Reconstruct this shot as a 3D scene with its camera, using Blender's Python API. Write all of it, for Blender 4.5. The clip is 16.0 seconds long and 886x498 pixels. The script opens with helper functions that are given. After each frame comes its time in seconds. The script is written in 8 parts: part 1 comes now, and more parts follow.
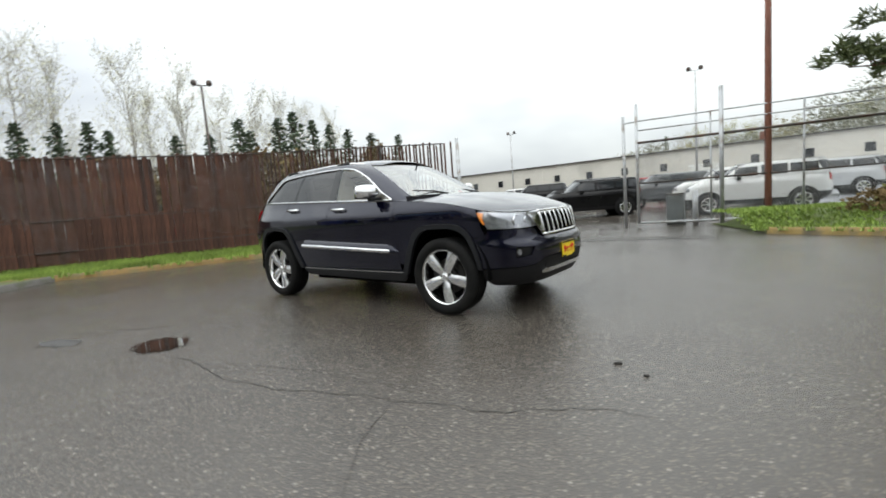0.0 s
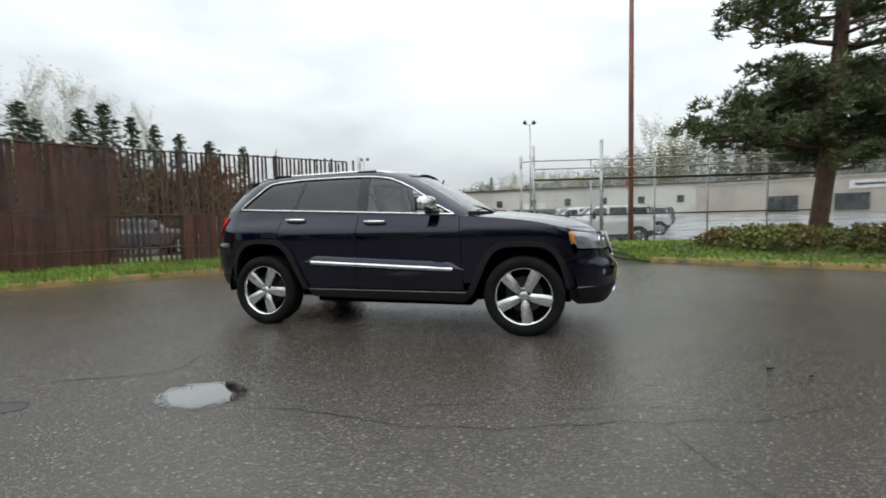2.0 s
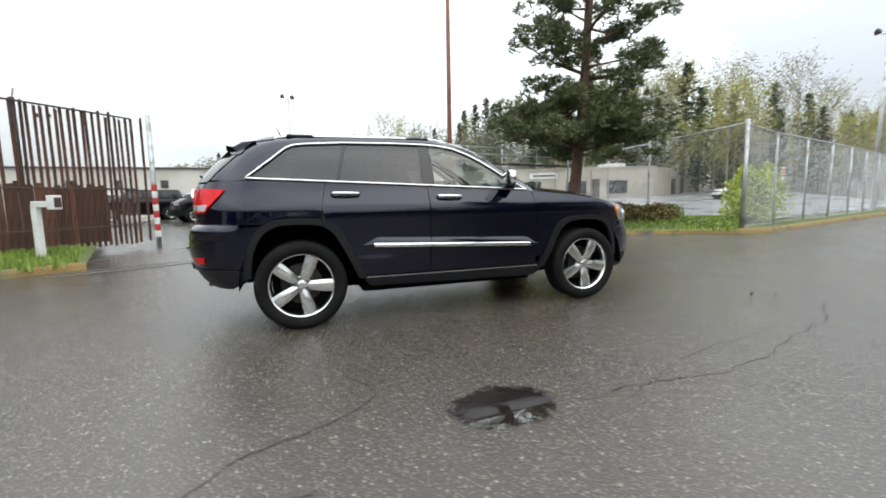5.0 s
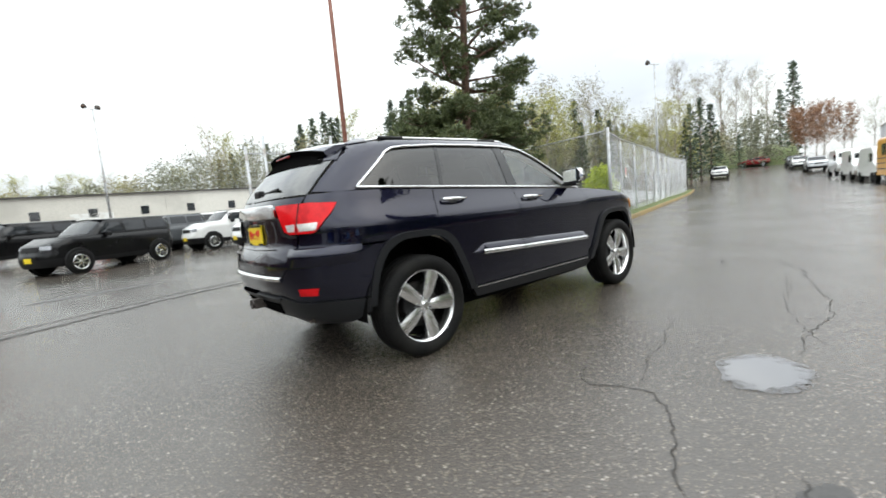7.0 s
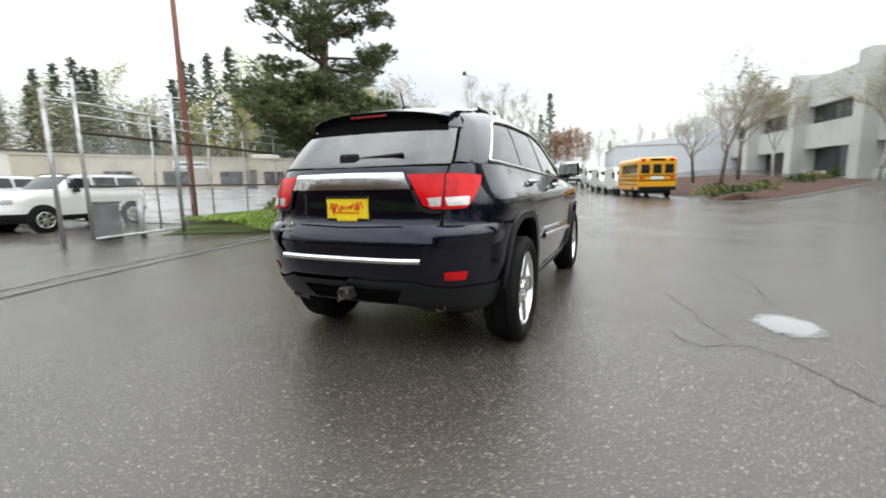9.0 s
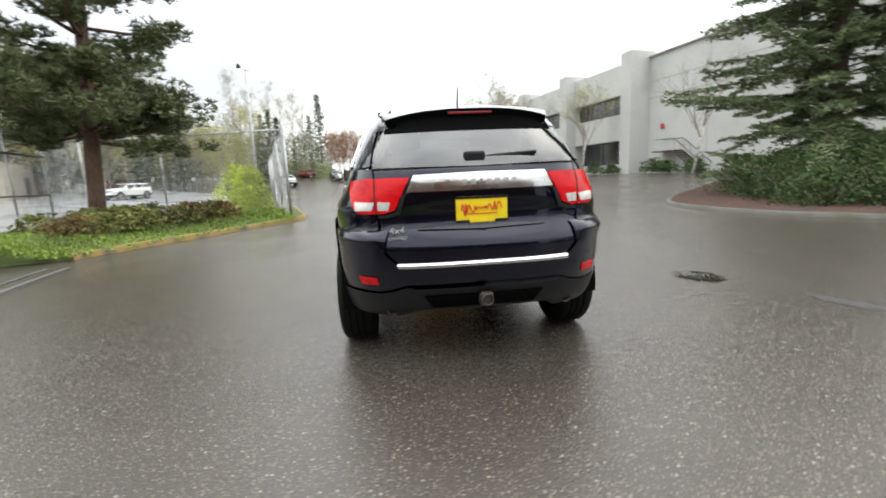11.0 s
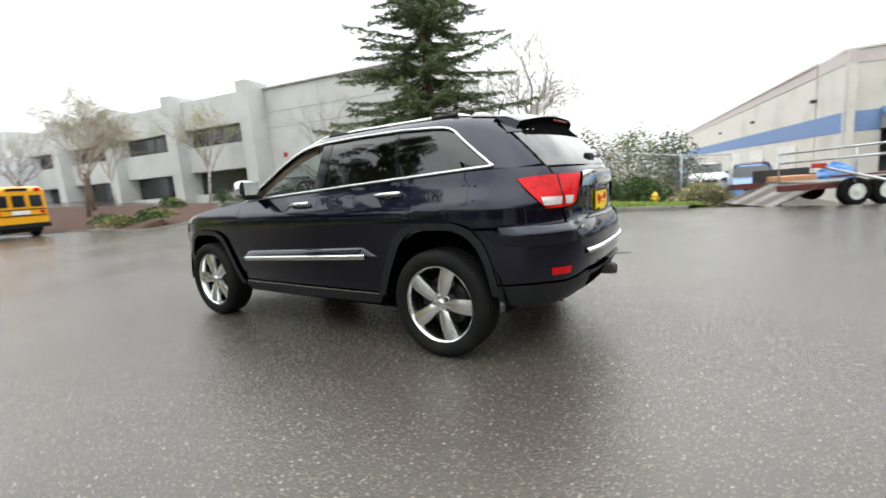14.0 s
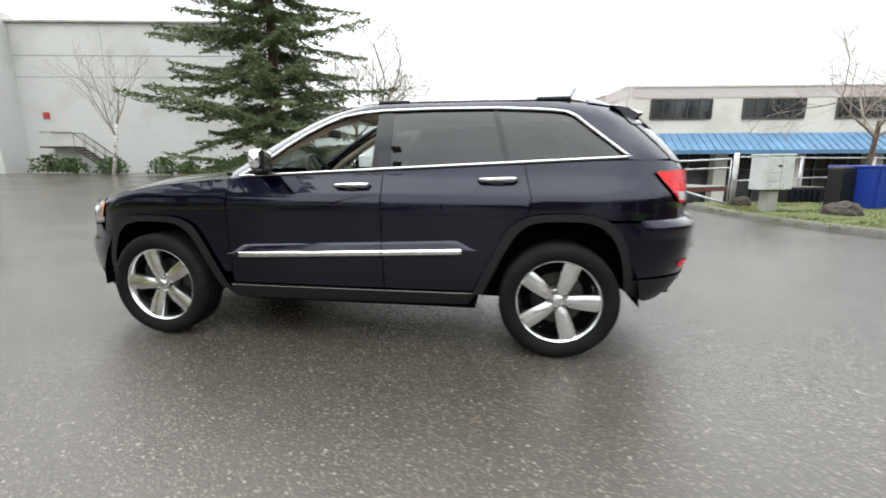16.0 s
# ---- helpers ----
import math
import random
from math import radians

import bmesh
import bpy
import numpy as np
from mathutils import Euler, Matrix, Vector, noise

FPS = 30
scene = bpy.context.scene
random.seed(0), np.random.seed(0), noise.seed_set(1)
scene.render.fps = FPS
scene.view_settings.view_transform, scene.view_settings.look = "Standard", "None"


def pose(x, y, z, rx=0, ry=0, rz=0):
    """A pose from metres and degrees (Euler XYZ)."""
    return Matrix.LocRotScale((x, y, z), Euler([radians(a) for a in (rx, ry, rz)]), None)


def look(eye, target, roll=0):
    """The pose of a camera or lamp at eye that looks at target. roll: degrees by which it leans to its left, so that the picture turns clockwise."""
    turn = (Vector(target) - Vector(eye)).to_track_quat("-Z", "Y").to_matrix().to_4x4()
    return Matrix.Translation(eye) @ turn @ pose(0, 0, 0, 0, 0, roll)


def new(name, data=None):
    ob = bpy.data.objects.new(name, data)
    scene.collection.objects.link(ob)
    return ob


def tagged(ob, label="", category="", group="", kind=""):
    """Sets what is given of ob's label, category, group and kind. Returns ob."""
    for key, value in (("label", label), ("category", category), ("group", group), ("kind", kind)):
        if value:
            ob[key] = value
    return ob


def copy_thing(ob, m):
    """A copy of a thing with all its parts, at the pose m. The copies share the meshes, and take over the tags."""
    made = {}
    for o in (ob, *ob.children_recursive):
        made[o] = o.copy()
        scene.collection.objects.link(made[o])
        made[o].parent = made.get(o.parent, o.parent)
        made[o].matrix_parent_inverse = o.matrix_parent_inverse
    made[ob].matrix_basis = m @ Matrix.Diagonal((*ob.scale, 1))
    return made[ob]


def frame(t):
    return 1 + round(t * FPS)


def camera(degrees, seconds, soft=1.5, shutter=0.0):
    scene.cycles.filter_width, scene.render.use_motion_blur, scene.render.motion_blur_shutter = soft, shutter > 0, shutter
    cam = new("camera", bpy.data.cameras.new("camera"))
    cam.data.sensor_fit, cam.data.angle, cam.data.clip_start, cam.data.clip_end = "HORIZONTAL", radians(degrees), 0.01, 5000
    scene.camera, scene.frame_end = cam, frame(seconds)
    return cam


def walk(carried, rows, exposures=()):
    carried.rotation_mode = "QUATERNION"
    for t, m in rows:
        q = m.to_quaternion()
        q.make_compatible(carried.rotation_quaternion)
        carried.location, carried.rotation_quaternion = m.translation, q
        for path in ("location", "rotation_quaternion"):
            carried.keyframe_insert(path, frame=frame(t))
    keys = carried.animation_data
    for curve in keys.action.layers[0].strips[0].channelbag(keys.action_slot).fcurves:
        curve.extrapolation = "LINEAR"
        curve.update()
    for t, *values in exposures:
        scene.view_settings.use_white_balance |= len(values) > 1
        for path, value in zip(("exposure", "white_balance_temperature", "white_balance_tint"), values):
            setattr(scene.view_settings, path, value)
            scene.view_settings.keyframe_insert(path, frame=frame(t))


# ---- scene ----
cam = camera(91.7, 16.0, 1.7, 0.5)

PATH = [
    (0, (4.069, -4.214, 1.103), (2.838, -2.651, 0.896), -4.5),
    (0.5, (3.547, -4.499, 1.119), (2.463, -2.827, 0.94), -7.4),
    (1, (3.019, -4.761, 1.124), (2.14, -2.969, 0.995), -4.8),
    (1.5, (2.425, -4.931, 1.109), (1.661, -3.087, 0.99), -4.2),
    (2, (1.837, -5.049, 1.109), (1.292, -3.128, 0.986), -1.3),
    (2.5, (1.26, -5.128, 1.123), (0.871, -3.176, 0.92), -2.5),
    (3, (0.694, -5.178, 1.13), (0.47, -3.196, 0.977), -1.9),
    (3.5, (0.142, -5.201, 1.117), (0.18, -3.213, 0.906), -0.3),
    (4, (-0.398, -5.108, 1.107), (-0.175, -3.134, 0.87), 0.2),
    (4.2, (-0.63, -5.073, 1.098), (-0.299, -3.116, 0.855), -1.0),
    (6.3, (-2.793, -3.974, 1.126), (-1.713, -2.298, 0.966), -1.4),
    (6.5, (-2.984, -3.853, 1.127), (-1.818, -2.237, 0.95), -3.4),
    (7, (-3.397, -3.478, 1.142), (-2.118, -1.956, 0.931), -5.2),
    (7.5, (-3.774, -3.092, 1.146), (-2.323, -1.728, 0.961), -4.1),
    (8, (-4.11, -2.651, 1.149), (-2.502, -1.491, 0.889), -4.4),
    (8.2, (-4.226, -2.443, 1.156), (-2.576, -1.343, 0.898), -2.3),
    (10.3, (-4.81, -0.271, 1.179), (-2.846, -0.088, 0.848), -3.2),
    (10.5, (-4.817, -0.058, 1.201), (-2.839, 0.045, 0.923), -1.6),
    (11, (-4.829, 0.502, 1.213), (-2.867, 0.294, 0.887), -2.7),
    (11.5, (-4.723, 1.026, 1.217), (-2.784, 0.645, 0.913), -2.8),
    (12, (-4.614, 1.57, 1.21), (-2.802, 0.794, 0.87), -1.6),
    (12.5, (-4.317, 2.057, 1.205), (-2.621, 1.059, 0.846), -3.4),
    (13, (-3.987, 2.546, 1.204), (-2.471, 1.281, 0.888), -3.4),
    (13.5, (-3.569, 2.969, 1.21), (-2.258, 1.503, 0.848), -3.9),
    (14, (-3.136, 3.307, 1.236), (-2.033, 1.668, 0.925), -4.4),
    (14.5, (-2.669, 3.58, 1.268), (-1.775, 1.826, 0.914), -5.2),
    (15, (-2.167, 3.714, 1.27), (-1.441, 1.88, 0.943), -2.9),
    (15.5, (-1.656, 3.79, 1.271), (-1.237, 1.875, 0.877), -2.0),
    (16, (-1.143, 3.676, 1.263), (-0.832, 1.738, 0.879), -0.2),
]
walk(cam, [(t, look(eye, target, roll)) for t, eye, target, roll in PATH], [(0, 0.6, 6500, 9.5), (1, 0.5, 6450, 9), (2, 0.24, 6350, 9), (3, 0.27, 6300, 9), (3.5, 0.42, 6300, 9.5), (4, 0.72, 6350, 10), (4.2, 0.74, 6350, 10), (6.5, 0.95, 6450, 9.5), (8, 0.84, 6450, 9.5), (10.5, 1.0, 6650, 10.5), (12.5, 0.92, 6610, 10.5), (13, 0.86, 6600, 10.5), (13.5, 0.95, 6600, 10.5), (14.5, 1.12, 6600, 10.5), (15, 1.1, 6600, 10.5), (15.5, 1.04, 6580, 10.5), (16, 1.2, 6550, 10.5)])

# ==== world, light, exposure ====
SUN_ELEV, SUN_AZ = radians(48), radians(150)
world = bpy.data.worlds.new("overcast_sky")
scene.world = world
world.use_nodes = True
wn, wl = world.node_tree.nodes, world.node_tree.links
wn.clear()
w_out = wn.new("ShaderNodeOutputWorld")
w_bg = wn.new("ShaderNodeBackground")
w_sky = wn.new("ShaderNodeTexSky")
w_sky.sky_type, w_sky.sun_disc = "NISHITA", False
w_sky.sun_elevation, w_sky.sun_rotation = SUN_ELEV, SUN_AZ
w_sky.air_density, w_sky.dust_density, w_sky.ozone_density = 1.0, 4.0, 1.0
w_co = wn.new("ShaderNodeTexCoord")
w_map = wn.new("ShaderNodeMapping")
w_map.inputs["Scale"].default_value = (1.0, 1.0, 2.6)
w_n = wn.new("ShaderNodeTexNoise")
w_n.inputs["Scale"].default_value, w_n.inputs["Detail"].default_value, w_n.inputs["Roughness"].default_value = 1.6, 4.0, 0.5
w_ramp = wn.new("ShaderNodeValToRGB")
w_ramp.color_ramp.elements[0].position, w_ramp.color_ramp.elements[0].color = 0.36, (6.5, 7.0, 7.5, 1)
w_ramp.color_ramp.elements[1].position, w_ramp.color_ramp.elements[1].color = 0.62, (10.6, 11.2, 11.1, 1)
w_mix = wn.new("ShaderNodeMix")
w_mix.data_type = "RGBA"
w_mix.inputs["Factor"].default_value = 0.93
wl.new(w_co.outputs["Generated"], w_map.inputs["Vector"])
wl.new(w_map.outputs["Vector"], w_n.inputs["Vector"])
wl.new(w_n.outputs["Fac"], w_ramp.inputs["Fac"])
wl.new(w_sky.outputs["Color"], w_mix.inputs["A"])
wl.new(w_ramp.outputs["Color"], w_mix.inputs["B"])
wl.new(w_mix.outputs["Result"], w_bg.inputs["Color"])
w_sep = wn.new("ShaderNodeSeparateXYZ")
w_up = wn.new("ShaderNodeMapRange")
for w_key, w_val in (("From Min", 0.0), ("From Max", 1.0), ("To Min", 0.050), ("To Max", 0.180)):
    w_up.inputs[w_key].default_value = w_val
wl.new(w_co.outputs["Generated"], w_sep.inputs["Vector"])
wl.new(w_sep.outputs["Z"], w_up.inputs["Value"])
wl.new(w_up.outputs["Result"], w_bg.inputs["Strength"])
wl.new(w_bg.outputs["Background"], w_out.inputs["Surface"])

sun = new("sun", bpy.data.lights.new("sun", "SUN"))
sun.data.energy, sun.data.angle, sun.data.color = 0.5, radians(150), (1.0, 0.97, 0.93)
sun.matrix_world = look((0, 0, 30), (math.sin(SUN_AZ) * -10, math.cos(SUN_AZ) * -10, 30 - 10 * math.tan(SUN_ELEV)))
scene.view_settings.exposure = 0.0


# ==== mesh helpers ====
class MB:
    """Gathers faces for one mesh."""

    def __init__(self):
        self.v, self.f = [], []

    def quad(self, *p):
        n = len(self.v)
        self.v += [tuple(q) for q in p]
        self.f.append(tuple(range(n, n + len(p))))

    def box(self, c, s, rz=0.0, taper=1.0):
        n, (cx, cy, cz), (sx, sy, sz) = len(self.v), c, s
        co, si = math.cos(rz), math.sin(rz)
        for k in (-.5, .5):
            t = taper if k > 0 else 1.0
            for i, j in ((-.5, -.5), (.5, -.5), (.5, .5), (-.5, .5)):
                x, y = i * sx * t, j * sy * t
                self.v.append((cx + x * co - y * si, cy + x * si + y * co, cz + k * sz))
        self.f += [tuple(n + i for i in q) for q in ((3, 2, 1, 0), (4, 5, 6, 7), (0, 1, 5, 4), (1, 2, 6, 5), (2, 3, 7, 6), (3, 0, 4, 7))]
        return self

    def bevel_box(self, c, s, b, rz=0.0):
        """A box with chamfered edges."""
        bm = bmesh.new()
        bmesh.ops.create_cube(bm, size=1.0)
        for v in bm.verts:
            v.co = Vector((v.co.x * s[0], v.co.y * s[1], v.co.z * s[2]))
        bmesh.ops.bevel(bm, geom=bm.edges[:], offset=b, segments=2, profile=0.5, affect="EDGES")
        m = Matrix.Translation(c) @ Matrix.Rotation(rz, 4, "Z")
        n = len(self.v)
        bm.verts.index_update()
        self.v += [tuple(m @ v.co) for v in bm.verts]
        self.f += [tuple(n + v.index for v in f.verts) for f in bm.faces]
        bm.free()
        return self

    def tube(self, pts, radii, n=6, cap=True):
        """A round bar along a line of points."""
        pts = [Vector(p) for p in pts]
        if not hasattr(radii, "__len__"):
            radii = [radii] * len(pts)
        base, prev = len(self.v), None
        for i, p in enumerate(pts):
            d = (pts[min(i + 1, len(pts) - 1)] - pts[max(i - 1, 0)]).normalized()
            if prev is None:
                a = d.orthogonal().normalized()
            else:
                a = (prev - d * prev.dot(d)).normalized()
            prev = a
            b = d.cross(a)
            for k in range(n):
                w = 2 * math.pi * k / n
                self.v.append(tuple(p + (a * math.cos(w) + b * math.sin(w)) * radii[i]))
        for i in range(len(pts) - 1):
            for k in range(n):
                o, q = base + i * n, (k + 1) % n
                self.f.append((o + k, o + q, o + n + q, o + n + k))
        if cap:
            self.f.append(tuple(base + k for k in reversed(range(n))))
            self.f.append(tuple(base + (len(pts) - 1) * n + k for k in range(n)))
        return self

    def lathe(self, prof, n=32, m=Matrix.Identity(4), close=False):
        """Turns a profile of (radius, height) about z."""
        base, k = len(self.v), len(prof)
        for i in range(n):
            w = 2 * math.pi * i / n
            self.v += [tuple(m @ Vector((r * math.cos(w), r * math.sin(w), h))) for r, h in prof]
        for i in range(n):
            j = (i + 1) % n
            for q in range(k if close else k - 1):
                r = (q + 1) % k
                self.f.append((base + i * k + q, base + j * k + q, base + j * k + r, base + i * k + r))
        return self

    def sweep(self, pts, prof, closed=False):
        """A profile of (side, up) carried along a line in plan; the line's own z lifts it."""
        base, k, m = len(self.v), len(prof), len(pts)
        for i, p in enumerate(pts):
            a = Vector(pts[(i - 1) % m] if closed or i else pts[0])
            b = Vector(pts[(i + 1) % m] if closed or i < m - 1 else pts[-1])
            d = b - a
            d.z = 0
            d.normalize()
            side = Vector((d.y, -d.x, 0))
            self.v += [tuple(Vector(p) + side * s + Vector((0, 0, u))) for s, u in prof]
        for i in range(m if closed else m - 1):
            j = (i + 1) % m
            for q in range(k):
                r = (q + 1) % k
                self.f.append((base + i * k + q, base + i * k + r, base + j * k + r, base + j * k + q))
        if not closed:
            self.f.append(tuple(base + q for q in range(k)))
            self.f.append(tuple(base + (m - 1) * k + q for q in reversed(range(k))))
        return self

    def grid(self, rows):
        base, k = len(self.v), len(rows[0])
        for r in rows:
            self.v += [tuple(p) for p in r]
        for i in range(len(rows) - 1):
            for j in range(k - 1):
                o = base + i * k + j
                self.f.append((o, o + 1, o + k + 1, o + k))
        return self

    def prism(self, outline, lo, hi, to):
        """A flat outline given depth; to(u, v, w) places a point."""
        n, k = len(self.v), len(outline)
        self.v += [tuple(to(u, v, lo)) for u, v in outline] + [tuple(to(u, v, hi)) for u, v in outline]
        self.f.append(tuple(range(n + k - 1, n - 1, -1)))
        self.f.append(tuple(range(n + k, n + 2 * k)))
        for i in range(k):
            j = (i + 1) % k
            self.f.append((n + i, n + j, n + k + j, n + k + i))
        return self

    def mesh(self, name, material, smooth=False, angle=None):
        me = bpy.data.meshes.new(name)
        me.from_pydata(self.v, [], self.f)
        me.materials.append(material)
        if smooth or angle:
            me.polygons.foreach_set("use_smooth", [True] * len(me.polygons))
            if angle:
                me.set_sharp_from_angle(angle=radians(angle))
        me.validate()
        me.update()
        return me

    def ob(self, name, material, parent=None, smooth=False, angle=None, label=""):
        o = new(name, self.mesh(name, material, smooth, angle))
        if parent is not None:
            o.parent = parent
        if label:
            tagged(o, label)
        return o


def part(name, bm, material, parent, label="", smooth=False):
    """Links a bmesh as one mesh under a thing or a part."""
    me = bpy.data.meshes.new(name)
    bm.to_mesh(me)
    bm.free()
    me.materials.append(material)
    if smooth:
        me.polygons.foreach_set("use_smooth", [True] * len(me.polygons))
    o = new(name, me)
    o.parent = parent
    if label:
        tagged(o, label)
    return o


def thing(name, label, category, m=None, group=""):
    o = new(name)
    o.empty_display_size = 0.2
    if m is not None:
        o.matrix_world = m
    return tagged(o, label, category, group)


def lerp(a, b, t):
    return a + (b - a) * t


def smooth01(t):
    t = max(0.0, min(1.0, t))
    return t * t * (3 - 2 * t)


def gz(x, y):
    """Height of the ground."""
    z = 0.8 * smooth01((0.83 * x - 0.56 * y - 13) / 24) * smooth01((-3.5 - y) / 9)
    z += 0.047 * max(0.0, x - 34) * smooth01((x - 30) / 30)
    z += (0.013 + 0.022 * smooth01((x - 8) / 8)) * max(0.0, y - 12) * smooth01((y - 10) / 12)
    z -= 1.0 * smooth01((-y - 9.6) / 9) * smooth01((3 - x) / 7) * smooth01((x + 60) / 10)
    return z


def on(x, y, rz=0.0, up=0.0):
    return pose(x, y, gz(x, y) + up, 0, 0, rz)


def along(pts, step):
    """Points at even steps along a line, smoothed through its corners."""
    pts = [Vector((*p, 0.0)[:3]) for p in pts]
    fine = []
    for i in range(len(pts) - 1):
        p0, p1, p2, p3 = pts[max(i - 1, 0)], pts[i], pts[i + 1], pts[min(i + 2, len(pts) - 1)]
        for k in range(24):
            t = k / 24
            fine.append(0.5 * ((2 * p1) + (p2 - p0) * t + (2 * p0 - 5 * p1 + 4 * p2 - p3) * t * t + (3 * p1 - p0 - 3 * p2 + p3) * t ** 3))
    fine.append(pts[-1])
    out, acc = [fine[0]], 0.0
    for a, b in zip(fine, fine[1:]):
        d = (b - a).length
        while acc + d >= step:
            a = a.lerp(b, (step - acc) / d)
            d = (b - a).length
            acc = 0.0
            out.append(a.copy())
        acc += d
    return out


# ==== materials ====
def mat(name, c1, c2=None, rough=0.6, metal=0.0, fine=40.0, coarse=1.5, bump=0.15, rough2=None, c3=None, vary=0.0, coat=0.0, spec=0.5, dist=0.01, stretch=None):
    """A surface with grain and larger patches: c1 and c2 mix by fine noise, c3 comes in as stains, vary shifts each piece."""
    m = bpy.data.materials.new(name)
    m.use_nodes = True
    n, l = m.node_tree.nodes, m.node_tree.links
    b = n["Principled BSDF"]
    b.inputs["Metallic"].default_value = metal
    b.inputs["Coat Weight"].default_value = coat
    b.inputs["Coat Roughness"].default_value = 0.03
    b.inputs["Specular IOR Level"].default_value = spec
    co = n.new("ShaderNodeNewGeometry").outputs["Position"]
    if stretch:
        tc = n.new("ShaderNodeTexCoord")
        mp = n.new("ShaderNodeMapping")
        mp.inputs["Scale"].default_value = stretch
        l.new(tc.outputs["Object"], mp.inputs["Vector"])
        co = mp.outputs["Vector"]

    def noise_of(scale, detail=3.0):
        t = n.new("ShaderNodeTexNoise")
        t.inputs["Scale"].default_value, t.inputs["Detail"].default_value = scale, detail
        l.new(co, t.inputs["Vector"])
        return t.outputs["Fac"]

    def ramp(src, lo, hi):
        r = n.new("ShaderNodeMapRange")
        r.inputs["From Min"].default_value, r.inputs["From Max"].default_value = lo, hi
        l.new(src, r.inputs["Value"])
        return r.outputs["Result"]

    def mix(f, a, c):
        x = n.new("ShaderNodeMix")
        x.data_type = "RGBA"
        l.new(f, x.inputs["Factor"])
        for key, val in (("A", a), ("B", c)):
            if isinstance(val, tuple):
                x.inputs[key].default_value = (*val, 1)
            else:
                l.new(val, x.inputs[key])
        return x.outputs["Result"]

    f, g = noise_of(fine), noise_of(coarse, 4.0)
    col = mix(ramp(f, 0.35, 0.65), c1, c2 or tuple(min(1.0, v * 1.25) for v in c1))
    if c3:
        col = mix(ramp(g, 0.5, 0.68), col, c3)
    if vary:
        info = n.new("ShaderNodeObjectInfo")
        hsv = n.new("ShaderNodeHueSaturation")
        r = n.new("ShaderNodeMapRange")
        r.inputs["To Min"].default_value, r.inputs["To Max"].default_value = 1 - vary, 1 + vary
        l.new(info.outputs["Random"], r.inputs["Value"])
        l.new(r.outputs["Result"], hsv.inputs["Value"])
        l.new(col, hsv.inputs["Color"])
        col = hsv.outputs["Color"]
    l.new(col, b.inputs["Base Color"])
    if rough2 is not None:
        r = n.new("ShaderNodeMapRange")
        r.inputs["From Min"].default_value, r.inputs["From Max"].default_value = 0.35, 0.65
        r.inputs["To Min"].default_value, r.inputs["To Max"].default_value = rough, rough2
        l.new(g, r.inputs["Value"])
        l.new(r.outputs["Result"], b.inputs["Roughness"])
    else:
        b.inputs["Roughness"].default_value = rough
    if bump:
        u = n.new("ShaderNodeBump")
        u.inputs["Strength"].default_value, u.inputs["Distance"].default_value = bump, dist
        l.new(f, u.inputs["Height"])
        l.new(u.outputs["Normal"], b.inputs["Normal"])
    return m


def island_mat(name, c1, c2, rough=0.7, spec=0.3, trans=0.0):
    """Leaves: each island of the mesh takes its own tone."""
    m = bpy.data.materials.new(name)
    m.use_nodes = True
    n, l = m.node_tree.nodes, m.node_tree.links
    b = n["Principled BSDF"]
    geo = n.new("ShaderNodeNewGeometry")
    x = n.new("ShaderNodeMix")
    x.data_type = "RGBA"
    x.inputs["A"].default_value, x.inputs["B"].default_value = (*c1, 1), (*c2, 1)
    l.new(geo.outputs["Random Per Island"], x.inputs["Factor"])
    big = n.new("ShaderNodeTexNoise")
    big.inputs["Scale"].default_value = 0.9
    l.new(geo.outputs["Position"], big.inputs["Vector"])
    hsv = n.new("ShaderNodeHueSaturation")
    r = n.new("ShaderNodeMapRange")
    r.inputs["From Min"].default_value, r.inputs["From Max"].default_value = 0.3, 0.7
    r.inputs["To Min"].default_value, r.inputs["To Max"].default_value = 0.65, 1.35
    l.new(big.outputs["Fac"], r.inputs["Value"])
    l.new(r.outputs["Result"], hsv.inputs["Value"])
    l.new(x.outputs["Result"], hsv.inputs["Color"])
    l.new(hsv.outputs["Color"], b.inputs["Base Color"])
    b.inputs["Roughness"].default_value = rough
    b.inputs["Specular IOR Level"].default_value = spec
    return m


def glass_mat(name, tint, rough=0.0, front=0.085, power=3.5):
    m = bpy.data.materials.new(name)
    m.use_nodes = True
    n, l = m.node_tree.nodes, m.node_tree.links
    n.remove(n["Principled BSDF"])
    out = n["Material Output"]
    tr, gl, mx, lw = n.new("ShaderNodeBsdfTransparent"), n.new("ShaderNodeBsdfGlossy"), n.new("ShaderNodeMixShader"), n.new("ShaderNodeLayerWeight")
    pw, sc = n.new("ShaderNodeMath"), n.new("ShaderNodeMapRange")
    tr.inputs["Color"].default_value = (*tint, 1)
    gl.inputs["Roughness"].default_value = rough
    lw.inputs["Blend"].default_value = 0.5
    pw.operation = "POWER"
    pw.inputs[1].default_value = power
    sc.inputs["To Min"].default_value, sc.inputs["To Max"].default_value = front, 1.0
    l.new(lw.outputs["Facing"], pw.inputs[0])
    l.new(pw.outputs[0], sc.inputs["Value"])
    l.new(sc.outputs["Result"], mx.inputs["Fac"])
    l.new(tr.outputs["BSDF"], mx.inputs[1])
    l.new(gl.outputs["BSDF"], mx.inputs[2])
    l.new(mx.outputs["Shader"], out.inputs["Surface"])
    return m


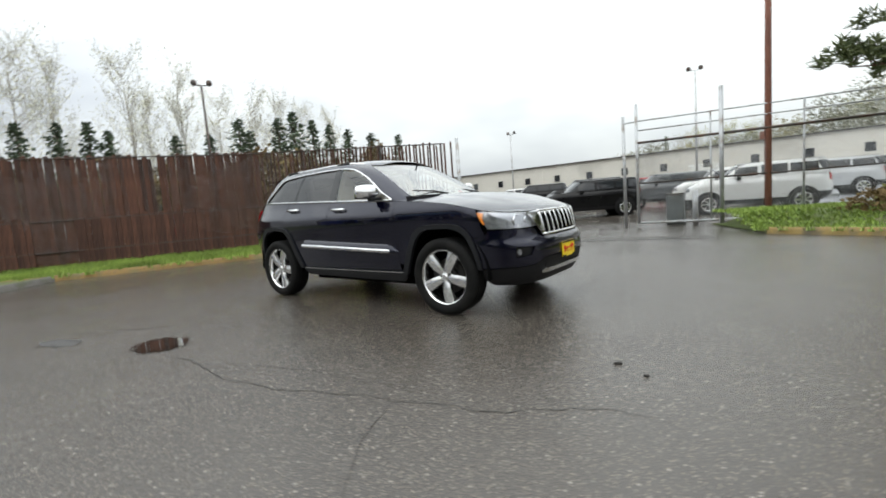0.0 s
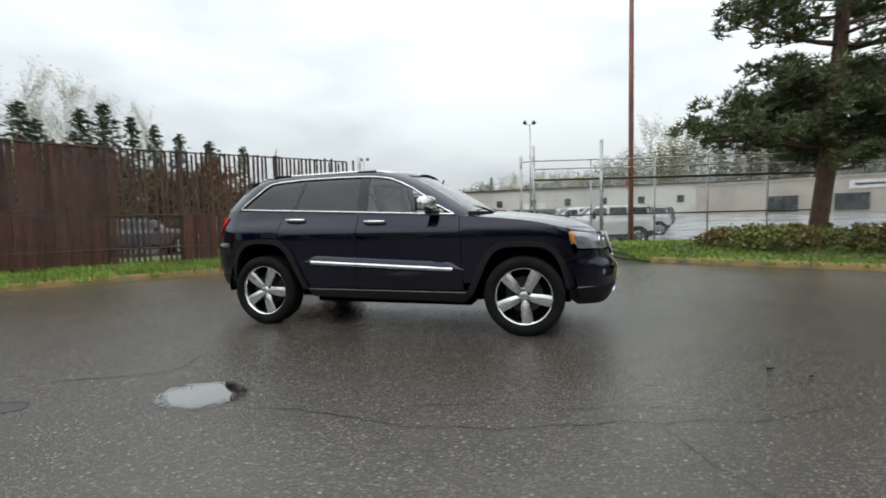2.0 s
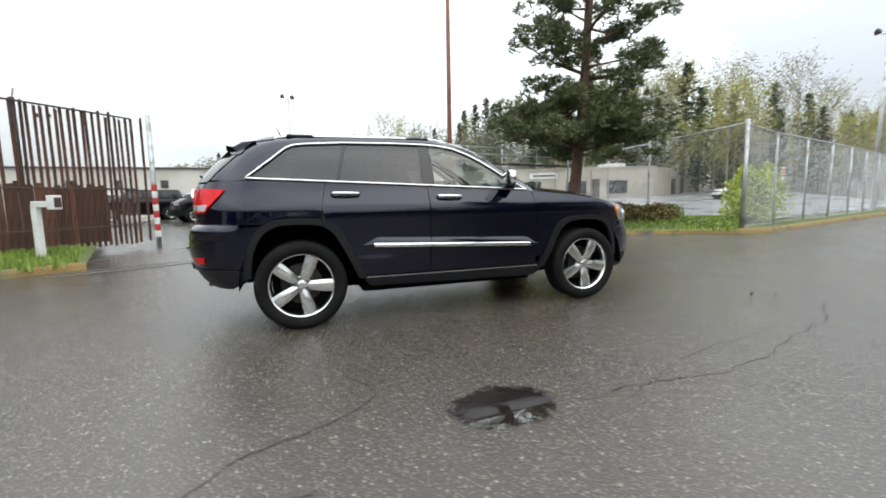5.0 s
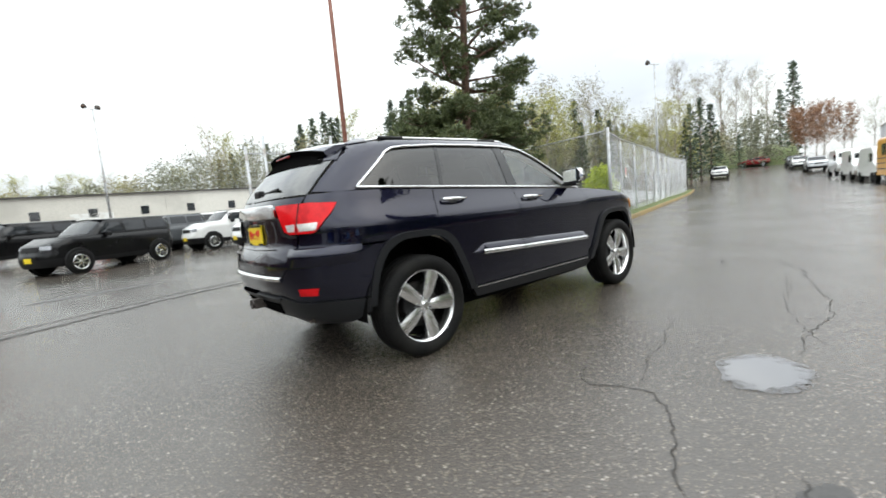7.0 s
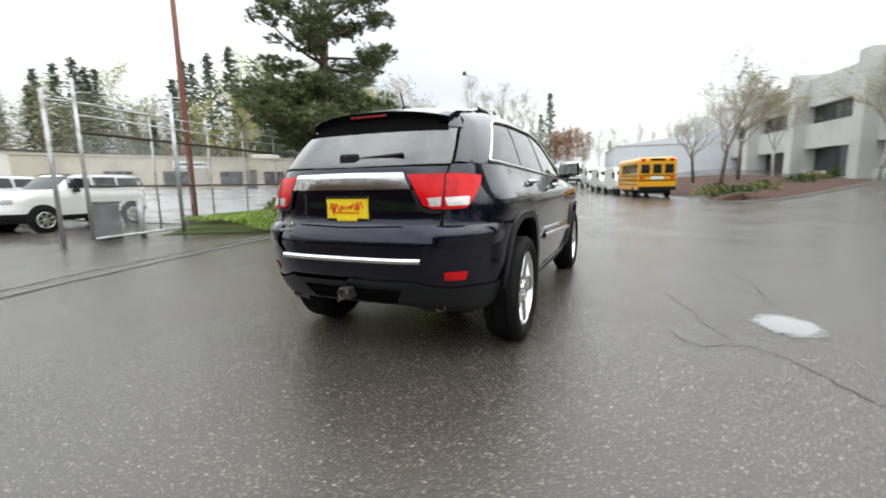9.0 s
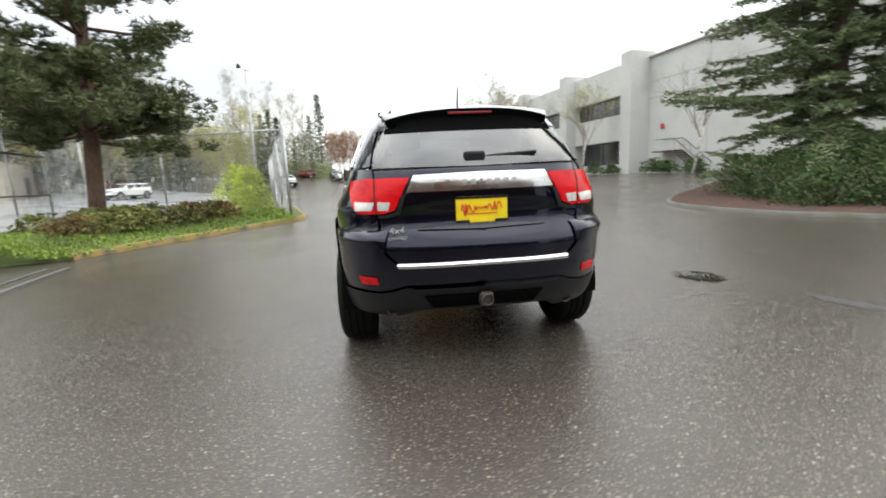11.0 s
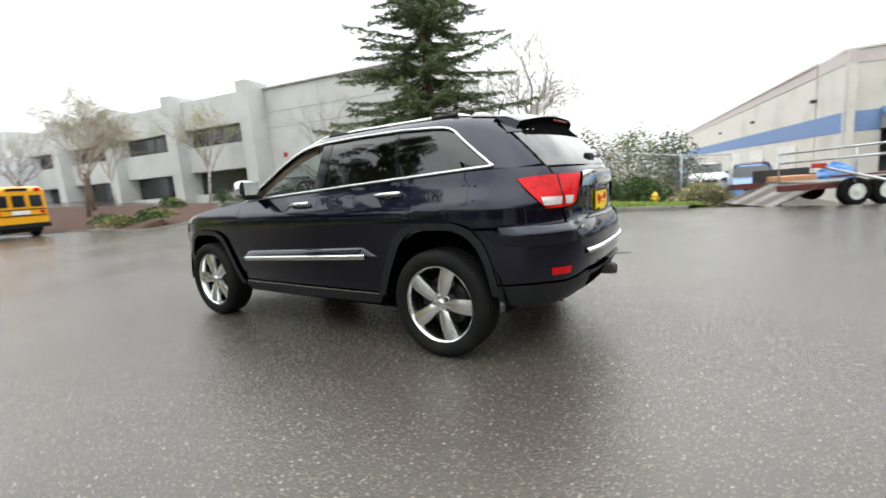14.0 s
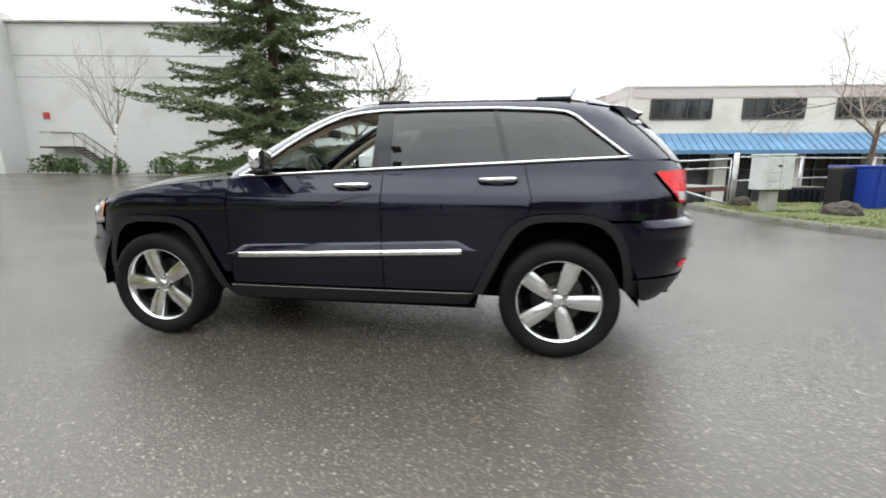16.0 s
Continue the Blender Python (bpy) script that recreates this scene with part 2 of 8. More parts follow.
def asphalt_mat():
    """Worn wet asphalt: dark binder with pale chips, damp sheen in patches."""
    m = bpy.data.materials.new("wet_asphalt")
    m.use_nodes = True
    n, l = m.node_tree.nodes, m.node_tree.links
    b = n["Principled BSDF"]
    pos = n.new("ShaderNodeNewGeometry").outputs["Position"]

    def tex(kind, scale, detail=None):
        t = n.new(kind)
        t.inputs["Scale"].default_value = scale
        if detail is not None:
            t.inputs["Detail"].default_value = detail
        l.new(pos, t.inputs["Vector"])
        return t

    def rng(src, a, c, d=0.0, e=1.0):
        r = n.new("ShaderNodeMapRange")
        for k, v in zip(("From Min", "From Max", "To Min", "To Max"), (a, c, d, e)):
            r.inputs[k].default_value = v
        l.new(src, r.inputs["Value"])
        return r.outputs["Result"]

    def mix(f, a, c):
        x = n.new("ShaderNodeMix")
        x.data_type = "RGBA"
        l.new(f, x.inputs["Factor"])
        for key, val in (("A", a), ("B", c)):
            if isinstance(val, tuple):
                x.inputs[key].default_value = (*val, 1)
            else:
                l.new(val, x.inputs[key])
        return x.outputs["Result"]

    def mul(a, c):
        x = n.new("ShaderNodeMath")
        x.operation = "MULTIPLY"
        l.new(a, x.inputs[0])
        l.new(c, x.inputs[1])
        return x.outputs[0]

    chips = tex("ShaderNodeTexVoronoi", 74.0)
    stones = tex("ShaderNodeTexVoronoi", 41.0)
    big = tex("ShaderNodeTexNoise", 0.55, 5.0)
    mid = tex("ShaderNodeTexNoise", 3.1, 5.0)
    grit = tex("ShaderNodeTexNoise", 160.0, 2.0)
    base = mix(rng(mid.outputs["Fac"], 0.3, 0.7), (0.025, 0.0200, 0.0160), (0.045, 0.0370, 0.0300))
    base = mix(rng(big.outputs["Fac"], 0.32, 0.62), base, (0.058, 0.0510, 0.0440))
    base = mix(rng(grit.outputs["Fac"], 0.40, 0.70), base, (0.084, 0.073, 0.061))

    def flecks(cells, keep, near, far, lo, hi, under):
        sep = n.new("ShaderNodeSeparateColor")
        l.new(cells.outputs["Color"], sep.inputs["Color"])
        pick = mul(rng(sep.outputs["Red"], keep, keep + 0.18), rng(cells.outputs["Distance"], far, near))
        return mix(pick, under, mix(sep.outputs["Green"], lo, hi))

    col = flecks(chips, 0.30, 0.20, 0.46, (0.082, 0.064, 0.048), (0.215, 0.178, 0.140), base)
    col = flecks(stones, 0.73, 0.16, 0.40, (0.11, 0.093, 0.075), (0.29, 0.258, 0.22), col)
    l.new(col, b.inputs["Base Color"])
    wet = rng(big.outputs["Fac"], 0.40, 0.60)
    rough = n.new("ShaderNodeMix")
    rough.inputs["A"].default_value, rough.inputs["B"].default_value = 0.25, 0.12
    l.new(wet, rough.inputs["Factor"])
    l.new(rough.outputs["Result"], b.inputs["Roughness"])
    b.inputs["Specular IOR Level"].default_value = 0.6
    u = n.new("ShaderNodeBump")
    u.inputs["Strength"].default_value, u.inputs["Distance"].default_value = 0.45, 0.0045
    h = n.new("ShaderNodeMath")
    h.operation = "ADD"
    l.new(chips.outputs["Distance"], h.inputs[0])
    l.new(grit.outputs["Fac"], h.inputs[1])
    l.new(h.outputs[0], u.inputs["Height"])
    l.new(u.outputs["Normal"], b.inputs["Normal"])
    return m


def paint_mat(name, col, flake=None, rough=0.25, coat=1.0, metal=0.0):
    m = bpy.data.materials.new(name)
    m.use_nodes = True
    n, l = m.node_tree.nodes, m.node_tree.links
    b = n["Principled BSDF"]
    pos = n.new("ShaderNodeNewGeometry").outputs["Position"]
    t = n.new("ShaderNodeTexNoise")
    t.inputs["Scale"].default_value, t.inputs["Detail"].default_value = 700.0, 1.0
    l.new(pos, t.inputs["Vector"])
    x = n.new("ShaderNodeMix")
    x.data_type = "RGBA"
    x.inputs["A"].default_value, x.inputs["B"].default_value = (*col, 1), (*(flake or col), 1)
    l.new(t.outputs["Fac"], x.inputs["Factor"])
    l.new(x.outputs["Result"], b.inputs["Base Color"])
    d = n.new("ShaderNodeTexNoise")
    d.inputs["Scale"].default_value, d.inputs["Detail"].default_value = 6.0, 6.0
    l.new(pos, d.inputs["Vector"])
    r = n.new("ShaderNodeMapRange")
    r.inputs["To Min"].default_value, r.inputs["To Max"].default_value = rough * 0.7, rough * 1.3
    l.new(d.outputs["Fac"], r.inputs["Value"])
    l.new(r.outputs["Result"], b.inputs["Roughness"])
    r2 = n.new("ShaderNodeMapRange")
    r2.inputs["From Min"].default_value, r2.inputs["From Max"].default_value = 0.45, 0.8
    r2.inputs["To Min"].default_value, r2.inputs["To Max"].default_value = 0.015, 0.09
    l.new(d.outputs["Fac"], r2.inputs["Value"])
    l.new(r2.outputs["Result"], b.inputs["Coat Roughness"])
    b.inputs["Coat Weight"].default_value, b.inputs["Metallic"].default_value = coat, metal
    b.inputs["Specular IOR Level"].default_value = 0.15
    b.inputs["Coat IOR"].default_value = 1.47
    return m


ASPHALT = asphalt_mat()
CONCRETE = mat("weathered_concrete", (0.34, 0.33, 0.31), (0.44, 0.43, 0.40), 0.8, coarse=0.8, c3=(0.26, 0.26, 0.24), bump=0.3)
KERB_DARK = mat("dark_wet_kerb", (0.10, 0.095, 0.085), (0.15, 0.14, 0.125), 0.7, fine=30, coarse=2.0, c3=(0.08, 0.085, 0.05), bump=0.4, dist=0.02)
KERB_MOSSY = mat("mossy_worn_kerb", (0.27, 0.165, 0.045), (0.20, 0.13, 0.05), 0.75, fine=25, coarse=2.0, c3=(0.13, 0.13, 0.06), bump=0.5, dist=0.02)
KERB_YELLOW = mat("worn_yellow_kerb_paint", (0.30, 0.195, 0.045), (0.20, 0.145, 0.05), 0.65, fine=70, coarse=2.6, c3=(0.09, 0.08, 0.055), bump=0.4, dist=0.01)
MULCH = mat("red_brown_mulch", (0.058, 0.026, 0.017), (0.105, 0.050, 0.033), 0.95, fine=35, coarse=3, c3=(0.042, 0.027, 0.018), bump=1.0, dist=0.05)
TURF = mat("short_turf", (0.075, 0.105, 0.030), (0.125, 0.16, 0.048), 0.9, fine=45, coarse=2, c3=(0.14, 0.135, 0.055), bump=1.0, dist=0.04)
DRYGRASS = island_mat("yellow_green_grass_blades", (0.125, 0.140, 0.045), (0.235, 0.235, 0.095), 0.7)
GRASS = island_mat("grass_blades", (0.125, 0.205, 0.030), (0.27, 0.35, 0.075), 0.6)
SLAT = mat("red_brown_wood_slat", (0.046, 0.0175, 0.0105), (0.100, 0.041, 0.024), 0.8, fine=22, coarse=1.6, c3=(0.17, 0.13, 0.11), bump=0.5, vary=0.35, stretch=(1, 1, 0.12))
GALV = mat("galvanised_steel", (0.42, 0.43, 0.44), (0.55, 0.56, 0.57), 0.42, 0.75, fine=60, coarse=4, c3=(0.34, 0.31, 0.28), bump=0.1, rough2=0.6)
DARKSTEEL = mat("dark_steel", (0.05, 0.045, 0.042), (0.09, 0.075, 0.065), 0.6, 0.5, coarse=4, c3=(0.12, 0.06, 0.035))
RUSTPAINT = mat("faded_red_oxide_paint", (0.27, 0.105, 0.07), (0.36, 0.16, 0.115), 0.65, fine=30, coarse=2.5, c3=(0.19, 0.085, 0.065), bump=0.3, stretch=(1, 1, 0.2))
TILTUP = mat("painted_concrete_panel", (0.52, 0.52, 0.50), (0.57, 0.57, 0.55), 0.85, fine=12, coarse=0.35, c3=(0.47, 0.47, 0.445), bump=0.12)
STUCCO = mat("cream_stucco", (0.63, 0.60, 0.54), (0.70, 0.67, 0.61), 0.85, fine=18, coarse=0.5, c3=(0.58, 0.55, 0.49), bump=0.2)
PINKBAND = mat("dusty_pink_parapet", (0.54, 0.48, 0.46), (0.60, 0.53, 0.51), 0.85, fine=18, coarse=0.6, bump=0.2)
BLUEBAND = mat("blue_painted_band", (0.17, 0.26, 0.46), (0.20, 0.30, 0.51), 0.8, fine=18, coarse=0.6, bump=0.2)
TANWALL = mat("tan_block_wall", (0.46, 0.41, 0.34), (0.52, 0.47, 0.39), 0.9, fine=8, coarse=0.4, c3=(0.41, 0.37, 0.31), bump=0.2)
WHITEWALL = mat("off_white_wall", (0.58, 0.56, 0.50), (0.66, 0.63, 0.57), 0.85, fine=8, coarse=0.3, c3=(0.50, 0.48, 0.43), bump=0.2)
BLUEMETAL = mat("blue_ribbed_metal", (0.085, 0.19, 0.32), (0.115, 0.23, 0.37), 0.36, 0.0, fine=6, coarse=1, c3=(0.12, 0.28, 0.46), bump=0.05)
WINDOWDARK = mat("dark_window_glass", (0.018, 0.02, 0.024), (0.03, 0.033, 0.038), 0.06, 0.0, fine=0.8, coarse=0.3, bump=0.0, spec=0.9)
WINFRAME = mat("dark_bronze_frame", (0.06, 0.055, 0.05), (0.09, 0.08, 0.07), 0.5, 0.3)
WHITEPAINT = mat("white_painted_metal", (0.70, 0.70, 0.67), (0.78, 0.78, 0.75), 0.5, fine=30, coarse=3, c3=(0.60, 0.58, 0.53), bump=0.1)
BARK = mat("grey_brown_bark", (0.10, 0.070, 0.050), (0.17, 0.125, 0.095), 0.95, fine=14, coarse=3, c3=(0.07, 0.055, 0.045), bump=1.0, dist=0.06, stretch=(2.5, 2.5, 0.5))
PINEBARK = mat("red_brown_pine_bark", (0.11, 0.065, 0.045), (0.20, 0.12, 0.085), 0.95, fine=12, coarse=3, c3=(0.08, 0.055, 0.045), bump=1.0, dist=0.06, stretch=(2.5, 2.5, 0.5))
BIRCHBARK = mat("white_birch_bark", (0.50, 0.48, 0.44), (0.62, 0.60, 0.56), 0.8, fine=8, coarse=5, c3=(0.13, 0.11, 0.10), bump=0.3)
TWIG = mat("bare_twig", (0.24, 0.20, 0.16), (0.33, 0.28, 0.235), 0.9, bump=0)
NEEDLE = island_mat("pine_needles", (0.060, 0.084, 0.036), (0.155, 0.178, 0.076), 0.6)
SPRUCE = island_mat("spruce_needles", (0.062, 0.095, 0.042), (0.170, 0.207, 0.096), 0.6)
# conifer green lifted a little, so distance haze sits in the base colour
HAZEGREEN = island_mat("hazed_conifer_foliage", (0.052, 0.078, 0.047), (0.105, 0.135, 0.082), 0.8)
# poplar twigs and buds: distance haze is mixed into both pale colours
HAZETWIG = mat("hazed_far_twig", (0.33, 0.31, 0.27), (0.42, 0.40, 0.35), 0.9, bump=0)
HAZEBUD = island_mat("hazed_far_buds", (0.50, 0.50, 0.36), (0.68, 0.66, 0.52), 0.9)
THICKET = island_mat("brown_olive_thicket", (0.10, 0.062, 0.035), (0.19, 0.15, 0.062), 0.9)
FARBROWN = island_mat("far_budding_twigs", (0.26, 0.23, 0.13), (0.38, 0.36, 0.20), 0.9)
# far wood leaves, greyed and lightened to carry the haze in the colour
HAZEWOOD = island_mat("hazed_grey_green_wood", (0.19, 0.20, 0.14), (0.30, 0.30, 0.21), 0.9)
FARYELLOW = island_mat("far_yellow_green_leaves", (0.27, 0.27, 0.08), (0.42, 0.41, 0.14), 0.9)
FARRED = island_mat("far_rust_red_leaves", (0.20, 0.095, 0.052), (0.33, 0.18, 0.10), 0.9)
SHRUB = island_mat("low_shrub_leaves", (0.10, 0.115, 0.035), (0.23, 0.23, 0.07), 0.6)
SHRUBRED = island_mat("reddish_shrub_leaves", (0.13, 0.085, 0.035), (0.22, 0.155, 0.065), 0.7)
LIME = island_mat("lime_green_leaves", (0.36, 0.45, 0.035), (0.58, 0.64, 0.11), 0.6)
GREENSHRUB = island_mat("dark_green_shrub_leaves", (0.035, 0.070, 0.020), (0.085, 0.130, 0.040), 0.6)


# ==== ground ====
def build_ground():
    def axis(lim, step, far):
        a = [i * step for i in range(int(-lim / step), int(lim / step) + 1)]
        k, out = lim, []
        while k < far:
            k *= 1.35
            out.append(k)
        return [-v for v in reversed(out)] + a + out
    xs, ys = axis(60, 2.0, 1500), axis(60, 2.0, 1500)
    mb = MB().grid([[(x, y, gz(x, y)) for x in xs] for y in ys])
    tagged(mb.ob("ground", ASPHALT, smooth=True), "wet grey asphalt lot with pale chips, worn and patched", "ground", kind="structure")


KERB_WEST = [(-12.2, -7.5), (-11, -5), (-9.9, -2.6), (-8.7, -0.4), (-7.6, 1.6), (-6.5, 3.0), (-5.5, 3.9), (-4.7, 4.4)]
FENCE_WEST = [(-13.8, -7.0), (-13.0, -4.5), (-12.0, -1.8), (-10.9, 0.4), (-9.7, 2.6), (-8.4, 4.3), (-6.6, 6.2), (-4.92, 8.2)]
KERB_EAST = [(3.9, 6.65), (4.7, 6.38), (5.7, 5.95), (7.1, 5.28), (8.7, 4.6), (9.8, 4.1), (10.8, 3.78), (12.2, 4.02), (14.5, 4.65), (20, 6.2), (30, 9.0), (43, 12.8)]
KERB_SOUTH = [(14.6, -14.2), (11.8, -11.0), (9.3, -9.0), (7.4, -8.2), (5.0, -8.15), (3.4, -8.7), (1.6, -9.8), (-0.6, -9.95), (-2.4, -10.1)]
KERB_SW = [(-6.35, -10.2), (-6.45, -9.0), (-6.6, -7.6), (-6.85, -6.4), (-7.35, -5.2), (-8.6, -3.2), (-10.2, -1.2)]
KERB_ISLAND = [(60, 3.4), (44, -1.0), (33, -3.6), (24.5, -5.4), (20.8, -5.2), (19.4, -5.4), (19.2, -6.4), (20.4, -8.2), (24.5, -11.8), (30, -15.2), (36, -16.6), (46, -15.0)]


def build_kerb(name, line, material, label, w=0.15, h=0.13):
    pts = [(p.x, p.y, gz(p.x, p.y)) for p in along(line, 0.35)]
    prof = [(-w / 2, -0.1), (-w / 2, h - 0.03), (-w / 2 + 0.03, h), (w / 2 - 0.05, h), (w / 2, h - 0.05), (w / 2 + 0.02, -0.1)]
    jit = []
    for p in pts:
        k = 0.012 * noise.noise(Vector((p[0] * 2, p[1] * 2, 0)))
        jit.append((p[0] + k, p[1] - k, p[2] + 0.8 * k))
    tagged(MB().sweep(jit, prof).ob(name, material, angle=40), label, "kerb", kind="structure")


def build_bed(name, front, back, rise, material, label, n=12, lift=0.08, taper=0):
    """A raised strip between two lines."""
    a, b = along(front, 0.4), along(back, 0.4)
    rows = []
    for k in range(n + 1):
        t = k / n
        row = []
        for i in range(90):
            p = a[int(i / 89 * (len(a) - 1))].lerp(b[int(i / 89 * (len(b) - 1))], t)
            end = (smooth01((i + 1) / taper) * (1 - smooth01((t - 0.86) / 0.14))) if taper else 1.0
            if taper:
                end *= 1 - 0.75 * smooth01((i - 70) / 16)
            z = gz(p.x, p.y) + 0.004 + (lift + rise(t)) * end + 0.03 * end * noise.noise(Vector((p.x * 1.3, p.y * 1.3, 2)))
            row.append((p.x, p.y, z))
        rows.append(row)
    o = MB().grid(rows).ob(name, material, smooth=True)
    return tagged(o, label, "verge", kind="structure")


def grass_blades(name, front, back, rise, density, label, lo=0.05, hi=0.12, t0=0.0, t1=1.0, lift=0.08, cover=0.0, material=None):
    a, b = along(front, 0.4), along(back, 0.4)
    rnd, mb = random.Random(len(name) * 7), MB()
    for k in range(density):
        u, t = rnd.random(), rnd.uniform(t0, t1)
        p = a[int(u * (len(a) - 1))].lerp(b[int(u * (len(b) - 1))], t)
        x, y = p.x + rnd.uniform(-.2, .2), p.y + rnd.uniform(-.2, .2)
        if noise.noise(Vector((x * 0.8, y * 0.8, 5))) < cover - 0.6:
            continue
        z = gz(x, y) + lift + rise(t) - 0.02
        for q in range(4):
            w, r = rnd.uniform(0, 6.28), rnd.uniform(0.012, 0.022)
            h, lean = rnd.uniform(lo, hi), rnd.uniform(0.0, 0.07)
            ox, oy = x + rnd.uniform(-.04, .04), y + rnd.uniform(-.04, .04)
            c, s = math.cos(w), math.sin(w)
            mb.quad((ox - c * r, oy - s * r, z), (ox + c * r, oy + s * r, z), (ox + s * lean, oy - c * lean, z + h))
    tagged(mb.ob(name, material or GRASS), label, "grass", kind="stuff")


def west_rise(t):
    return 0.02 + 0.12 * smooth01(t * 1.3)


def east_rise(t):
    return 0.02 + 0.30 * smooth01(t * 2.0)


build_ground()
build_kerb("kerb_west", KERB_WEST, KERB_MOSSY, "low concrete kerb with worn mossy yellow paint")
build_kerb("kerb_east", KERB_EAST, KERB_YELLOW, "curved concrete kerb with worn yellow paint beside the planting bed")
build_kerb("kerb_south", KERB_SOUTH, KERB_DARK, "low dark wet concrete kerb along the mulch bed", h=0.10)
build_kerb("kerb_southwest", KERB_SW, KERB_DARK, "low dark mossy concrete kerb beside the mailbox")
build_kerb("kerb_island", KERB_ISLAND, KERB_DARK, "low dark wet concrete kerb round the mulch island", h=0.10)
WEST_BACK = [(-18, -6.0), (-16.5, -3.4), (-15, -0.6), (-13.5, 2.0), (-12.0, 4.2), (-10.4, 6.2), (-8.4, 8.2), (-6.2, 9.6)]
build_bed("verge_west", KERB_WEST, WEST_BACK, west_rise, TURF, "narrow bright green grass verge below the wooden fence")
build_bed("bed_east", KERB_EAST[:7], [(2.6, 9.4), (4.4, 10.2), (6.0, 10.6), (8.0, 10.8), (9.6, 10.4), (10.6, 8.6), (11.4, 4.6)], east_rise, TURF, "raised planting bed with grass edge and soil", taper=14)
build_bed("verge_road", KERB_EAST[6:], [(11.4, 4.9), (12.6, 5.2), (15, 6.0), (20, 7.6), (30, 10.4), (43, 14.2)], lambda t: 0.03, TURF, "thin grass verge between road kerb and chain-link fence", n=4)
SOUTH_BACK = [(22, -24), (18, -24), (14, -24), (10, -24), (6, -24), (2, -24), (-1, -24), (-3.4, -22)]
build_bed("bed_south", KERB_SOUTH, SOUTH_BACK, lambda t: 0.02 + 0.12 * t, MULCH, "red-brown bark mulch bed round the conifer", lift=0.05)
build_bed("verge_southwest", KERB_SW, [(-7.6, -12.5), (-9, -12), (-10.5, -11), (-11.6, -9.6), (-12.6, -7.6), (-13.4, -5), (-14.2, -3)], lambda t: 0.02 + 0.08 * t, TURF, "mown grass verge round the mailbox and boulder")
build_bed("bed_island", KERB_ISLAND[:6] + [KERB_ISLAND[6]], list(reversed(KERB_ISLAND[6:])), lambda t: 0.02 + 0.35 * math.sin(math.pi * min(1, max(0, t))), MULCH, "mounded red-brown mulch island between road and driveway", lift=0.05)
grass_blades("grass_west", KERB_WEST, WEST_BACK, west_rise, 9000, "long bright green grass at the fence foot", 0.06, 0.16, 0.0, 0.5)
grass_blades("grass_east", KERB_EAST[:7], [(2.6, 9.4), (4.4, 10.2), (6.0, 10.6), (8.0, 10.8), (9.6, 10.4), (10.6, 8.6), (11.4, 4.6)], east_rise, 8000, "green grass fringe of the planting bed", 0.03, 0.09, 0.0, 0.75)
grass_blades("grass_south", [(1.6, -9.9), (-0.6, -10.05), (-2.4, -10.2)], [(2.4, -13), (-0.6, -13), (-3.0, -13)], lambda t: 0.02 + .04 * t, 2600, "rough yellow-green grass along the south kerb", 0.04, 0.13, lift=0.05)


grass_blades("grass_southwest", KERB_SW[1:6], [(-9, -12), (-10.5, -11), (-11.6, -9.6), (-12.6, -7.6), (-13.4, -5)], lambda t: 0.02 + .08 * t, 7000, "mown yellow-green grass round the mailbox", 0.02, 0.06, material=DRYGRASS)


# ==== lot before the shop building, pale with painted sky sheen ====
# wet asphalt; the bluish sky reflection is put into the base colour
LOTPAVE = mat("sky_sheen_asphalt", (0.33, 0.335, 0.35), (0.40, 0.405, 0.42), 0.22, fine=14, coarse=0.4, c3=(0.20, 0.20, 0.205), bump=0.08, dist=0.004)
near = along([(5.0, 12.2), (8.4, 12.0), (10.9, 10.4), (12.0, 6.4), (15, 6.8), (20, 8.4), (30, 11.2), (43, 15.0)], 0.6)
far_side = along([(4.5, 54), (10, 51.5), (20, 46.5), (30, 41.5), (38, 37.2), (46, 38), (54, 41), (62, 44)], 0.6)
lot_rows = []
for k in range(31):
    t = k / 30
    pts = [near[int(i / 60 * (len(near) - 1))].lerp(far_side[int(i / 60 * (len(far_side) - 1))], t) for i in range(61)]
    lot_rows.append([(p.x, p.y, gz(p.x, p.y) + 0.03) for p in pts])
tagged(MB().grid(lot_rows).ob("parking_lot", LOTPAVE), "wet parking lot before the tan shops, sky sheen in its pale colour", "lot", kind="structure")

# ==== asphalt joints, cracks and puddles ====
CRACK = mat("dark_open_crack", (0.028, 0.026, 0.024), (0.045, 0.041, 0.038), 0.95, bump=0.3)
SEAM = mat("concrete_gutter_edge", (0.085, 0.082, 0.077), (0.12, 0.115, 0.107), 0.55, fine=30, coarse=2, c3=(0.09, 0.085, 0.08), bump=0.4)
WATER = mat("standing_water", (0.014, 0.011, 0.009), (0.024, 0.019, 0.016), 0.02, fine=22, coarse=1, bump=0, spec=1.0, coat=1.0)
PATCH = mat("tar_patch", (0.035, 0.033, 0.031), (0.055, 0.052, 0.048), 0.50, fine=60, coarse=4, bump=0.4, dist=0.005)


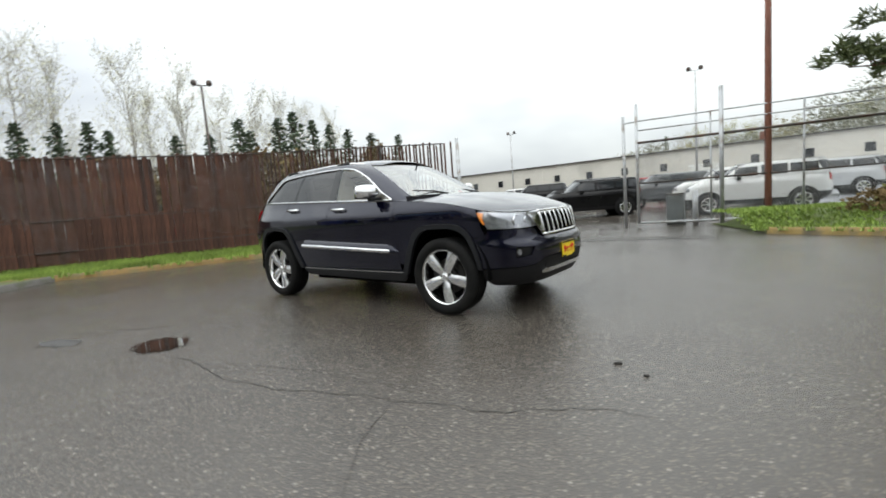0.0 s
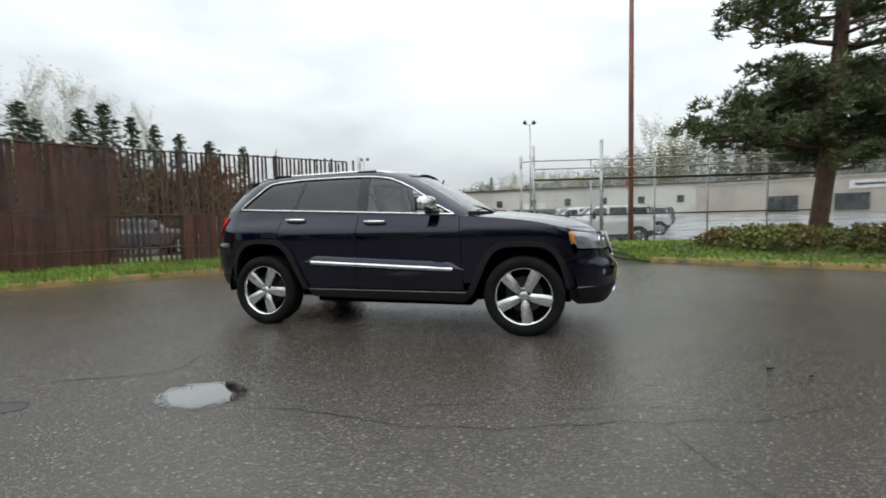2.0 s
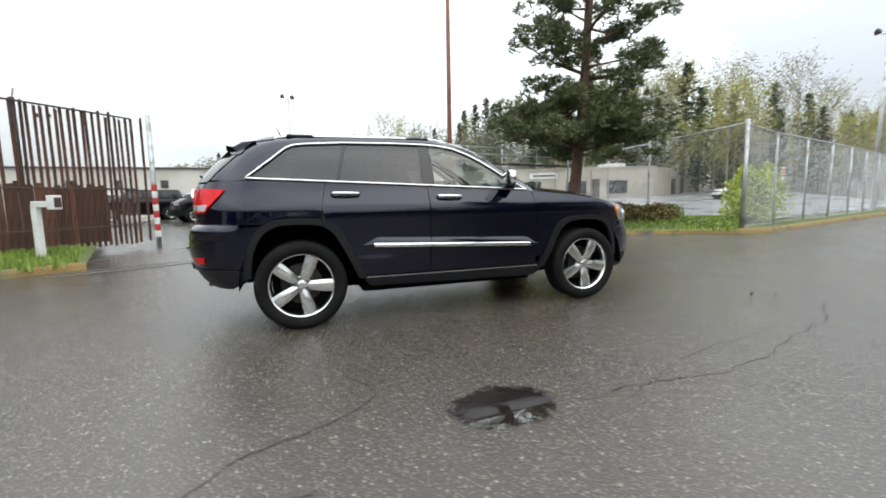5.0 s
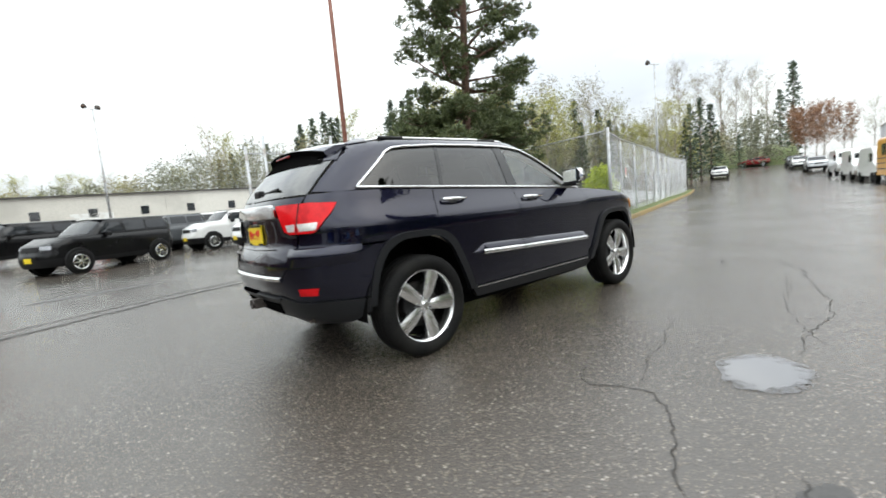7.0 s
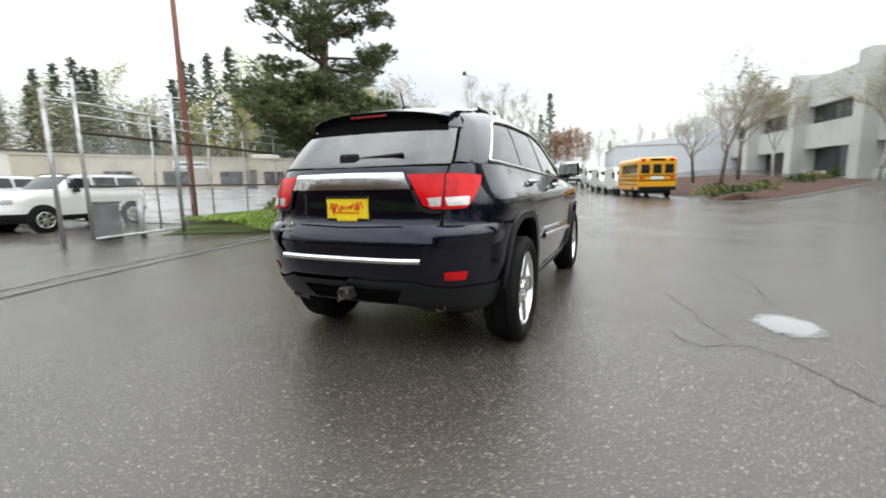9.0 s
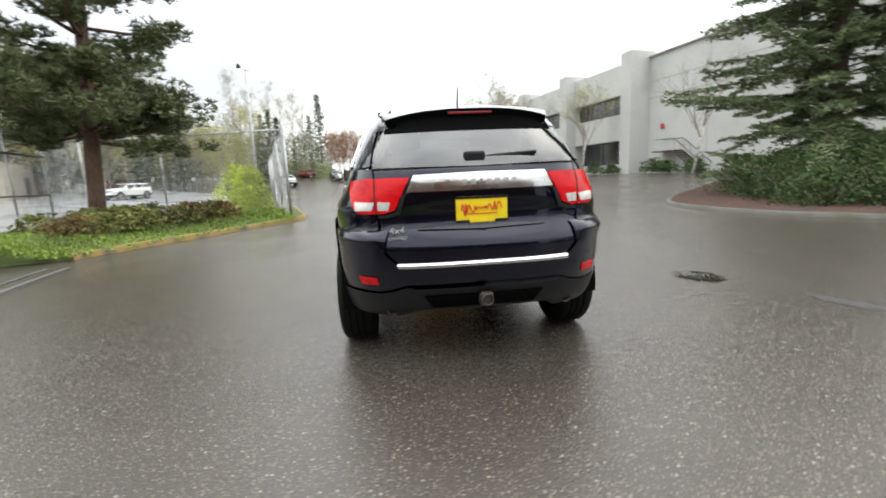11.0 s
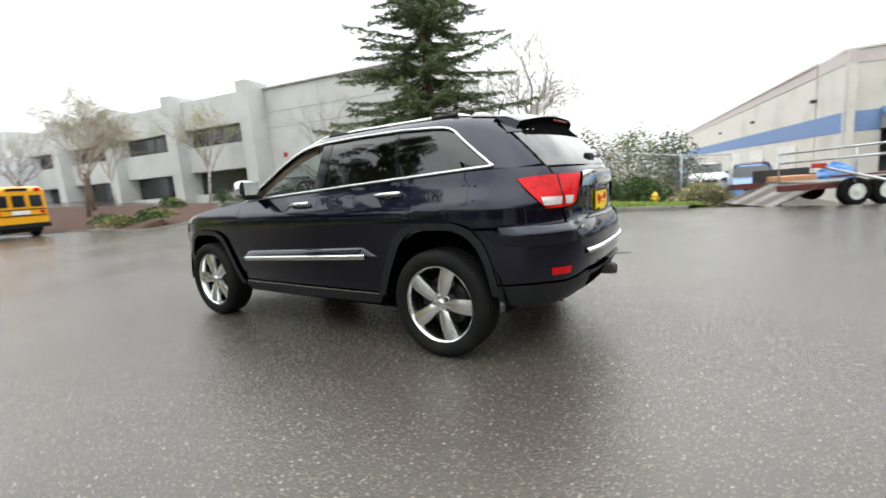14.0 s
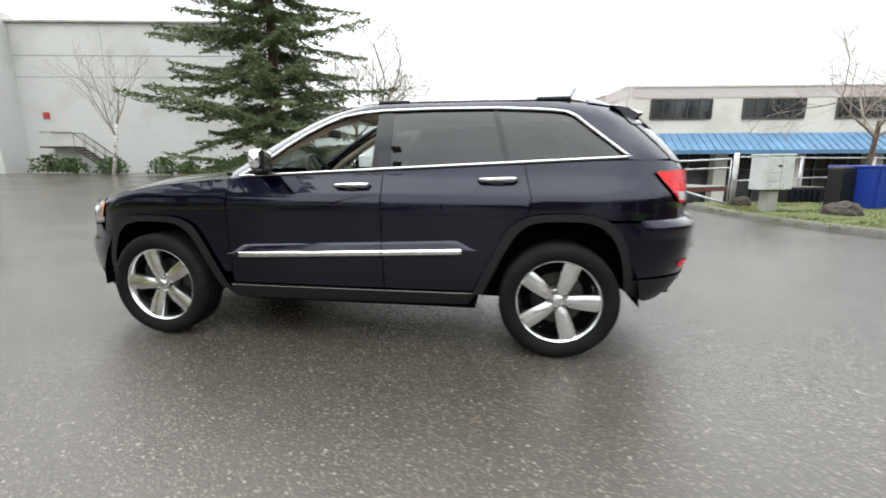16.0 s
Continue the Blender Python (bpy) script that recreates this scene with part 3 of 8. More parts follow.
def crack(line, width, seed, name="asphalt_crack", label="jagged dark crack in the worn asphalt"):
    rnd, pts = random.Random(seed), along(line, 0.035)
    mb, rows = MB(), []
    for i, p in enumerate(pts):
        d = (pts[min(i + 1, len(pts) - 1)] - pts[max(i - 1, 0)]).normalized()
        s = Vector((d.y, -d.x, 0))
        wob = 0.05 * noise.noise(Vector((p.x * 3, p.y * 3, seed))) + 0.028 * noise.noise(Vector((p.x * 11, p.y * 11, seed))) + rnd.uniform(-.010, .010)
        end = min(1.0, 8.0 * min(i, len(pts) - 1 - i) / len(pts) + 0.05)
        w = width * end * rnd.uniform(0.15, 0.8) * 0.24
        c = p + s * wob
        z = gz(c.x, c.y) + 0.004
        rows.append([(*(c - s * w).xy, z), (*(c + s * w).xy, z)])
    tagged(mb.grid(rows).ob(name, CRACK), label, "crack", kind="structure")


def blob(name, cx, cy, rx, ry, rot, material, label, up, seed, category):
    mb, n = MB(), 110
    ring = []
    for i in range(n):
        w = 2 * math.pi * i / n
        r = 1 + 0.20 * noise.noise(Vector((math.cos(w) * 1.4, math.sin(w) * 1.4, seed))) + 0.10 * noise.noise(Vector((math.cos(w) * 5, math.sin(w) * 5, seed))) + 0.04 * noise.noise(Vector((math.cos(w) * 14, math.sin(w) * 14, seed)))
        x, y = math.cos(w) * rx * r, math.sin(w) * ry * r
        c, s = math.cos(rot), math.sin(rot)
        px, py = cx + x * c - y * s, cy + x * s + y * c
        ring.append((px, py, gz(px, py) + up))
    mb.quad(*ring)
    tagged(mb.ob(name, material), label, category, kind="structure")


crack([(-2.3, -3.25), (-1.96, -3.02), (-1.81, -2.86), (-1.46, -2.68), (-1.25, -2.55), (-1.13, -2.34), (-1.21, -2.11), (-1.0, -1.95), (-0.88, -1.86)], 0.034, 1)
crack([(0.57, -1.88), (0.2, -2.0), (-0.08, -2.09), (-0.8, -2.25), (-1.13, -2.36)], 0.020, 2)
crack([(-0.3, -2.93), (0.25, -2.84), (0.95, -2.91), (1.28, -2.88), (1.71, -2.74), (2.29, -2.56), (2.78, -2.41), (3.16, -2.25), (3.4, -2.11), (3.8, -2.1)], 0.026, 3)
crack([(2.29, -2.56), (2.47, -2.9), (2.55, -3.05), (2.75, -3.3)], 0.018, 4)
crack([(-0.05, -3.1), (0.5, -2.84), (0.72, -2.73), (1.26, -2.56), (1.9, -2.45), (2.49, -2.30)], 0.016, 5)
crack([(-1.95, -3.42), (-1.82, -3.24), (-1.66, -3.2), (-1.46, -3.14)], 0.055, 6)
crack([(-1.86, -3.47), (-1.72, -3.38), (-1.58, -3.36), (-1.40, -3.40)], 0.05, 7)


def ragged(m):
    """Thin the water out towards its rim, where single chips stand clear of it."""
    n, l = m.node_tree.nodes, m.node_tree.links
    b, tc = n["Principled BSDF"], n.new("ShaderNodeTexCoord")
    mp = n.new("ShaderNodeMapping")
    mp.inputs["Location"].default_value, mp.inputs["Scale"].default_value = (-1, -1, 0), (2, 2, 0)
    l.new(tc.outputs["Generated"], mp.inputs["Vector"])
    ln = n.new("ShaderNodeVectorMath")
    ln.operation = "LENGTH"
    l.new(mp.outputs["Vector"], ln.inputs[0])
    nz = n.new("ShaderNodeTexNoise")
    nz.inputs["Scale"].default_value, nz.inputs["Detail"].default_value = 22.0, 5.0
    l.new(n.new("ShaderNodeNewGeometry").outputs["Position"], nz.inputs["Vector"])
    add = n.new("ShaderNodeMath")
    add.operation = "ADD"
    l.new(ln.outputs["Value"], add.inputs[0])
    l.new(nz.outputs["Fac"], add.inputs[1])
    r = n.new("ShaderNodeMapRange")
    for k, v in zip(("From Min", "From Max", "To Min", "To Max"), (1.52, 1.20, 0.0, 1.0)):
        r.inputs[k].default_value = v
    l.new(add.outputs[0], r.inputs["Value"])
    l.new(r.outputs["Result"], b.inputs["Alpha"])


ragged(WATER)
blob("puddle", -0.49, -2.79, 0.33, 0.23, 0.15, WATER, "shallow puddle in a worn dip of the asphalt", 0.005, 3, "puddle")
blob("pothole", -1.70, -3.29, 0.27, 0.11, 0.3, PATCH, "shallow broken pothole with a dark wet bottom", 0.003, 17, "pothole")
blob("asphalt_patch", -3.3, 7.32, 1.05, 0.16, 0.12, PATCH, "long dark tar patch across the gateway", 0.004, 9, "patch")
for off, w in ((0.0, 0.10), (0.34, 0.07)):
    line = [(-5.2, 3.45 + off), (-4.4, 3.85 + off), (-2.2, 4.85 + off), (-0.1, 5.4 + off), (1.8, 5.85 + off), (3.3, 6.15 + off)]
    rows = [[(p.x, p.y - w / 2, gz(p.x, p.y) + 0.004), (p.x, p.y + w / 2, gz(p.x, p.y) + 0.004)] for p in along(line, 0.3)]
    tagged(MB().grid(rows).ob("gutter_edge", SEAM), "worn concrete gutter edge flush with the asphalt", "gutter", kind="structure")
crack([(-5.0, 3.40), (-4.2, 3.80), (-3.3, 4.22), (-2.2, 4.75), (-0.9, 5.10), (0.6, 5.45), (1.8, 5.72), (3.2, 5.98)], 0.20, 31, "gutter_joint", "open dark joint between gutter and asphalt")
crack([(-5.1, 3.95), (-4.2, 4.35), (-3.3, 4.72), (-2.2, 5.20), (-0.9, 5.55), (0.6, 5.90), (1.8, 6.15), (3.2, 6.38)], 0.11, 32, "gutter_joint", "open dark joint between gutter and asphalt")
for i, (sx, sy, r) in enumerate(((3.25, -1.48, 0.018), (3.45, -1.60, 0.012))):
    mb = MB()
    for k in range(3):
        mb.bevel_box((sx + 0.6 * r * k, sy + 0.4 * r * k, 0.007), (r * 1.6, r, 0.014), 0.004, k)
    tagged(mb.ob("clod", CRACK), "small dark clod of dirt lying on the asphalt", "debris")


# ==== west fence of wooden slats ====
def west_fence():
    f = thing("slat_fence", "tall red-brown wooden slat fence woven in wire, uneven tops", "fence")
    rnd, pts = random.Random(4), along(FENCE_WEST, 0.12)
    meshes, wide = [], []
    for k in range(6):
        h = 2.98 + 0.02 * k
        for w, kept in ((0.056 + 0.004 * (k % 3), meshes), (0.117 + 0.002 * (k % 3), wide)):
            mb = MB()
            mb.prism([(-w / 2, 0), (w / 2, 0), (w / 2, h - 0.012 * (k % 2)), (0.01 * (k - 3), h + 0.02), (-w / 2, h - 0.02)], -0.007, 0.007, lambda u, v, d: (u, d, v))
            kept.append(mb.mesh("slat", SLAT))
    boards = [MB().prism([(-0.057, 0), (0.057, 0), (0.057, 1.22 + 0.05 * k), (-0.057, 1.24 + 0.03 * k)], -0.010, 0.010, lambda u, v, d: (u, d, v)).mesh("board", SLAT) for k in range(3)]
    for i, p in enumerate(pts):
        d = pts[min(i + 1, len(pts) - 1)] - pts[max(i - 1, 0)]
        a = math.degrees(math.atan2(d.y, d.x))
        base = gz(p.x, p.y) + 0.16
        if rnd.random() > 0.03:
            o = new("slat", rnd.choice(wide if p.y < 3.3 else meshes))
            o.matrix_world = pose(p.x, p.y, base + rnd.uniform(-.03, .03), rnd.uniform(-.6, .6), rnd.uniform(-.5, .5), a)
            o.parent = f
        if noise.noise(Vector((i * 0.055, 3.1, 0))) > -0.10 and p.x < -5.6:
            n = Vector((d.y, -d.x, 0)).normalized() * 0.045
            o = new("board", rnd.choice(boards))
            o.matrix_world = pose(p.x + n.x, p.y + n.y, base + 0.10 + rnd.uniform(-.02, .02), 0, rnd.uniform(-.5, .5), a)
            o.parent = f
    line = along(FENCE_WEST, 0.5)
    for h in (0.45, 1.32, 3.02):
        MB().tube([(p.x + .03, p.y - .03, gz(p.x, p.y) + 0.16 + h) for p in line], 0.022, 5).ob("rail", DARKSTEEL, f)
    for p in along(FENCE_WEST, 2.55):
        MB().tube([(p.x - 0.05, p.y + 0.05, gz(p.x, p.y)), (p.x - 0.05, p.y + 0.05, gz(p.x, p.y) + 3.25)], 0.05, 8).ob("post", DARKSTEEL, f)
        MB().tube([(p.x - 0.05, p.y + 0.05, gz(p.x, p.y) + 3.2), (p.x + 0.02, p.y + 0.0, gz(p.x, p.y) + 3.42)], 0.015, 6).ob("barb_arm", GALV, f)
    chain_wires(line, 0.2, 3.15, f, 0.0016, 0.075)
    return f


def chain_wires(line, lo, hi, parent, r=0.002, pitch=0.06, name="wire_mesh"):
    """Woven diamond wire between two heights along a line."""
    cum = [0.0]
    for a, b in zip(line, line[1:]):
        cum.append(cum[-1] + (b - a).length)
    total, h = cum[-1], hi - lo

    def at(s):
        s = max(0.0, min(total, s))
        for i in range(len(cum) - 1):
            if s <= cum[i + 1]:
                return line[i].lerp(line[i + 1], (s - cum[i]) / (cum[i + 1] - cum[i] + 1e-9))
        return line[-1]

    mb, k = MB(), -int(h / pitch)
    while k * pitch < total:
        for sgn in (1, -1):
            s0, s1 = k * pitch, k * pitch + h
            a, b = max(0.0, s0), min(total, s1)
            if b - a > 0.05:
                za, zb = (a - s0), (b - s0)
                if sgn < 0:
                    za, zb = h - za, h - zb
                pts = []
                n = max(2, int((b - a) / 1.5) + 1)
                for q in range(n):
                    t = q / (n - 1)
                    p = at(lerp(a, b, t))
                    pts.append((p.x, p.y, gz(p.x, p.y) + lo + lerp(za, zb, t)))
                mb.tube(pts, r, 3, False)
        k += 1
    return tagged(mb.ob(name, GALV, parent), kind="stuff")


west_fence()
end = thing("striped_post", "galvanised gate end post wrapped in red and white tape", "post", on(-4.85, 8.35))
MB().tube([(0, 0, 0), (0, 0, 3.35)], 0.06, 10).ob("pole", GALV, end, True)
REDTAPE = mat("red_reflective_tape", (0.42, 0.03, 0.03), (0.50, 0.05, 0.04), 0.4)
for k in range(8):
    z = 0.25 + 0.17 * k
    MB().lathe([(0.064, z), (0.067, z + .01), (0.067, z + .155), (0.064, z + .165)], 12).ob("tape_band", REDTAPE if k % 2 else WHITEPAINT, end, True)


# ==== gate and east chain-link fences ====
def pipe_run(name, pts, r, parent, material=None):
    return MB().tube(pts, r, 8).ob(name, material or GALV, parent, True)


def gate_and_yard_fence():
    g = thing("sliding_gate", "open cantilever sliding gate of galvanised pipe and wire mesh", "gate")
    a, b = Vector((0.9, 9.0, 0)), Vector((9.6, 10.9, 0))

    def q(t, z, off=0.0):
        p = a.lerp(b, t)
        return (p.x + off * .21, p.y - off * .97, z)

    for z, r, m in ((0.12, 0.030, GALV), (1.25, 0.022, DARKSTEEL), (2.38, 0.034, DARKSTEEL), (2.72, 0.020, GALV), (2.98, 0.020, GALV)):
        pipe_run("rail", [q(0, z), q(1, z)], r, g, m)
    for t in (0.0, 0.2, 0.42, 0.6, 0.8, 1.0):
        pipe_run("upright", [q(t, 0.1), q(t, 3.0 if t else 3.45)], 0.024 if t else 0.04, g)
    pipe_run("guide_post", [q(-0.04, 0.0, -.35), q(-0.04, 3.2, -.35)], 0.045, g)
    pipe_run("guide_post", [q(0.22, 0.0, .5), q(0.22, 3.5, .5)], 0.05, g)
    pipe_run("brace", [q(-0.04, 3.0, -.35), q(0.0, 2.98)], 0.02, g)
    line = [Vector(q(t / 8, 0)) for t in range(9)]
    chain_wires(line, 0.12, 2.38, g, 0.0027, 0.07)
    box = thing("gate_operator", "small dark green gate motor cabinet beside the gate", "gate motor", on(1.7, 9.9))
    MB().bevel_box((0, 0, 0.42), (0.45, 0.35, 0.84), 0.03).ob("cabinet", mat("dark_green_steel", (0.06, 0.075, 0.07), (0.09, 0.10, 0.095), 0.5, 0.2), box)
    MB().bevel_box((0, 0, 0.87), (0.49, 0.39, 0.05), 0.01).ob("lid", DARKSTEEL, box)
    post = thing("bollard", "short grey steel pipe bollard", "bollard", on(2.25, 9.5))
    MB().tube([(0, 0, 0), (0, 0, 0.95)], 0.07, 12).ob("pipe", GALV, post, True)
    f = thing("chain_link_fence", "tall galvanised chain-link fence along the yard corner", "fence")
    pts = [Vector(p) for p in ((9.6, 10.9, 0), (12.3, 11.6, 0), (11.75, 8.65, 0), (10.8, 4.15, 0))]
    for i, p in enumerate(pts):
        pipe_run("post", [(p.x, p.y, gz(p.x, p.y)), (p.x, p.y, 3.2)], 0.055 if i == 3 else 0.035, f)
    pipe_run("top_rail", [(p.x, p.y, 3.1) for p in pts], 0.024, f)
    chain_wires(pts, 0.1, 3.1, f, 0.0026, 0.07)
    f2 = thing("roadside_chain_link_fence", "long galvanised chain-link fence with barbed-wire arms", "fence")
    line = along([(10.8, 4.15), (13, 4.95), (16, 5.8), (21, 7.2), (30, 9.9), (44, 13.6)], 2.9)
    for i, p in enumerate(line):
        z = gz(p.x, p.y)
        if i:
            pipe_run("post", [(p.x, p.y, z), (p.x, p.y, z + 3.05)], 0.035, f2)
            pipe_run("barb_arm", [(p.x, p.y, z + 3.05), (p.x + .08, p.y - .25, z + 3.35)], 0.014, f2)
    pipe_run("top_rail", [(p.x, p.y, gz(p.x, p.y) + 3.05) for p in line], 0.024, f2)
    for k in range(3):
        pipe_run("barbed_wire", [(p.x + .03 * k, p.y - .08 * (k + 1), gz(p.x, p.y) + 3.12 + .1 * k) for p in line[1:]], 0.004, f2)
    chain_wires(line, 0.08, 3.05, f2, 0.0021, 0.075)
    sg = thing("fence_sign", "small white fence sign with red lettering bars", "sign", pose(13.9, 5.12, 1.75, 0, 0, 15))
    MB().bevel_box((0, 0, 0), (0.32, 0.012, 0.42), 0.004).ob("plate", WHITEPAINT, sg)
    for k in range(3):
        MB().box((0, -0.008, 0.12 - .1 * k), (0.24, 0.006, 0.05)).ob("bar", REDTAPE, sg)


gate_and_yard_fence()


# ==== poles and lamps ====
def tall_pole():
    p = thing("light_pole", "tall slender faded red light pole on concrete footing", "pole", on(3.85, 9.7, up=0.0))
    MB().tube([(0, 0, 0.3), (0, 0, 6), (0, 0, 11)], [0.082, 0.072, 0.056], 12).ob("shaft", RUSTPAINT, p, True)
    MB().lathe([(0.0, 0.0), (0.30, 0.0), (0.30, 0.32), (0.27, 0.36), (0.0, 0.36)], 16).ob("footing", DARKSTEEL, p, angle=40)
    MB().bevel_box((0, 0, 0.38), (0.34, 0.34, 0.04), 0.008).ob("base_plate", DARKSTEEL, p)
    MB().bevel_box((-0.12, 0, 2.2), (0.10, 0.14, 0.2), 0.01).ob("junction_box", RUSTPAINT, p)
    MB().tube([(-0.75, 0, 10.9), (0.75, 0, 10.9)], 0.035, 8).ob("crossarm", DARKSTEEL, p)
    for sx in (-0.8, 0.8):
        MB().bevel_box((sx, 0.12, 10.95), (0.36, 0.42, 0.11), 0.04).ob("lamp_head", DARKSTEEL, p)


def flood_lamp(x, y, h, rz, label, heads=2, material=None):
    p = thing("flood_light_pole", label, "lamp post", on(x, y, rz))
    MB().tube([(0, 0, 0), (0, 0, h)], [0.10, 0.06], 8).ob("shaft", material or GALV, p, True)
    MB().tube([(-0.40, 0, h), (0.40, 0, h)], 0.03, 6).ob("crossarm", material or GALV, p)
    for k in range(heads):
        s = -0.34 if k == 0 else 0.34
        m = MB()
        m.lathe([(0.04, 0.0), (0.10, 0.04), (0.19, 0.22), (0.20, 0.26), (0.0, 0.26)], 12, Matrix.Translation((s, 0.05, h + .12)) @ Matrix.Rotation(radians(-65), 4, "X") @ Matrix.Rotation(radians(25 * (1 if s > 0 else -1)), 4, "Y"))
        m.ob("lamp_head", DARKSTEEL, p, True)


tall_pole()
flood_lamp(-1.28, 37.2, 9.9, 20, "tall thin yard flood light pole with two heads")
flood_lamp(-25.3, 9.3, 9.9, 60, "dark yard flood light pole with two round heads", material=DARKSTEEL)
flood_lamp(31.8, 11.4, 10.2, -30, "roadside pole with a single flood light head", 1)
flood_lamp(-22, 44, 8.5, 0, "far thin flood light pole in the yard")


# ==== the parked suv: shaping tools ====
from mathutils.geometry import delaunay_2d_cdt


def curve(pts):
    """A smooth curve through (z, value) points."""
    zs, vs = [p[0] for p in pts], [p[1] for p in pts]
    n = len(pts)
    h = [zs[i + 1] - zs[i] for i in range(n - 1)]
    d = [(vs[i + 1] - vs[i]) / h[i] for i in range(n - 1)]
    m = [d[0]] + [0.0 if d[i - 1] * d[i] <= 0 else 2 * d[i - 1] * d[i] / (d[i - 1] + d[i]) for i in range(1, n - 1)] + [d[-1]]

    def at(z):
        if z <= zs[0]:
            return vs[0] + m[0] * (z - zs[0])
        if z >= zs[-1]:
            return vs[-1] + m[-1] * (z - zs[-1])
        i = max(k for k in range(n - 1) if zs[k] <= z)
        t = (z - zs[i]) / h[i]
        return (vs[i] * (1 + 2 * t) * (1 - t) ** 2 + m[i] * h[i] * t * (1 - t) ** 2
                + vs[i + 1] * t * t * (3 - 2 * t) + m[i + 1] * h[i] * t * t * (t - 1))
    return at


class Skirt:
    """A band of bodywork round the car: (s, z) gives a point; s is x along the side and runs on round the corners."""
    K = 0.93

    def __init__(self, W, F, R, xf, xr, nf, nr, tap=0.02):
        self.W, self.F, self.R, self.xf, self.xr, self.nf, self.nr, self.tap = W, F, R, xf, xr, nf, nr, tap

    def at(self, s, z):
        w, xf, xr = self.W(z), self.xf(z), self.xr(z)
        if s > xf:
            f = min((s - xf) / self.K, math.pi / 2)
            a, n, sgn, x0 = self.F(z) - xf, self.nf, 1, xf
        elif s < xr:
            f = min((xr - s) / self.K, math.pi / 2)
            a, n, sgn, x0 = xr - self.R(z), self.nr, -1, xr
        else:
            return Vector((s, w * (1 - self.tap * (s / 1.5) ** 2), z))
        c, q = max(math.cos(f), 0.0), math.sin(f)
        r = ((q / a) ** n + (c / w) ** n) ** (-1 / n)
        x = x0 + sgn * r * q
        return Vector((x, r * c * (1 - self.tap * (min(abs(x), 2.0) / 1.5) ** 2), z))

    def normal(self, s, z, e=0.004):
        u = self.at(s + e, z) - self.at(s - e, z)
        v = self.at(s, z + e) - self.at(s, z - e)
        n = u.cross(v)
        n = -n if n.length else Vector((0, 1, 0))
        return n.normalized()

    def ends(self, z):
        return self.xr(z) - self.K * math.pi / 2, self.xf(z) + self.K * math.pi / 2

    def sx(self, x, z):
        """s for a given x on the side and corners."""
        if self.xr(z) <= x <= self.xf(z):
            return x
        lo, hi = (self.xf(z), self.ends(z)[1]) if x > self.xf(z) else (self.ends(z)[0], self.xr(z))
        for _ in range(30):
            m = (lo + hi) / 2
            if self.at(m, z).x < x:
                lo = m
            else:
                hi = m
        return (lo + hi) / 2

    def sy(self, y, z, front):
        """s for a given y at the front or the rear."""
        a, b = (self.xf(z), self.ends(z)[1]) if front else (self.xr(z), self.ends(z)[0])
        for _ in range(30):
            m = (a + b) / 2
            if self.at(m, z).y > y:
                a = m
            else:
                b = m
        return (a + b) / 2


def densify(poly, step, closed=True):
    out, n = [], len(poly)
    for i in range(n if closed else n - 1):
        a, b = Vector(poly[i]), Vector(poly[(i + 1) % n])
        k = max(1, int((b - a).length / step))
        out += [tuple(a.lerp(b, j / k)) for j in range(k)]
    return out if closed else out + [tuple(poly[-1])]


def inset(poly, d):
    """Moves each side of a closed outline inwards."""
    n, out = len(poly), []
    area = sum(poly[i][0] * poly[(i + 1) % n][1] - poly[(i + 1) % n][0] * poly[i][1] for i in range(n))
    sg = 1 if area > 0 else -1
    for i in range(n):
        a, b, c = Vector(poly[i - 1]), Vector(poly[i]), Vector(poly[(i + 1) % n])
        u, v = (b - a).normalized(), (c - b).normalized()
        m = Vector((-(u.y + v.y), u.x + v.x)) * sg
        if m.length < 1e-6:
            out.append(tuple(b))
            continue
        m.normalize()
        k = max(0.35, m.dot(Vector((-u.y, u.x)) * sg))
        out.append(tuple(b + m * d / k))
    return out


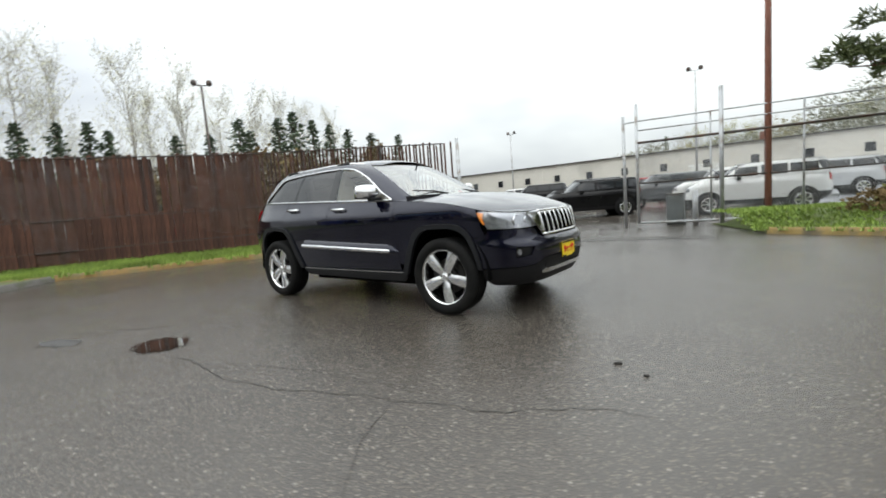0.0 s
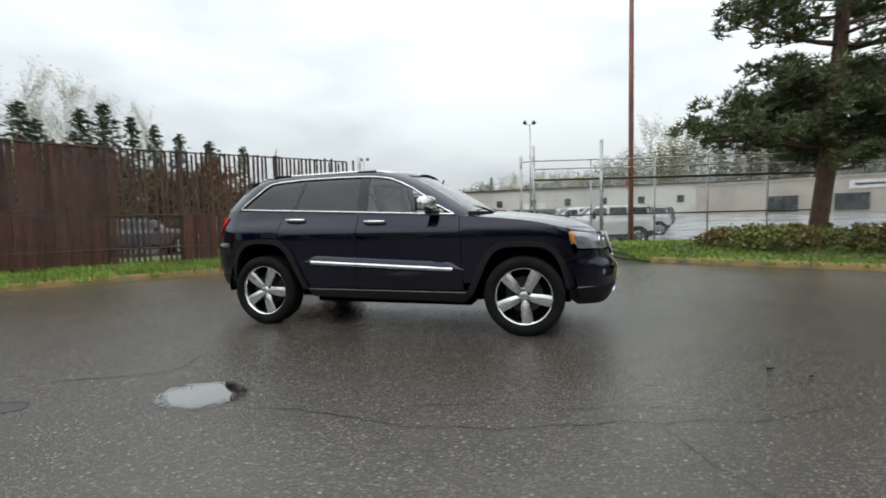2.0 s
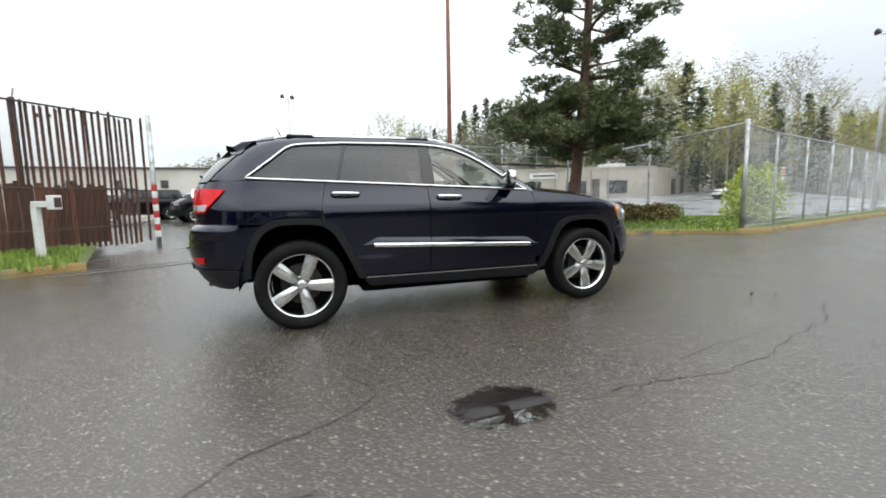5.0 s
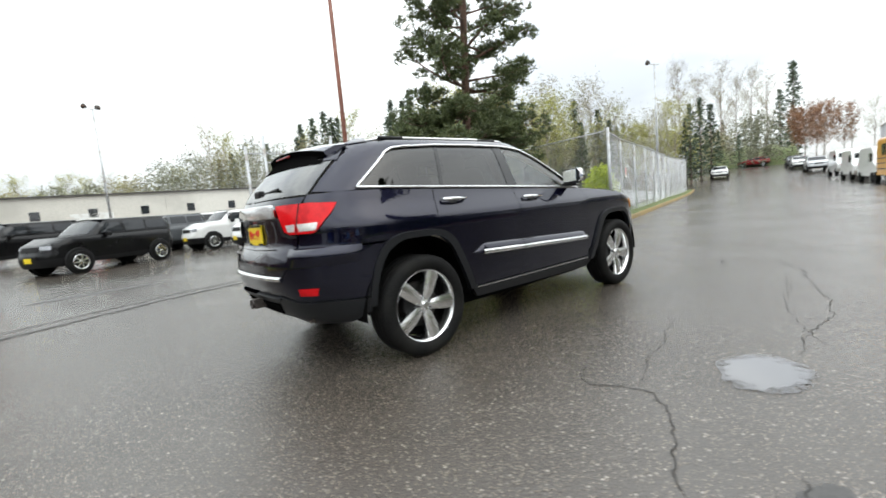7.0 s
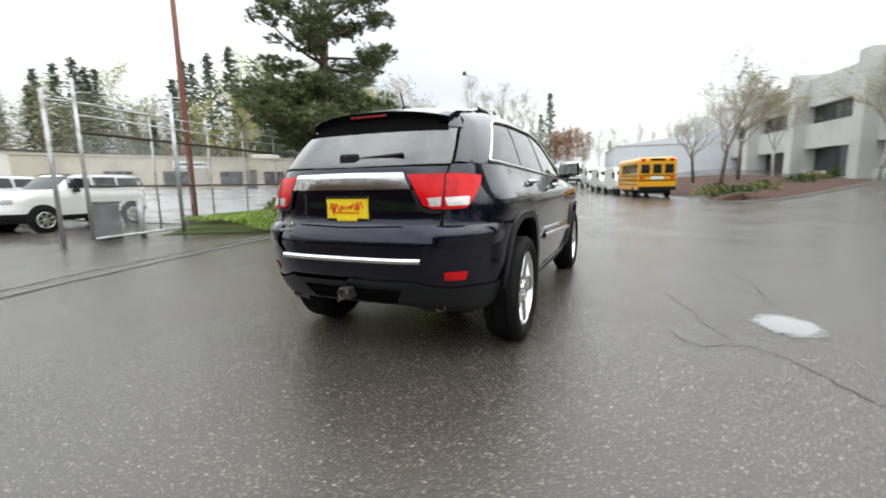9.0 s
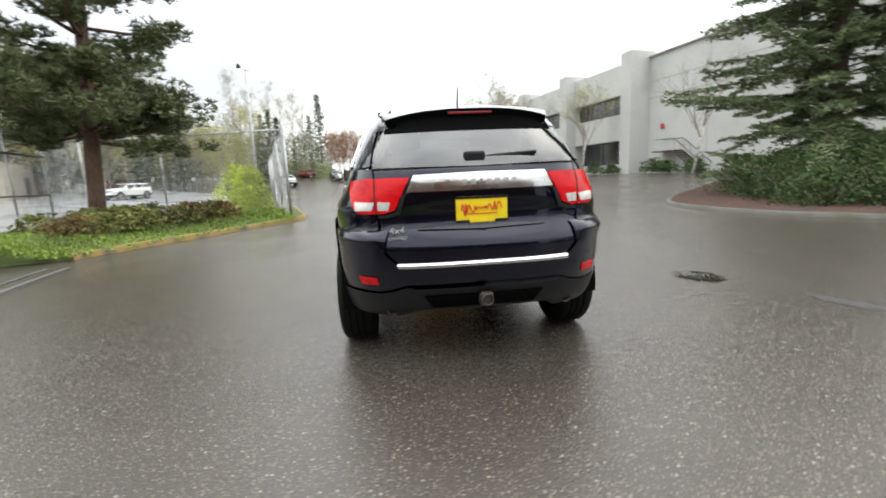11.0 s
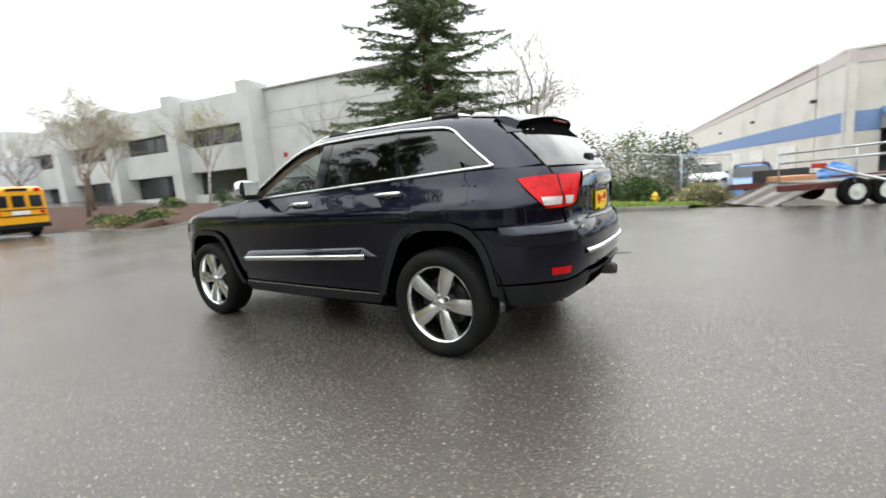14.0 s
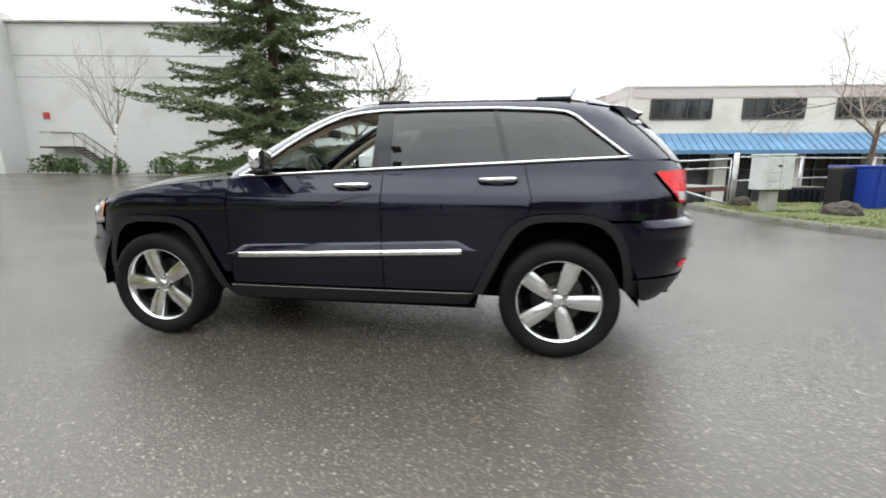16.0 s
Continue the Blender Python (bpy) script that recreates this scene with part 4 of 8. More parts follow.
def panel_mesh(name, surf, outline, material, holes=(), step=0.06, off=0.0, depth=0.018, side=1, both=False, fine=0.03):
    """A sheet of bodywork with its own edge depth, cut out of a skirt; side -1 mirrors it, both builds the two halves in one."""
    rings = [densify(outline, fine)] + [densify(h, fine) for h in holes]
    pts, edges = [], []
    for r in rings:
        b = len(pts)
        pts += [Vector(p) for p in r]
        edges += [(b + i, b + (i + 1) % len(r)) for i in range(len(r))]
    lo = Vector((min(p.x for p in pts), min(p.y for p in pts)))
    hi = Vector((max(p.x for p in pts), max(p.y for p in pts)))
    ring_np = np.array([(p.x, p.y) for p in pts])
    gx = np.arange(lo.x + step * 0.37, hi.x, step)
    gy = np.arange(lo.y + step * 0.41, hi.y, step * 0.7)
    for x in gx:
        for y in gy:
            if np.min(np.hypot(ring_np[:, 0] - x, ring_np[:, 1] - y)) > fine * 0.6:
                pts.append(Vector((x, y)))
    v2, _, faces, _, _, _ = delaunay_2d_cdt(pts, edges, [], 0, 1e-6)

    def within(c, ring):
        odd = False
        for i in range(len(ring)):
            (ax, ay), (bx, by) = ring[i - 1], ring[i]
            if (ay > c[1]) != (by > c[1]) and c[0] < (bx - ax) * (c[1] - ay) / (by - ay) + ax:
                odd = not odd
        return odd

    kept = []
    for f in faces:
        c = sum((v2[i] for i in f), Vector((0, 0))) / len(f)
        if within(c, rings[0]) and not any(within(c, r) for r in rings[1:]):
            kept.append(f)
    faces = kept
    seam = 0.012 if both else -1.0
    verts, norms, fs = [], [], []
    for sd in ((1, -1) if both else (side,)):
        flip = Vector((1, sd, 1))
        base = len(verts)
        for p in v2:
            q, nn = surf.at(p.x, p.y), surf.normal(p.x, p.y)
            o = q + nn * off
            if q.y < seam:
                o.y = 0.0
            verts.append(o * flip)
            norms.append(nn * flip)
        for f in faces:
            f = [base + i for i in f]
            a, b, c = (verts[f[k]] for k in range(3))
            g = (b - a).cross(c - a)
            if g.dot(norms[f[0]]) < 0:
                f.reverse()
            fs.append(tuple(f))
        for r in rings:
            k, b = len(r), len(verts)
            for i, p in enumerate(r):
                q, nn = surf.at(*p), surf.normal(*p)
                t = surf.at(*r[(i + 1) % k]) - surf.at(*r[i - 1])
                e = t.cross(nn).normalized() if t.length else nn
                verts += [(q + nn * off) * flip, (q + nn * (off - depth)) * flip]
                norms += [e * flip, e * flip]
            for i in range(k):
                j = (i + 1) % k
                if surf.at(*r[i]).y < seam and surf.at(*r[j]).y < seam:
                    continue
                fs.append((b + 2 * i, b + 2 * j, b + 2 * j + 1, b + 2 * i + 1))
    me = bpy.data.meshes.new(name)
    me.from_pydata([tuple(v) for v in verts], [], fs)
    me.materials.append(material)
    me.polygons.foreach_set("use_smooth", [True] * len(me.polygons))
    me.normals_split_custom_set_from_vertices([tuple(n) for n in norms])
    return me


PAINT = paint_mat("dark_navy_metallic_paint", (0.0005, 0.0006, 0.0045), (0.0030, 0.0032, 0.0220), 0.22, 1.0, 0.60)
PLASTIC = mat("dark_grey_satin_trim", (0.008, 0.0085, 0.010), (0.012, 0.013, 0.015), 0.42, fine=120, coarse=5, bump=0.05, spec=0.34)
BLACKTRIM = mat("black_plastic", (0.005, 0.005, 0.0055), (0.009, 0.009, 0.0095), 0.55, fine=120, bump=0.05, spec=0.25)
GLOSSBLACK = mat("gloss_black_trim", (0.006, 0.006, 0.007), (0.008, 0.008, 0.009), 0.08, fine=50, bump=0)
CHROME = mat("bright_chrome", (0.80, 0.80, 0.80), (0.86, 0.86, 0.86), 0.07, 1.0, fine=20, coarse=3, bump=0, rough2=0.14)
ALLOY = mat("polished_alloy", (0.74, 0.74, 0.74), (0.84, 0.84, 0.83), 0.15, 1.0, fine=30, coarse=8, bump=0, rough2=0.26)
LAMPGLASS = glass_mat("clear_lamp_lens", (0.96, 0.97, 0.98))
HEADBOWL = mat("silvered_lamp_bowl", (0.26, 0.265, 0.28), (0.46, 0.47, 0.49), 0.16, 0.7, fine=40, bump=0.3, dist=0.004)
RUBBER = mat("tyre_rubber", (0.007, 0.007, 0.007), (0.012, 0.012, 0.0115), 0.7, fine=80, coarse=6, c3=(0.014, 0.0135, 0.0125), bump=0.3, dist=0.003, spec=0.10)
DISC = mat("brake_disc_steel", (0.050, 0.048, 0.046), (0.075, 0.071, 0.067), 0.5, 0.9, c3=(0.045, 0.034, 0.027), coarse=8)
GLASS = glass_mat("clear_window_glass", (0.78, 0.84, 0.80))
WINDSCREEN = glass_mat("reflective_windscreen", (0.72, 0.80, 0.77), 0.0, 0.16, 2.4)
PRIVACY = glass_mat("dark_privacy_glass", (0.06, 0.066, 0.070), 0.0, 0.072, 3.8)
# same privacy glass, reflectance raised to stand in for brighter sky overhead
REARGLASS = glass_mat("tinted_rear_glass_sky_boost", (0.06, 0.066, 0.070), 0.0, 0.14, 3.4)
REDLENS = mat("red_lamp_lens", (0.56, 0.006, 0.010), (0.68, 0.010, 0.014), 0.10, fine=90, coarse=12, c3=(0.44, 0.003, 0.006), bump=0.12, dist=0.003, coat=0.25, spec=0.12)
DIMLENS = mat("dark_red_brake_lens", (0.16, 0.004, 0.006), (0.20, 0.006, 0.008), 0.12, fine=90, bump=0.1, dist=0.003)
CLEARLENS = mat("frosted_lamp_lens", (0.62, 0.60, 0.58), (0.80, 0.78, 0.75), 0.08, 0.3, fine=60, bump=0.3, dist=0.004, coat=1.0)
AMBER = mat("amber_lamp_lens", (0.75, 0.20, 0.015), (0.85, 0.28, 0.02), 0.08, fine=60, bump=0.2, dist=0.003, coat=1.0)
SLOTBLACK = mat("matt_black_slot", (0.004, 0.004, 0.004), (0.007, 0.007, 0.007), 0.9, fine=90, bump=0.1, spec=0.0)
BADGE = mat("silver_badge", (0.52, 0.52, 0.52), (0.60, 0.60, 0.60), 0.3, 0.3, fine=60, bump=0)
YELLOWPLATE = mat("yellow_plate", (0.78, 0.56, 0.015), (0.83, 0.62, 0.02), 0.35, fine=20, bump=0)
LEATHER = mat("beige_leather", (0.42, 0.35, 0.26), (0.48, 0.41, 0.31), 0.5, fine=60, coarse=4, bump=0.2, dist=0.003)
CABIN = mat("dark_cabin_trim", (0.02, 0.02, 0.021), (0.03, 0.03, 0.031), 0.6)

XC = lambda v: (lambda z: v)
LOW = Skirt(curve([(0.24, 0.80), (0.32, 0.86), (0.42, 0.892), (0.55, 0.912), (0.70, 0.924), (0.85, 0.931), (0.98, 0.938), (1.03, 0.938), (1.065, 0.926), (1.12, 0.897), (1.2, 0.855), (1.3, 0.815), (1.36, 0.79)]),
            curve([(0.20, 2.14), (0.27, 2.24), (0.36, 2.31), (0.48, 2.345), (0.60, 2.36), (0.68, 2.345), (0.74, 2.30), (0.85, 2.275), (0.95, 2.245), (1.00, 2.19), (1.06, 2.05), (1.2, 1.75)]),
            curve([(0.30, -2.02), (0.36, -2.18), (0.44, -2.29), (0.55, -2.355), (0.68, -2.40), (0.80, -2.41), (0.88, -2.385), (0.93, -2.345), (1.0, -2.335), (1.1, -2.34), (1.2, -2.335), (1.28, -2.305), (1.36, -2.25)]),
            XC(1.5), XC(-1.5), 3.4, 3.3)
UP = Skirt(curve([(1.12, 0.872), (1.2, 0.855), (1.3, 0.815), (1.4, 0.774), (1.5, 0.732), (1.58, 0.694), (1.64, 0.655), (1.68, 0.615), (1.71, 0.565)]),
           curve([(1.12, 1.24), (1.2, 1.11), (1.3, 0.945), (1.4, 0.78), (1.5, 0.605), (1.6, 0.415), (1.66, 0.28), (1.71, 0.14)]),
           curve([(1.12, -2.345), (1.2, -2.335), (1.28, -2.305), (1.36, -2.25), (1.5, -2.118), (1.58, -2.03), (1.66, -1.91), (1.71, -1.81)]),
           lambda z: UP.F(z) - 0.5, lambda z: UP.R(z) + 0.80, 2.6, 3.3)


def belt(x):
    return 1.2109 - 0.0448 * x


def xz(surf, pts):
    return [(surf.sx(x, z), z) for x, z in pts]


def build_suv():
    car = thing("parked_suv", "dark navy suv with chrome trim parked on wet asphalt", "car")

    def panel(name, surf, outline, material, parent=None, label="", both=False, sides=(1, -1), **kw):
        made = []
        for sd in ((1,) if both else sides):
            o = new(name, panel_mesh(name, surf, outline, material, side=sd, both=both, **kw))
            o.parent = parent or car
            if label:
                tagged(o, label)
            made.append(o)
        return made

    gap = 0.0035
    # doors
    fd = [(0.825, belt(0.825)), (0.845, 0.97), (0.865, 0.425), (-0.285, 0.425), (-0.285, belt(-0.285))]
    rd = [(-0.285, belt(-0.285)), (-0.285, 0.425), (-0.91, 0.425), (-1.005, 0.595), (-1.08, 0.755), (-1.155, 0.865), (-1.245, 0.925), (-1.262, 1.05), (-1.215, belt(-1.215))]
    front_doors = panel("front_door", LOW, inset(xz(LOW, fd), gap), PAINT)
    rear_doors = panel("rear_door", LOW, inset(xz(LOW, rd), gap), PAINT)
    # rear quarter: belt, tail-lamp cut, bumper seam, arch
    q = [(-1.215, belt(-1.215)), (-1.262, 1.05), (-1.245, 0.925), (-1.36, 0.935), (-1.56, 0.935), (-1.70, 0.915)]
    q = xz(LOW, q + [(-1.86, 0.918), (-2.05, 0.915)])
    q += [(LOW.sy(0.612, 0.918, False), 0.918), (LOW.sy(0.612, 1.0, False), 1.0), (LOW.sy(0.615, 1.2, False), 1.2), (LOW.sy(0.625, 1.285, False), 1.285)]
    q += xz(LOW, [(-2.0, 1.292), (-1.7, belt(-1.7))])
    panel("rear_quarter_panel", LOW, inset(q, gap), PAINT)
    # front wing
    w = [(0.825, belt(0.825)), (0.845, 0.97), (0.862, 0.50), (0.95, 0.50), (1.02, 0.62), (1.085, 0.75), (1.18, 0.85), (1.30, 0.885), (1.56, 0.885), (1.70, 0.84), (1.785, 0.755), (1.93, 0.78), (1.90, 0.86), (1.868, 0.98), (1.862, 1.005), (1.858, 1.028), (1.80, 1.045), (1.6, 1.092), (1.3, 1.135), (1.0, 1.162)]
    panel("front_wing", LOW, inset(xz(LOW, w), gap), PAINT)
    # bumpers
    fb = xz(LOW, [(1.80, 0.755), (1.85, 0.62), (1.875, 0.47)]) + [(LOW.sy(0.72, 0.475, True), 0.475), (LOW.sy(0.56, 0.485, True), 0.485), (LOW.sy(0.45, 0.535, True), 0.535), (LOW.sy(0.001, 0.545, True), 0.545),
         (LOW.sy(0.001, 0.725, True), 0.725), (LOW.sy(0.43, 0.725, True), 0.725), (LOW.sy(0.50, 0.822, True), 0.822), (LOW.sy(0.62, 0.820, True), 0.820)] + xz(LOW, [(1.955, 0.828), (1.935, 0.79)])
    fog = [(LOW.sy(y, z, True), z) for y, z in ((0.74, 0.66), (0.58, 0.655), (0.62, 0.575), (0.74, 0.56))]
    panel("front_bumper", LOW, inset(fb, gap), PAINT, both=True, holes=[fog], off=0.006)
    panel("fog_lamp_recess", LOW, fog, BLACKTRIM, off=-0.02)
    panel("fog_lamp", LOW, [(LOW.sy(0.715 + 0.016 * math.cos(a), 0.61, True), 0.61 + 0.028 * math.sin(a)) for a in [k * math.pi / 6 for k in range(12)]], HEADBOWL, off=-0.012, fine=0.02, step=0.03)
    lo = xz(LOW, [(1.875, 0.46), (1.88, 0.36), (1.95, 0.30)]) + [(LOW.sy(0.6, 0.29, True), 0.29), (LOW.sy(0.001, 0.30, True), 0.30), (LOW.sy(0.001, 0.54, True), 0.54), (LOW.sy(0.45, 0.53, True), 0.53), (LOW.sy(0.56, 0.48, True), 0.48), (LOW.sy(0.72, 0.47, True), 0.47)]
    panel("front_valance", LOW, inset(lo, 0.002), BLACKTRIM, both=True, off=0.0)
    sk = [(LOW.sy(y, z, True), z) for y, z in ((0.48, 0.40), (0.44, 0.425), (0.001, 0.425), (0.001, 0.385), (0.46, 0.385))]
    panel("skid_strip", LOW, sk, CHROME, both=True, off=0.014)
    intake = [(LOW.sy(y, z, True), z) for y, z in ((0.40, 0.525), (0.001, 0.53), (0.001, 0.44), (0.44, 0.44))]
    panel("lower_intake", LOW, intake, BLACKTRIM, both=True, off=0.004)
    # grille with seven slots
    gr = [(LOW.sy(y, z, True), z) for y, z in ((0.405, 0.968), (0.001, 0.976), (0.001, 0.730), (0.375, 0.730), (0.40, 0.755))]
    slots = []
    for c in (0.105, 0.21, 0.315):
        slots.append([(LOW.sy(c + y, 0.85, True), z) for y, z in ((-0.040, 0.756), (0.040, 0.756), (0.041, 0.944), (-0.041, 0.950))])
    panel("grille", LOW, gr, CHROME, both=True, holes=slots, off=0.012, depth=0.014, fine=0.02, step=0.05)
    panel("grille_mesh", LOW, inset(gr, 0.006), SLOTBLACK, both=True, off=-0.002)
    panel("grille_slot", LOW, [(LOW.sy(y, 0.85, True), z) for y, z in ((0.040, 0.756), (0.001, 0.756), (0.001, 0.951), (0.040, 0.950))], SLOTBLACK, both=True, off=0.015, depth=0.004)
    for sd in (1, -1):
        for c in (0.0525, 0.1575, 0.2625, 0.362):
            run = []
            for k in range(7):
                z = lerp(0.745, 0.962, k / 6)
                sv = LOW.sy(c, z, True)
                p = LOW.at(sv, z) + LOW.normal(sv, z) * 0.011
                run.append((p.x, sd * p.y, p.z))
            MB().tube(run, [0.007, 0.009, 0.010, 0.010, 0.010, 0.009, 0.007], 8).ob("grille_bar", CHROME, car, True)
    for z in (0.742, 0.962):
        run = []
        for k in range(-8, 9):
            sv = LOW.sy(max(0.385 * abs(k) / 8, 0.001), z, True)
            p = LOW.at(sv, z) + LOW.normal(sv, z) * 0.014
            run.append((p.x, math.copysign(p.y, k), p.z))
        MB().tube(run, 0.012, 8).ob("grille_rim", CHROME, car, True)
    # headlamps
    hl = [(LOW.sy(0.445, 0.968, True), 0.968), (LOW.sy(0.44, 0.83, True), 0.83), (LOW.sy(0.6, 0.825, True), 0.825)] + xz(LOW, [(1.95, 0.835), (1.91, 0.93), (1.872, 1.018), (1.95, 1.006)]) + [(LOW.sy(0.6, 0.988, True), 0.988)]
    lamps = panel("headlamp", LOW, inset(hl, 0.003), LAMPGLASS, off=0.012)
    for o in lamps:
        o.visible_shadow = False
    panel("headlamp_bowl", LOW, inset(hl, 0.005), HEADBOWL, off=-0.012, depth=0.02)
    panel("indicator", LOW, xz(LOW, [(1.925, 0.99), (1.868, 0.995), (1.892, 0.94), (1.92, 0.885), (1.94, 0.885), (1.918, 0.94)]), AMBER, off=0.008)
    panel("headlamp_bezel", LOW, [(LOW.sy(y, z, True), z) for y, z in ((0.42, 0.965), (0.56, 0.965), (0.47, 0.85), (0.40, 0.76))], CHROME, off=0.016)
    for sd in (1, -1):
        for y, z, r in ((0.66, 0.90, 0.052), (0.545, 0.895, 0.04)):
            p = LOW.at(LOW.sy(y, z, True), z)
            MB().lathe([(0.0, 0.0), (r * 0.6, 0.006), (r, 0.022), (r * 1.05, 0.03), (r, 0.012), (0.0, -0.004)], 18, Matrix.Translation((p.x - 0.042, sd * p.y, p.z)) @ Matrix.Rotation(radians(90), 4, "Y")).ob("reflector", CHROME, car, True)
    # rear bumper and valance
    rb = xz(LOW, [(-1.75, 0.908), (-2.06, 0.908)]) + [(LOW.sy(y, z, False), z) for y, z in ((0.66, 0.915), (0.60, 0.905), (0.575, 0.79), (0.50, 0.722), (0.001, 0.722), (0.001, 0.60), (0.46, 0.60), (0.54, 0.572), (0.62, 0.555), (0.74, 0.56))] + xz(LOW, [(-1.89, 0.545), (-1.87, 0.64), (-1.82, 0.78)])
    panel("rear_bumper", LOW, inset(rb, gap), PAINT, both=True, off=0.012)
    for sd in (1, -1):
        s0, s1 = LOW.sx(-1.93, 0.87), LOW.sy(0.565, 0.87, False)
        rows = []
        for k in range(25):
            t = k / 24
            sv, fade = lerp(s0, s1, t), min(1.0, 4.0 * t + 0.12) * min(1.0, 6.0 * (1 - t) + 0.15)
            row = []
            for off, z in ((0.010, 0.920), (0.018, 0.906), (0.031, 0.880), (0.035, 0.864), (0.031, 0.850), (0.013, 0.80)):
                p = LOW.at(sv, z) + LOW.normal(sv, z) * (0.010 + (off - 0.010) * fade)
                row.append((p.x, sd * p.y, p.z))
            rows.append(row if sd < 0 else list(reversed(row)))
        MB().grid(rows).ob("bumper_ledge", PAINT, car, True)
    rv = xz(LOW, [(-1.88, 0.54), (-1.89, 0.44), (-2.0, 0.385)]) + [(LOW.sy(y, z, False), z) for y, z in ((0.62, 0.385), (0.48, 0.375), (0.40, 0.43), (0.001, 0.43), (0.001, 0.592), (0.46, 0.592), (0.54, 0.565), (0.62, 0.548), (0.74, 0.552))]
    panel("rear_valance", LOW, inset(rv, 0.002), PLASTIC, both=True, off=0.02, depth=0.04)
    panel("valance_step", LOW, [(LOW.sy(y, z, False), z) for y, z in ((0.44, 0.588), (0.001, 0.588), (0.001, 0.565), (0.40, 0.565))], PLASTIC, both=True, off=0.034)
    rows = []
    for j in range(-16, 17):
        sv = LOW.sy(min(0.5099 * abs(j) / 16 + 0.001, 0.51), 0.717, False)
        p = LOW.at(sv, 0.717)
        rows.append([(p.x - d, math.copysign(p.y, j), p.z + h) for d, h in ((0.010, 0.020), (0.022, 0.018), (0.031, 0.008), (0.033, 0.0), (0.029, -0.010), (0.012, -0.017))])
    MB().grid([list(reversed(r)) for r in rows]).ob("bumper_strip", CHROME, car, True, label="bright chrome bumper strip")
    panel("rear_reflector", LOW, [(LOW.sy(y, z, False), z) for y, z in ((0.735, 0.652), (0.625, 0.652), (0.62, 0.605), (0.72, 0.602))], REDLENS, off=0.018, label="small red reflector")
    # tailgate
    tg = [(LOW.sy(y, z, False), z) for y, z in ((0.001, 0.728), (0.50, 0.728), (0.57, 0.795), (0.597, 0.91), (0.607, 1.0), (0.607, 1.2), (0.62, 1.272), (0.001, 1.272))]
    tailgate = panel("tailgate", LOW, inset(tg, 0.002), PAINT, both=True)[0]
    rec = [(LOW.sy(y, z, False), z) for y, z in ((0.001, 0.945), (0.27, 0.945), (0.35, 0.925), (0.38, 0.915), (0.001, 0.905))]
    panel("tailgate_crease", LOW, rec, PAINT, tailgate, both=True, off=0.014)
    panel("chrome_bar", LOW, [(LOW.sy(y, z, False), z) for y, z in ((0.385, 1.228), (0.001, 1.232), (0.001, 1.138), (0.43, 1.138))], CHROME, tailgate, both=True, off=0.024, label="wide chrome bar above the plate")
    for k in range(4):
        panel("bar_mark", LOW, [(LOW.sy(0.03 + 0.05 * k + y, z, False), z) for y, z in ((0.0, 1.165), (0.03, 1.165), (0.03, 1.20), (0.0, 1.20))], ALLOY, tailgate, off=0.0248, depth=0.002, fine=0.02)
    tl = [(LOW.sy(y, z, False), z) for y, z in ((0.405, 1.222), (0.46, 1.12), (0.50, 1.04), (0.56, 1.018), (0.72, 1.02))] + xz(LOW, [(-2.17, 1.04), (-2.07, 1.15), (-2.02, 1.212)]) + [(LOW.sy(0.66, 1.224, False), 1.224)]
    panel("tail_lamp", LOW, inset(tl, 0.002), REDLENS, off=0.014, depth=0.022, label="wraparound red tail lamp")
    for a, b in ((0.525, 0.598), (0.618, 0.735)):
        panel("reversing_lens", LOW, [(LOW.sy(y, z, False), z) for y, z in ((a, 1.085), (a + 0.015, 1.038), (b, 1.038), (b, 1.088))], CLEARLENS, off=0.017, depth=0.006)
    panel("lamp_seam", LOW, [(LOW.sy(y, z, False), z) for y, z in ((0.611, 1.222), (0.611, 1.02), (0.604, 1.02), (0.604, 1.222))], BLACKTRIM, off=0.0155, depth=0.004, fine=0.02)
    panel("lamp_bezel", LOW, [(LOW.sy(y, z, False), z) for y, z in ((0.43, 1.138), (0.455, 1.125), (0.495, 1.03), (0.56, 1.012), (0.60, 1.012), (0.60, 0.995), (0.545, 0.995), (0.475, 1.015))], PLASTIC, tailgate, off=0.016)
    # number plates with dealer frame, lettering as plain bars
    for front in (True, False):
        zc = 0.565 if front else 1.025
        x = (LOW.F(zc) + 0.016) if front else (LOW.R(zc) - 0.012)
        sg = 1 if front else -1
        pl = MB().bevel_box((x, 0, zc), (0.012, 0.305, 0.15), 0.004).ob("number_plate", YELLOWPLATE, car, label="yellow dealer plate with a red script bar")
        MB().box((x + sg * 0.0075, 0, zc + 0.068), (0.004, 0.31, 0.014)).ob("plate_frame", BLACKTRIM, pl)
        MB().box((x + sg * 0.0075, 0, zc - 0.068), (0.004, 0.31, 0.014)).ob("plate_frame", BLACKTRIM, pl)
        MB().box((x + sg * 0.0075, 0, zc - 0.066), (0.008, 0.15, 0.02)).ob("plate_mark", YELLOWPLATE, pl)
        red = mat("red_script", (0.55, 0.03, 0.015), None, 0.4, bump=0)
        pts = []
        for k in range(61):
            u = k / 60
            amp = 0.040 if u < 0.13 else (0.016 + 0.012 * math.sin(9.0 * u))
            pts.append((x + sg * 0.0072, sg * (-0.122 + 0.236 * u + 0.006 * math.sin(26 * u)), zc - 0.004 + amp * math.sin(62 * u + 1.4 * math.sin(11 * u)) + 0.022 * u))
        MB().tube(pts, 0.0038, 5).ob("script_bar", red, pl)
        MB().box((x + sg * 0.0072, sg * 0.005, zc - 0.026), (0.003, 0.17, 0.006)).ob("script_bar", red, pl)
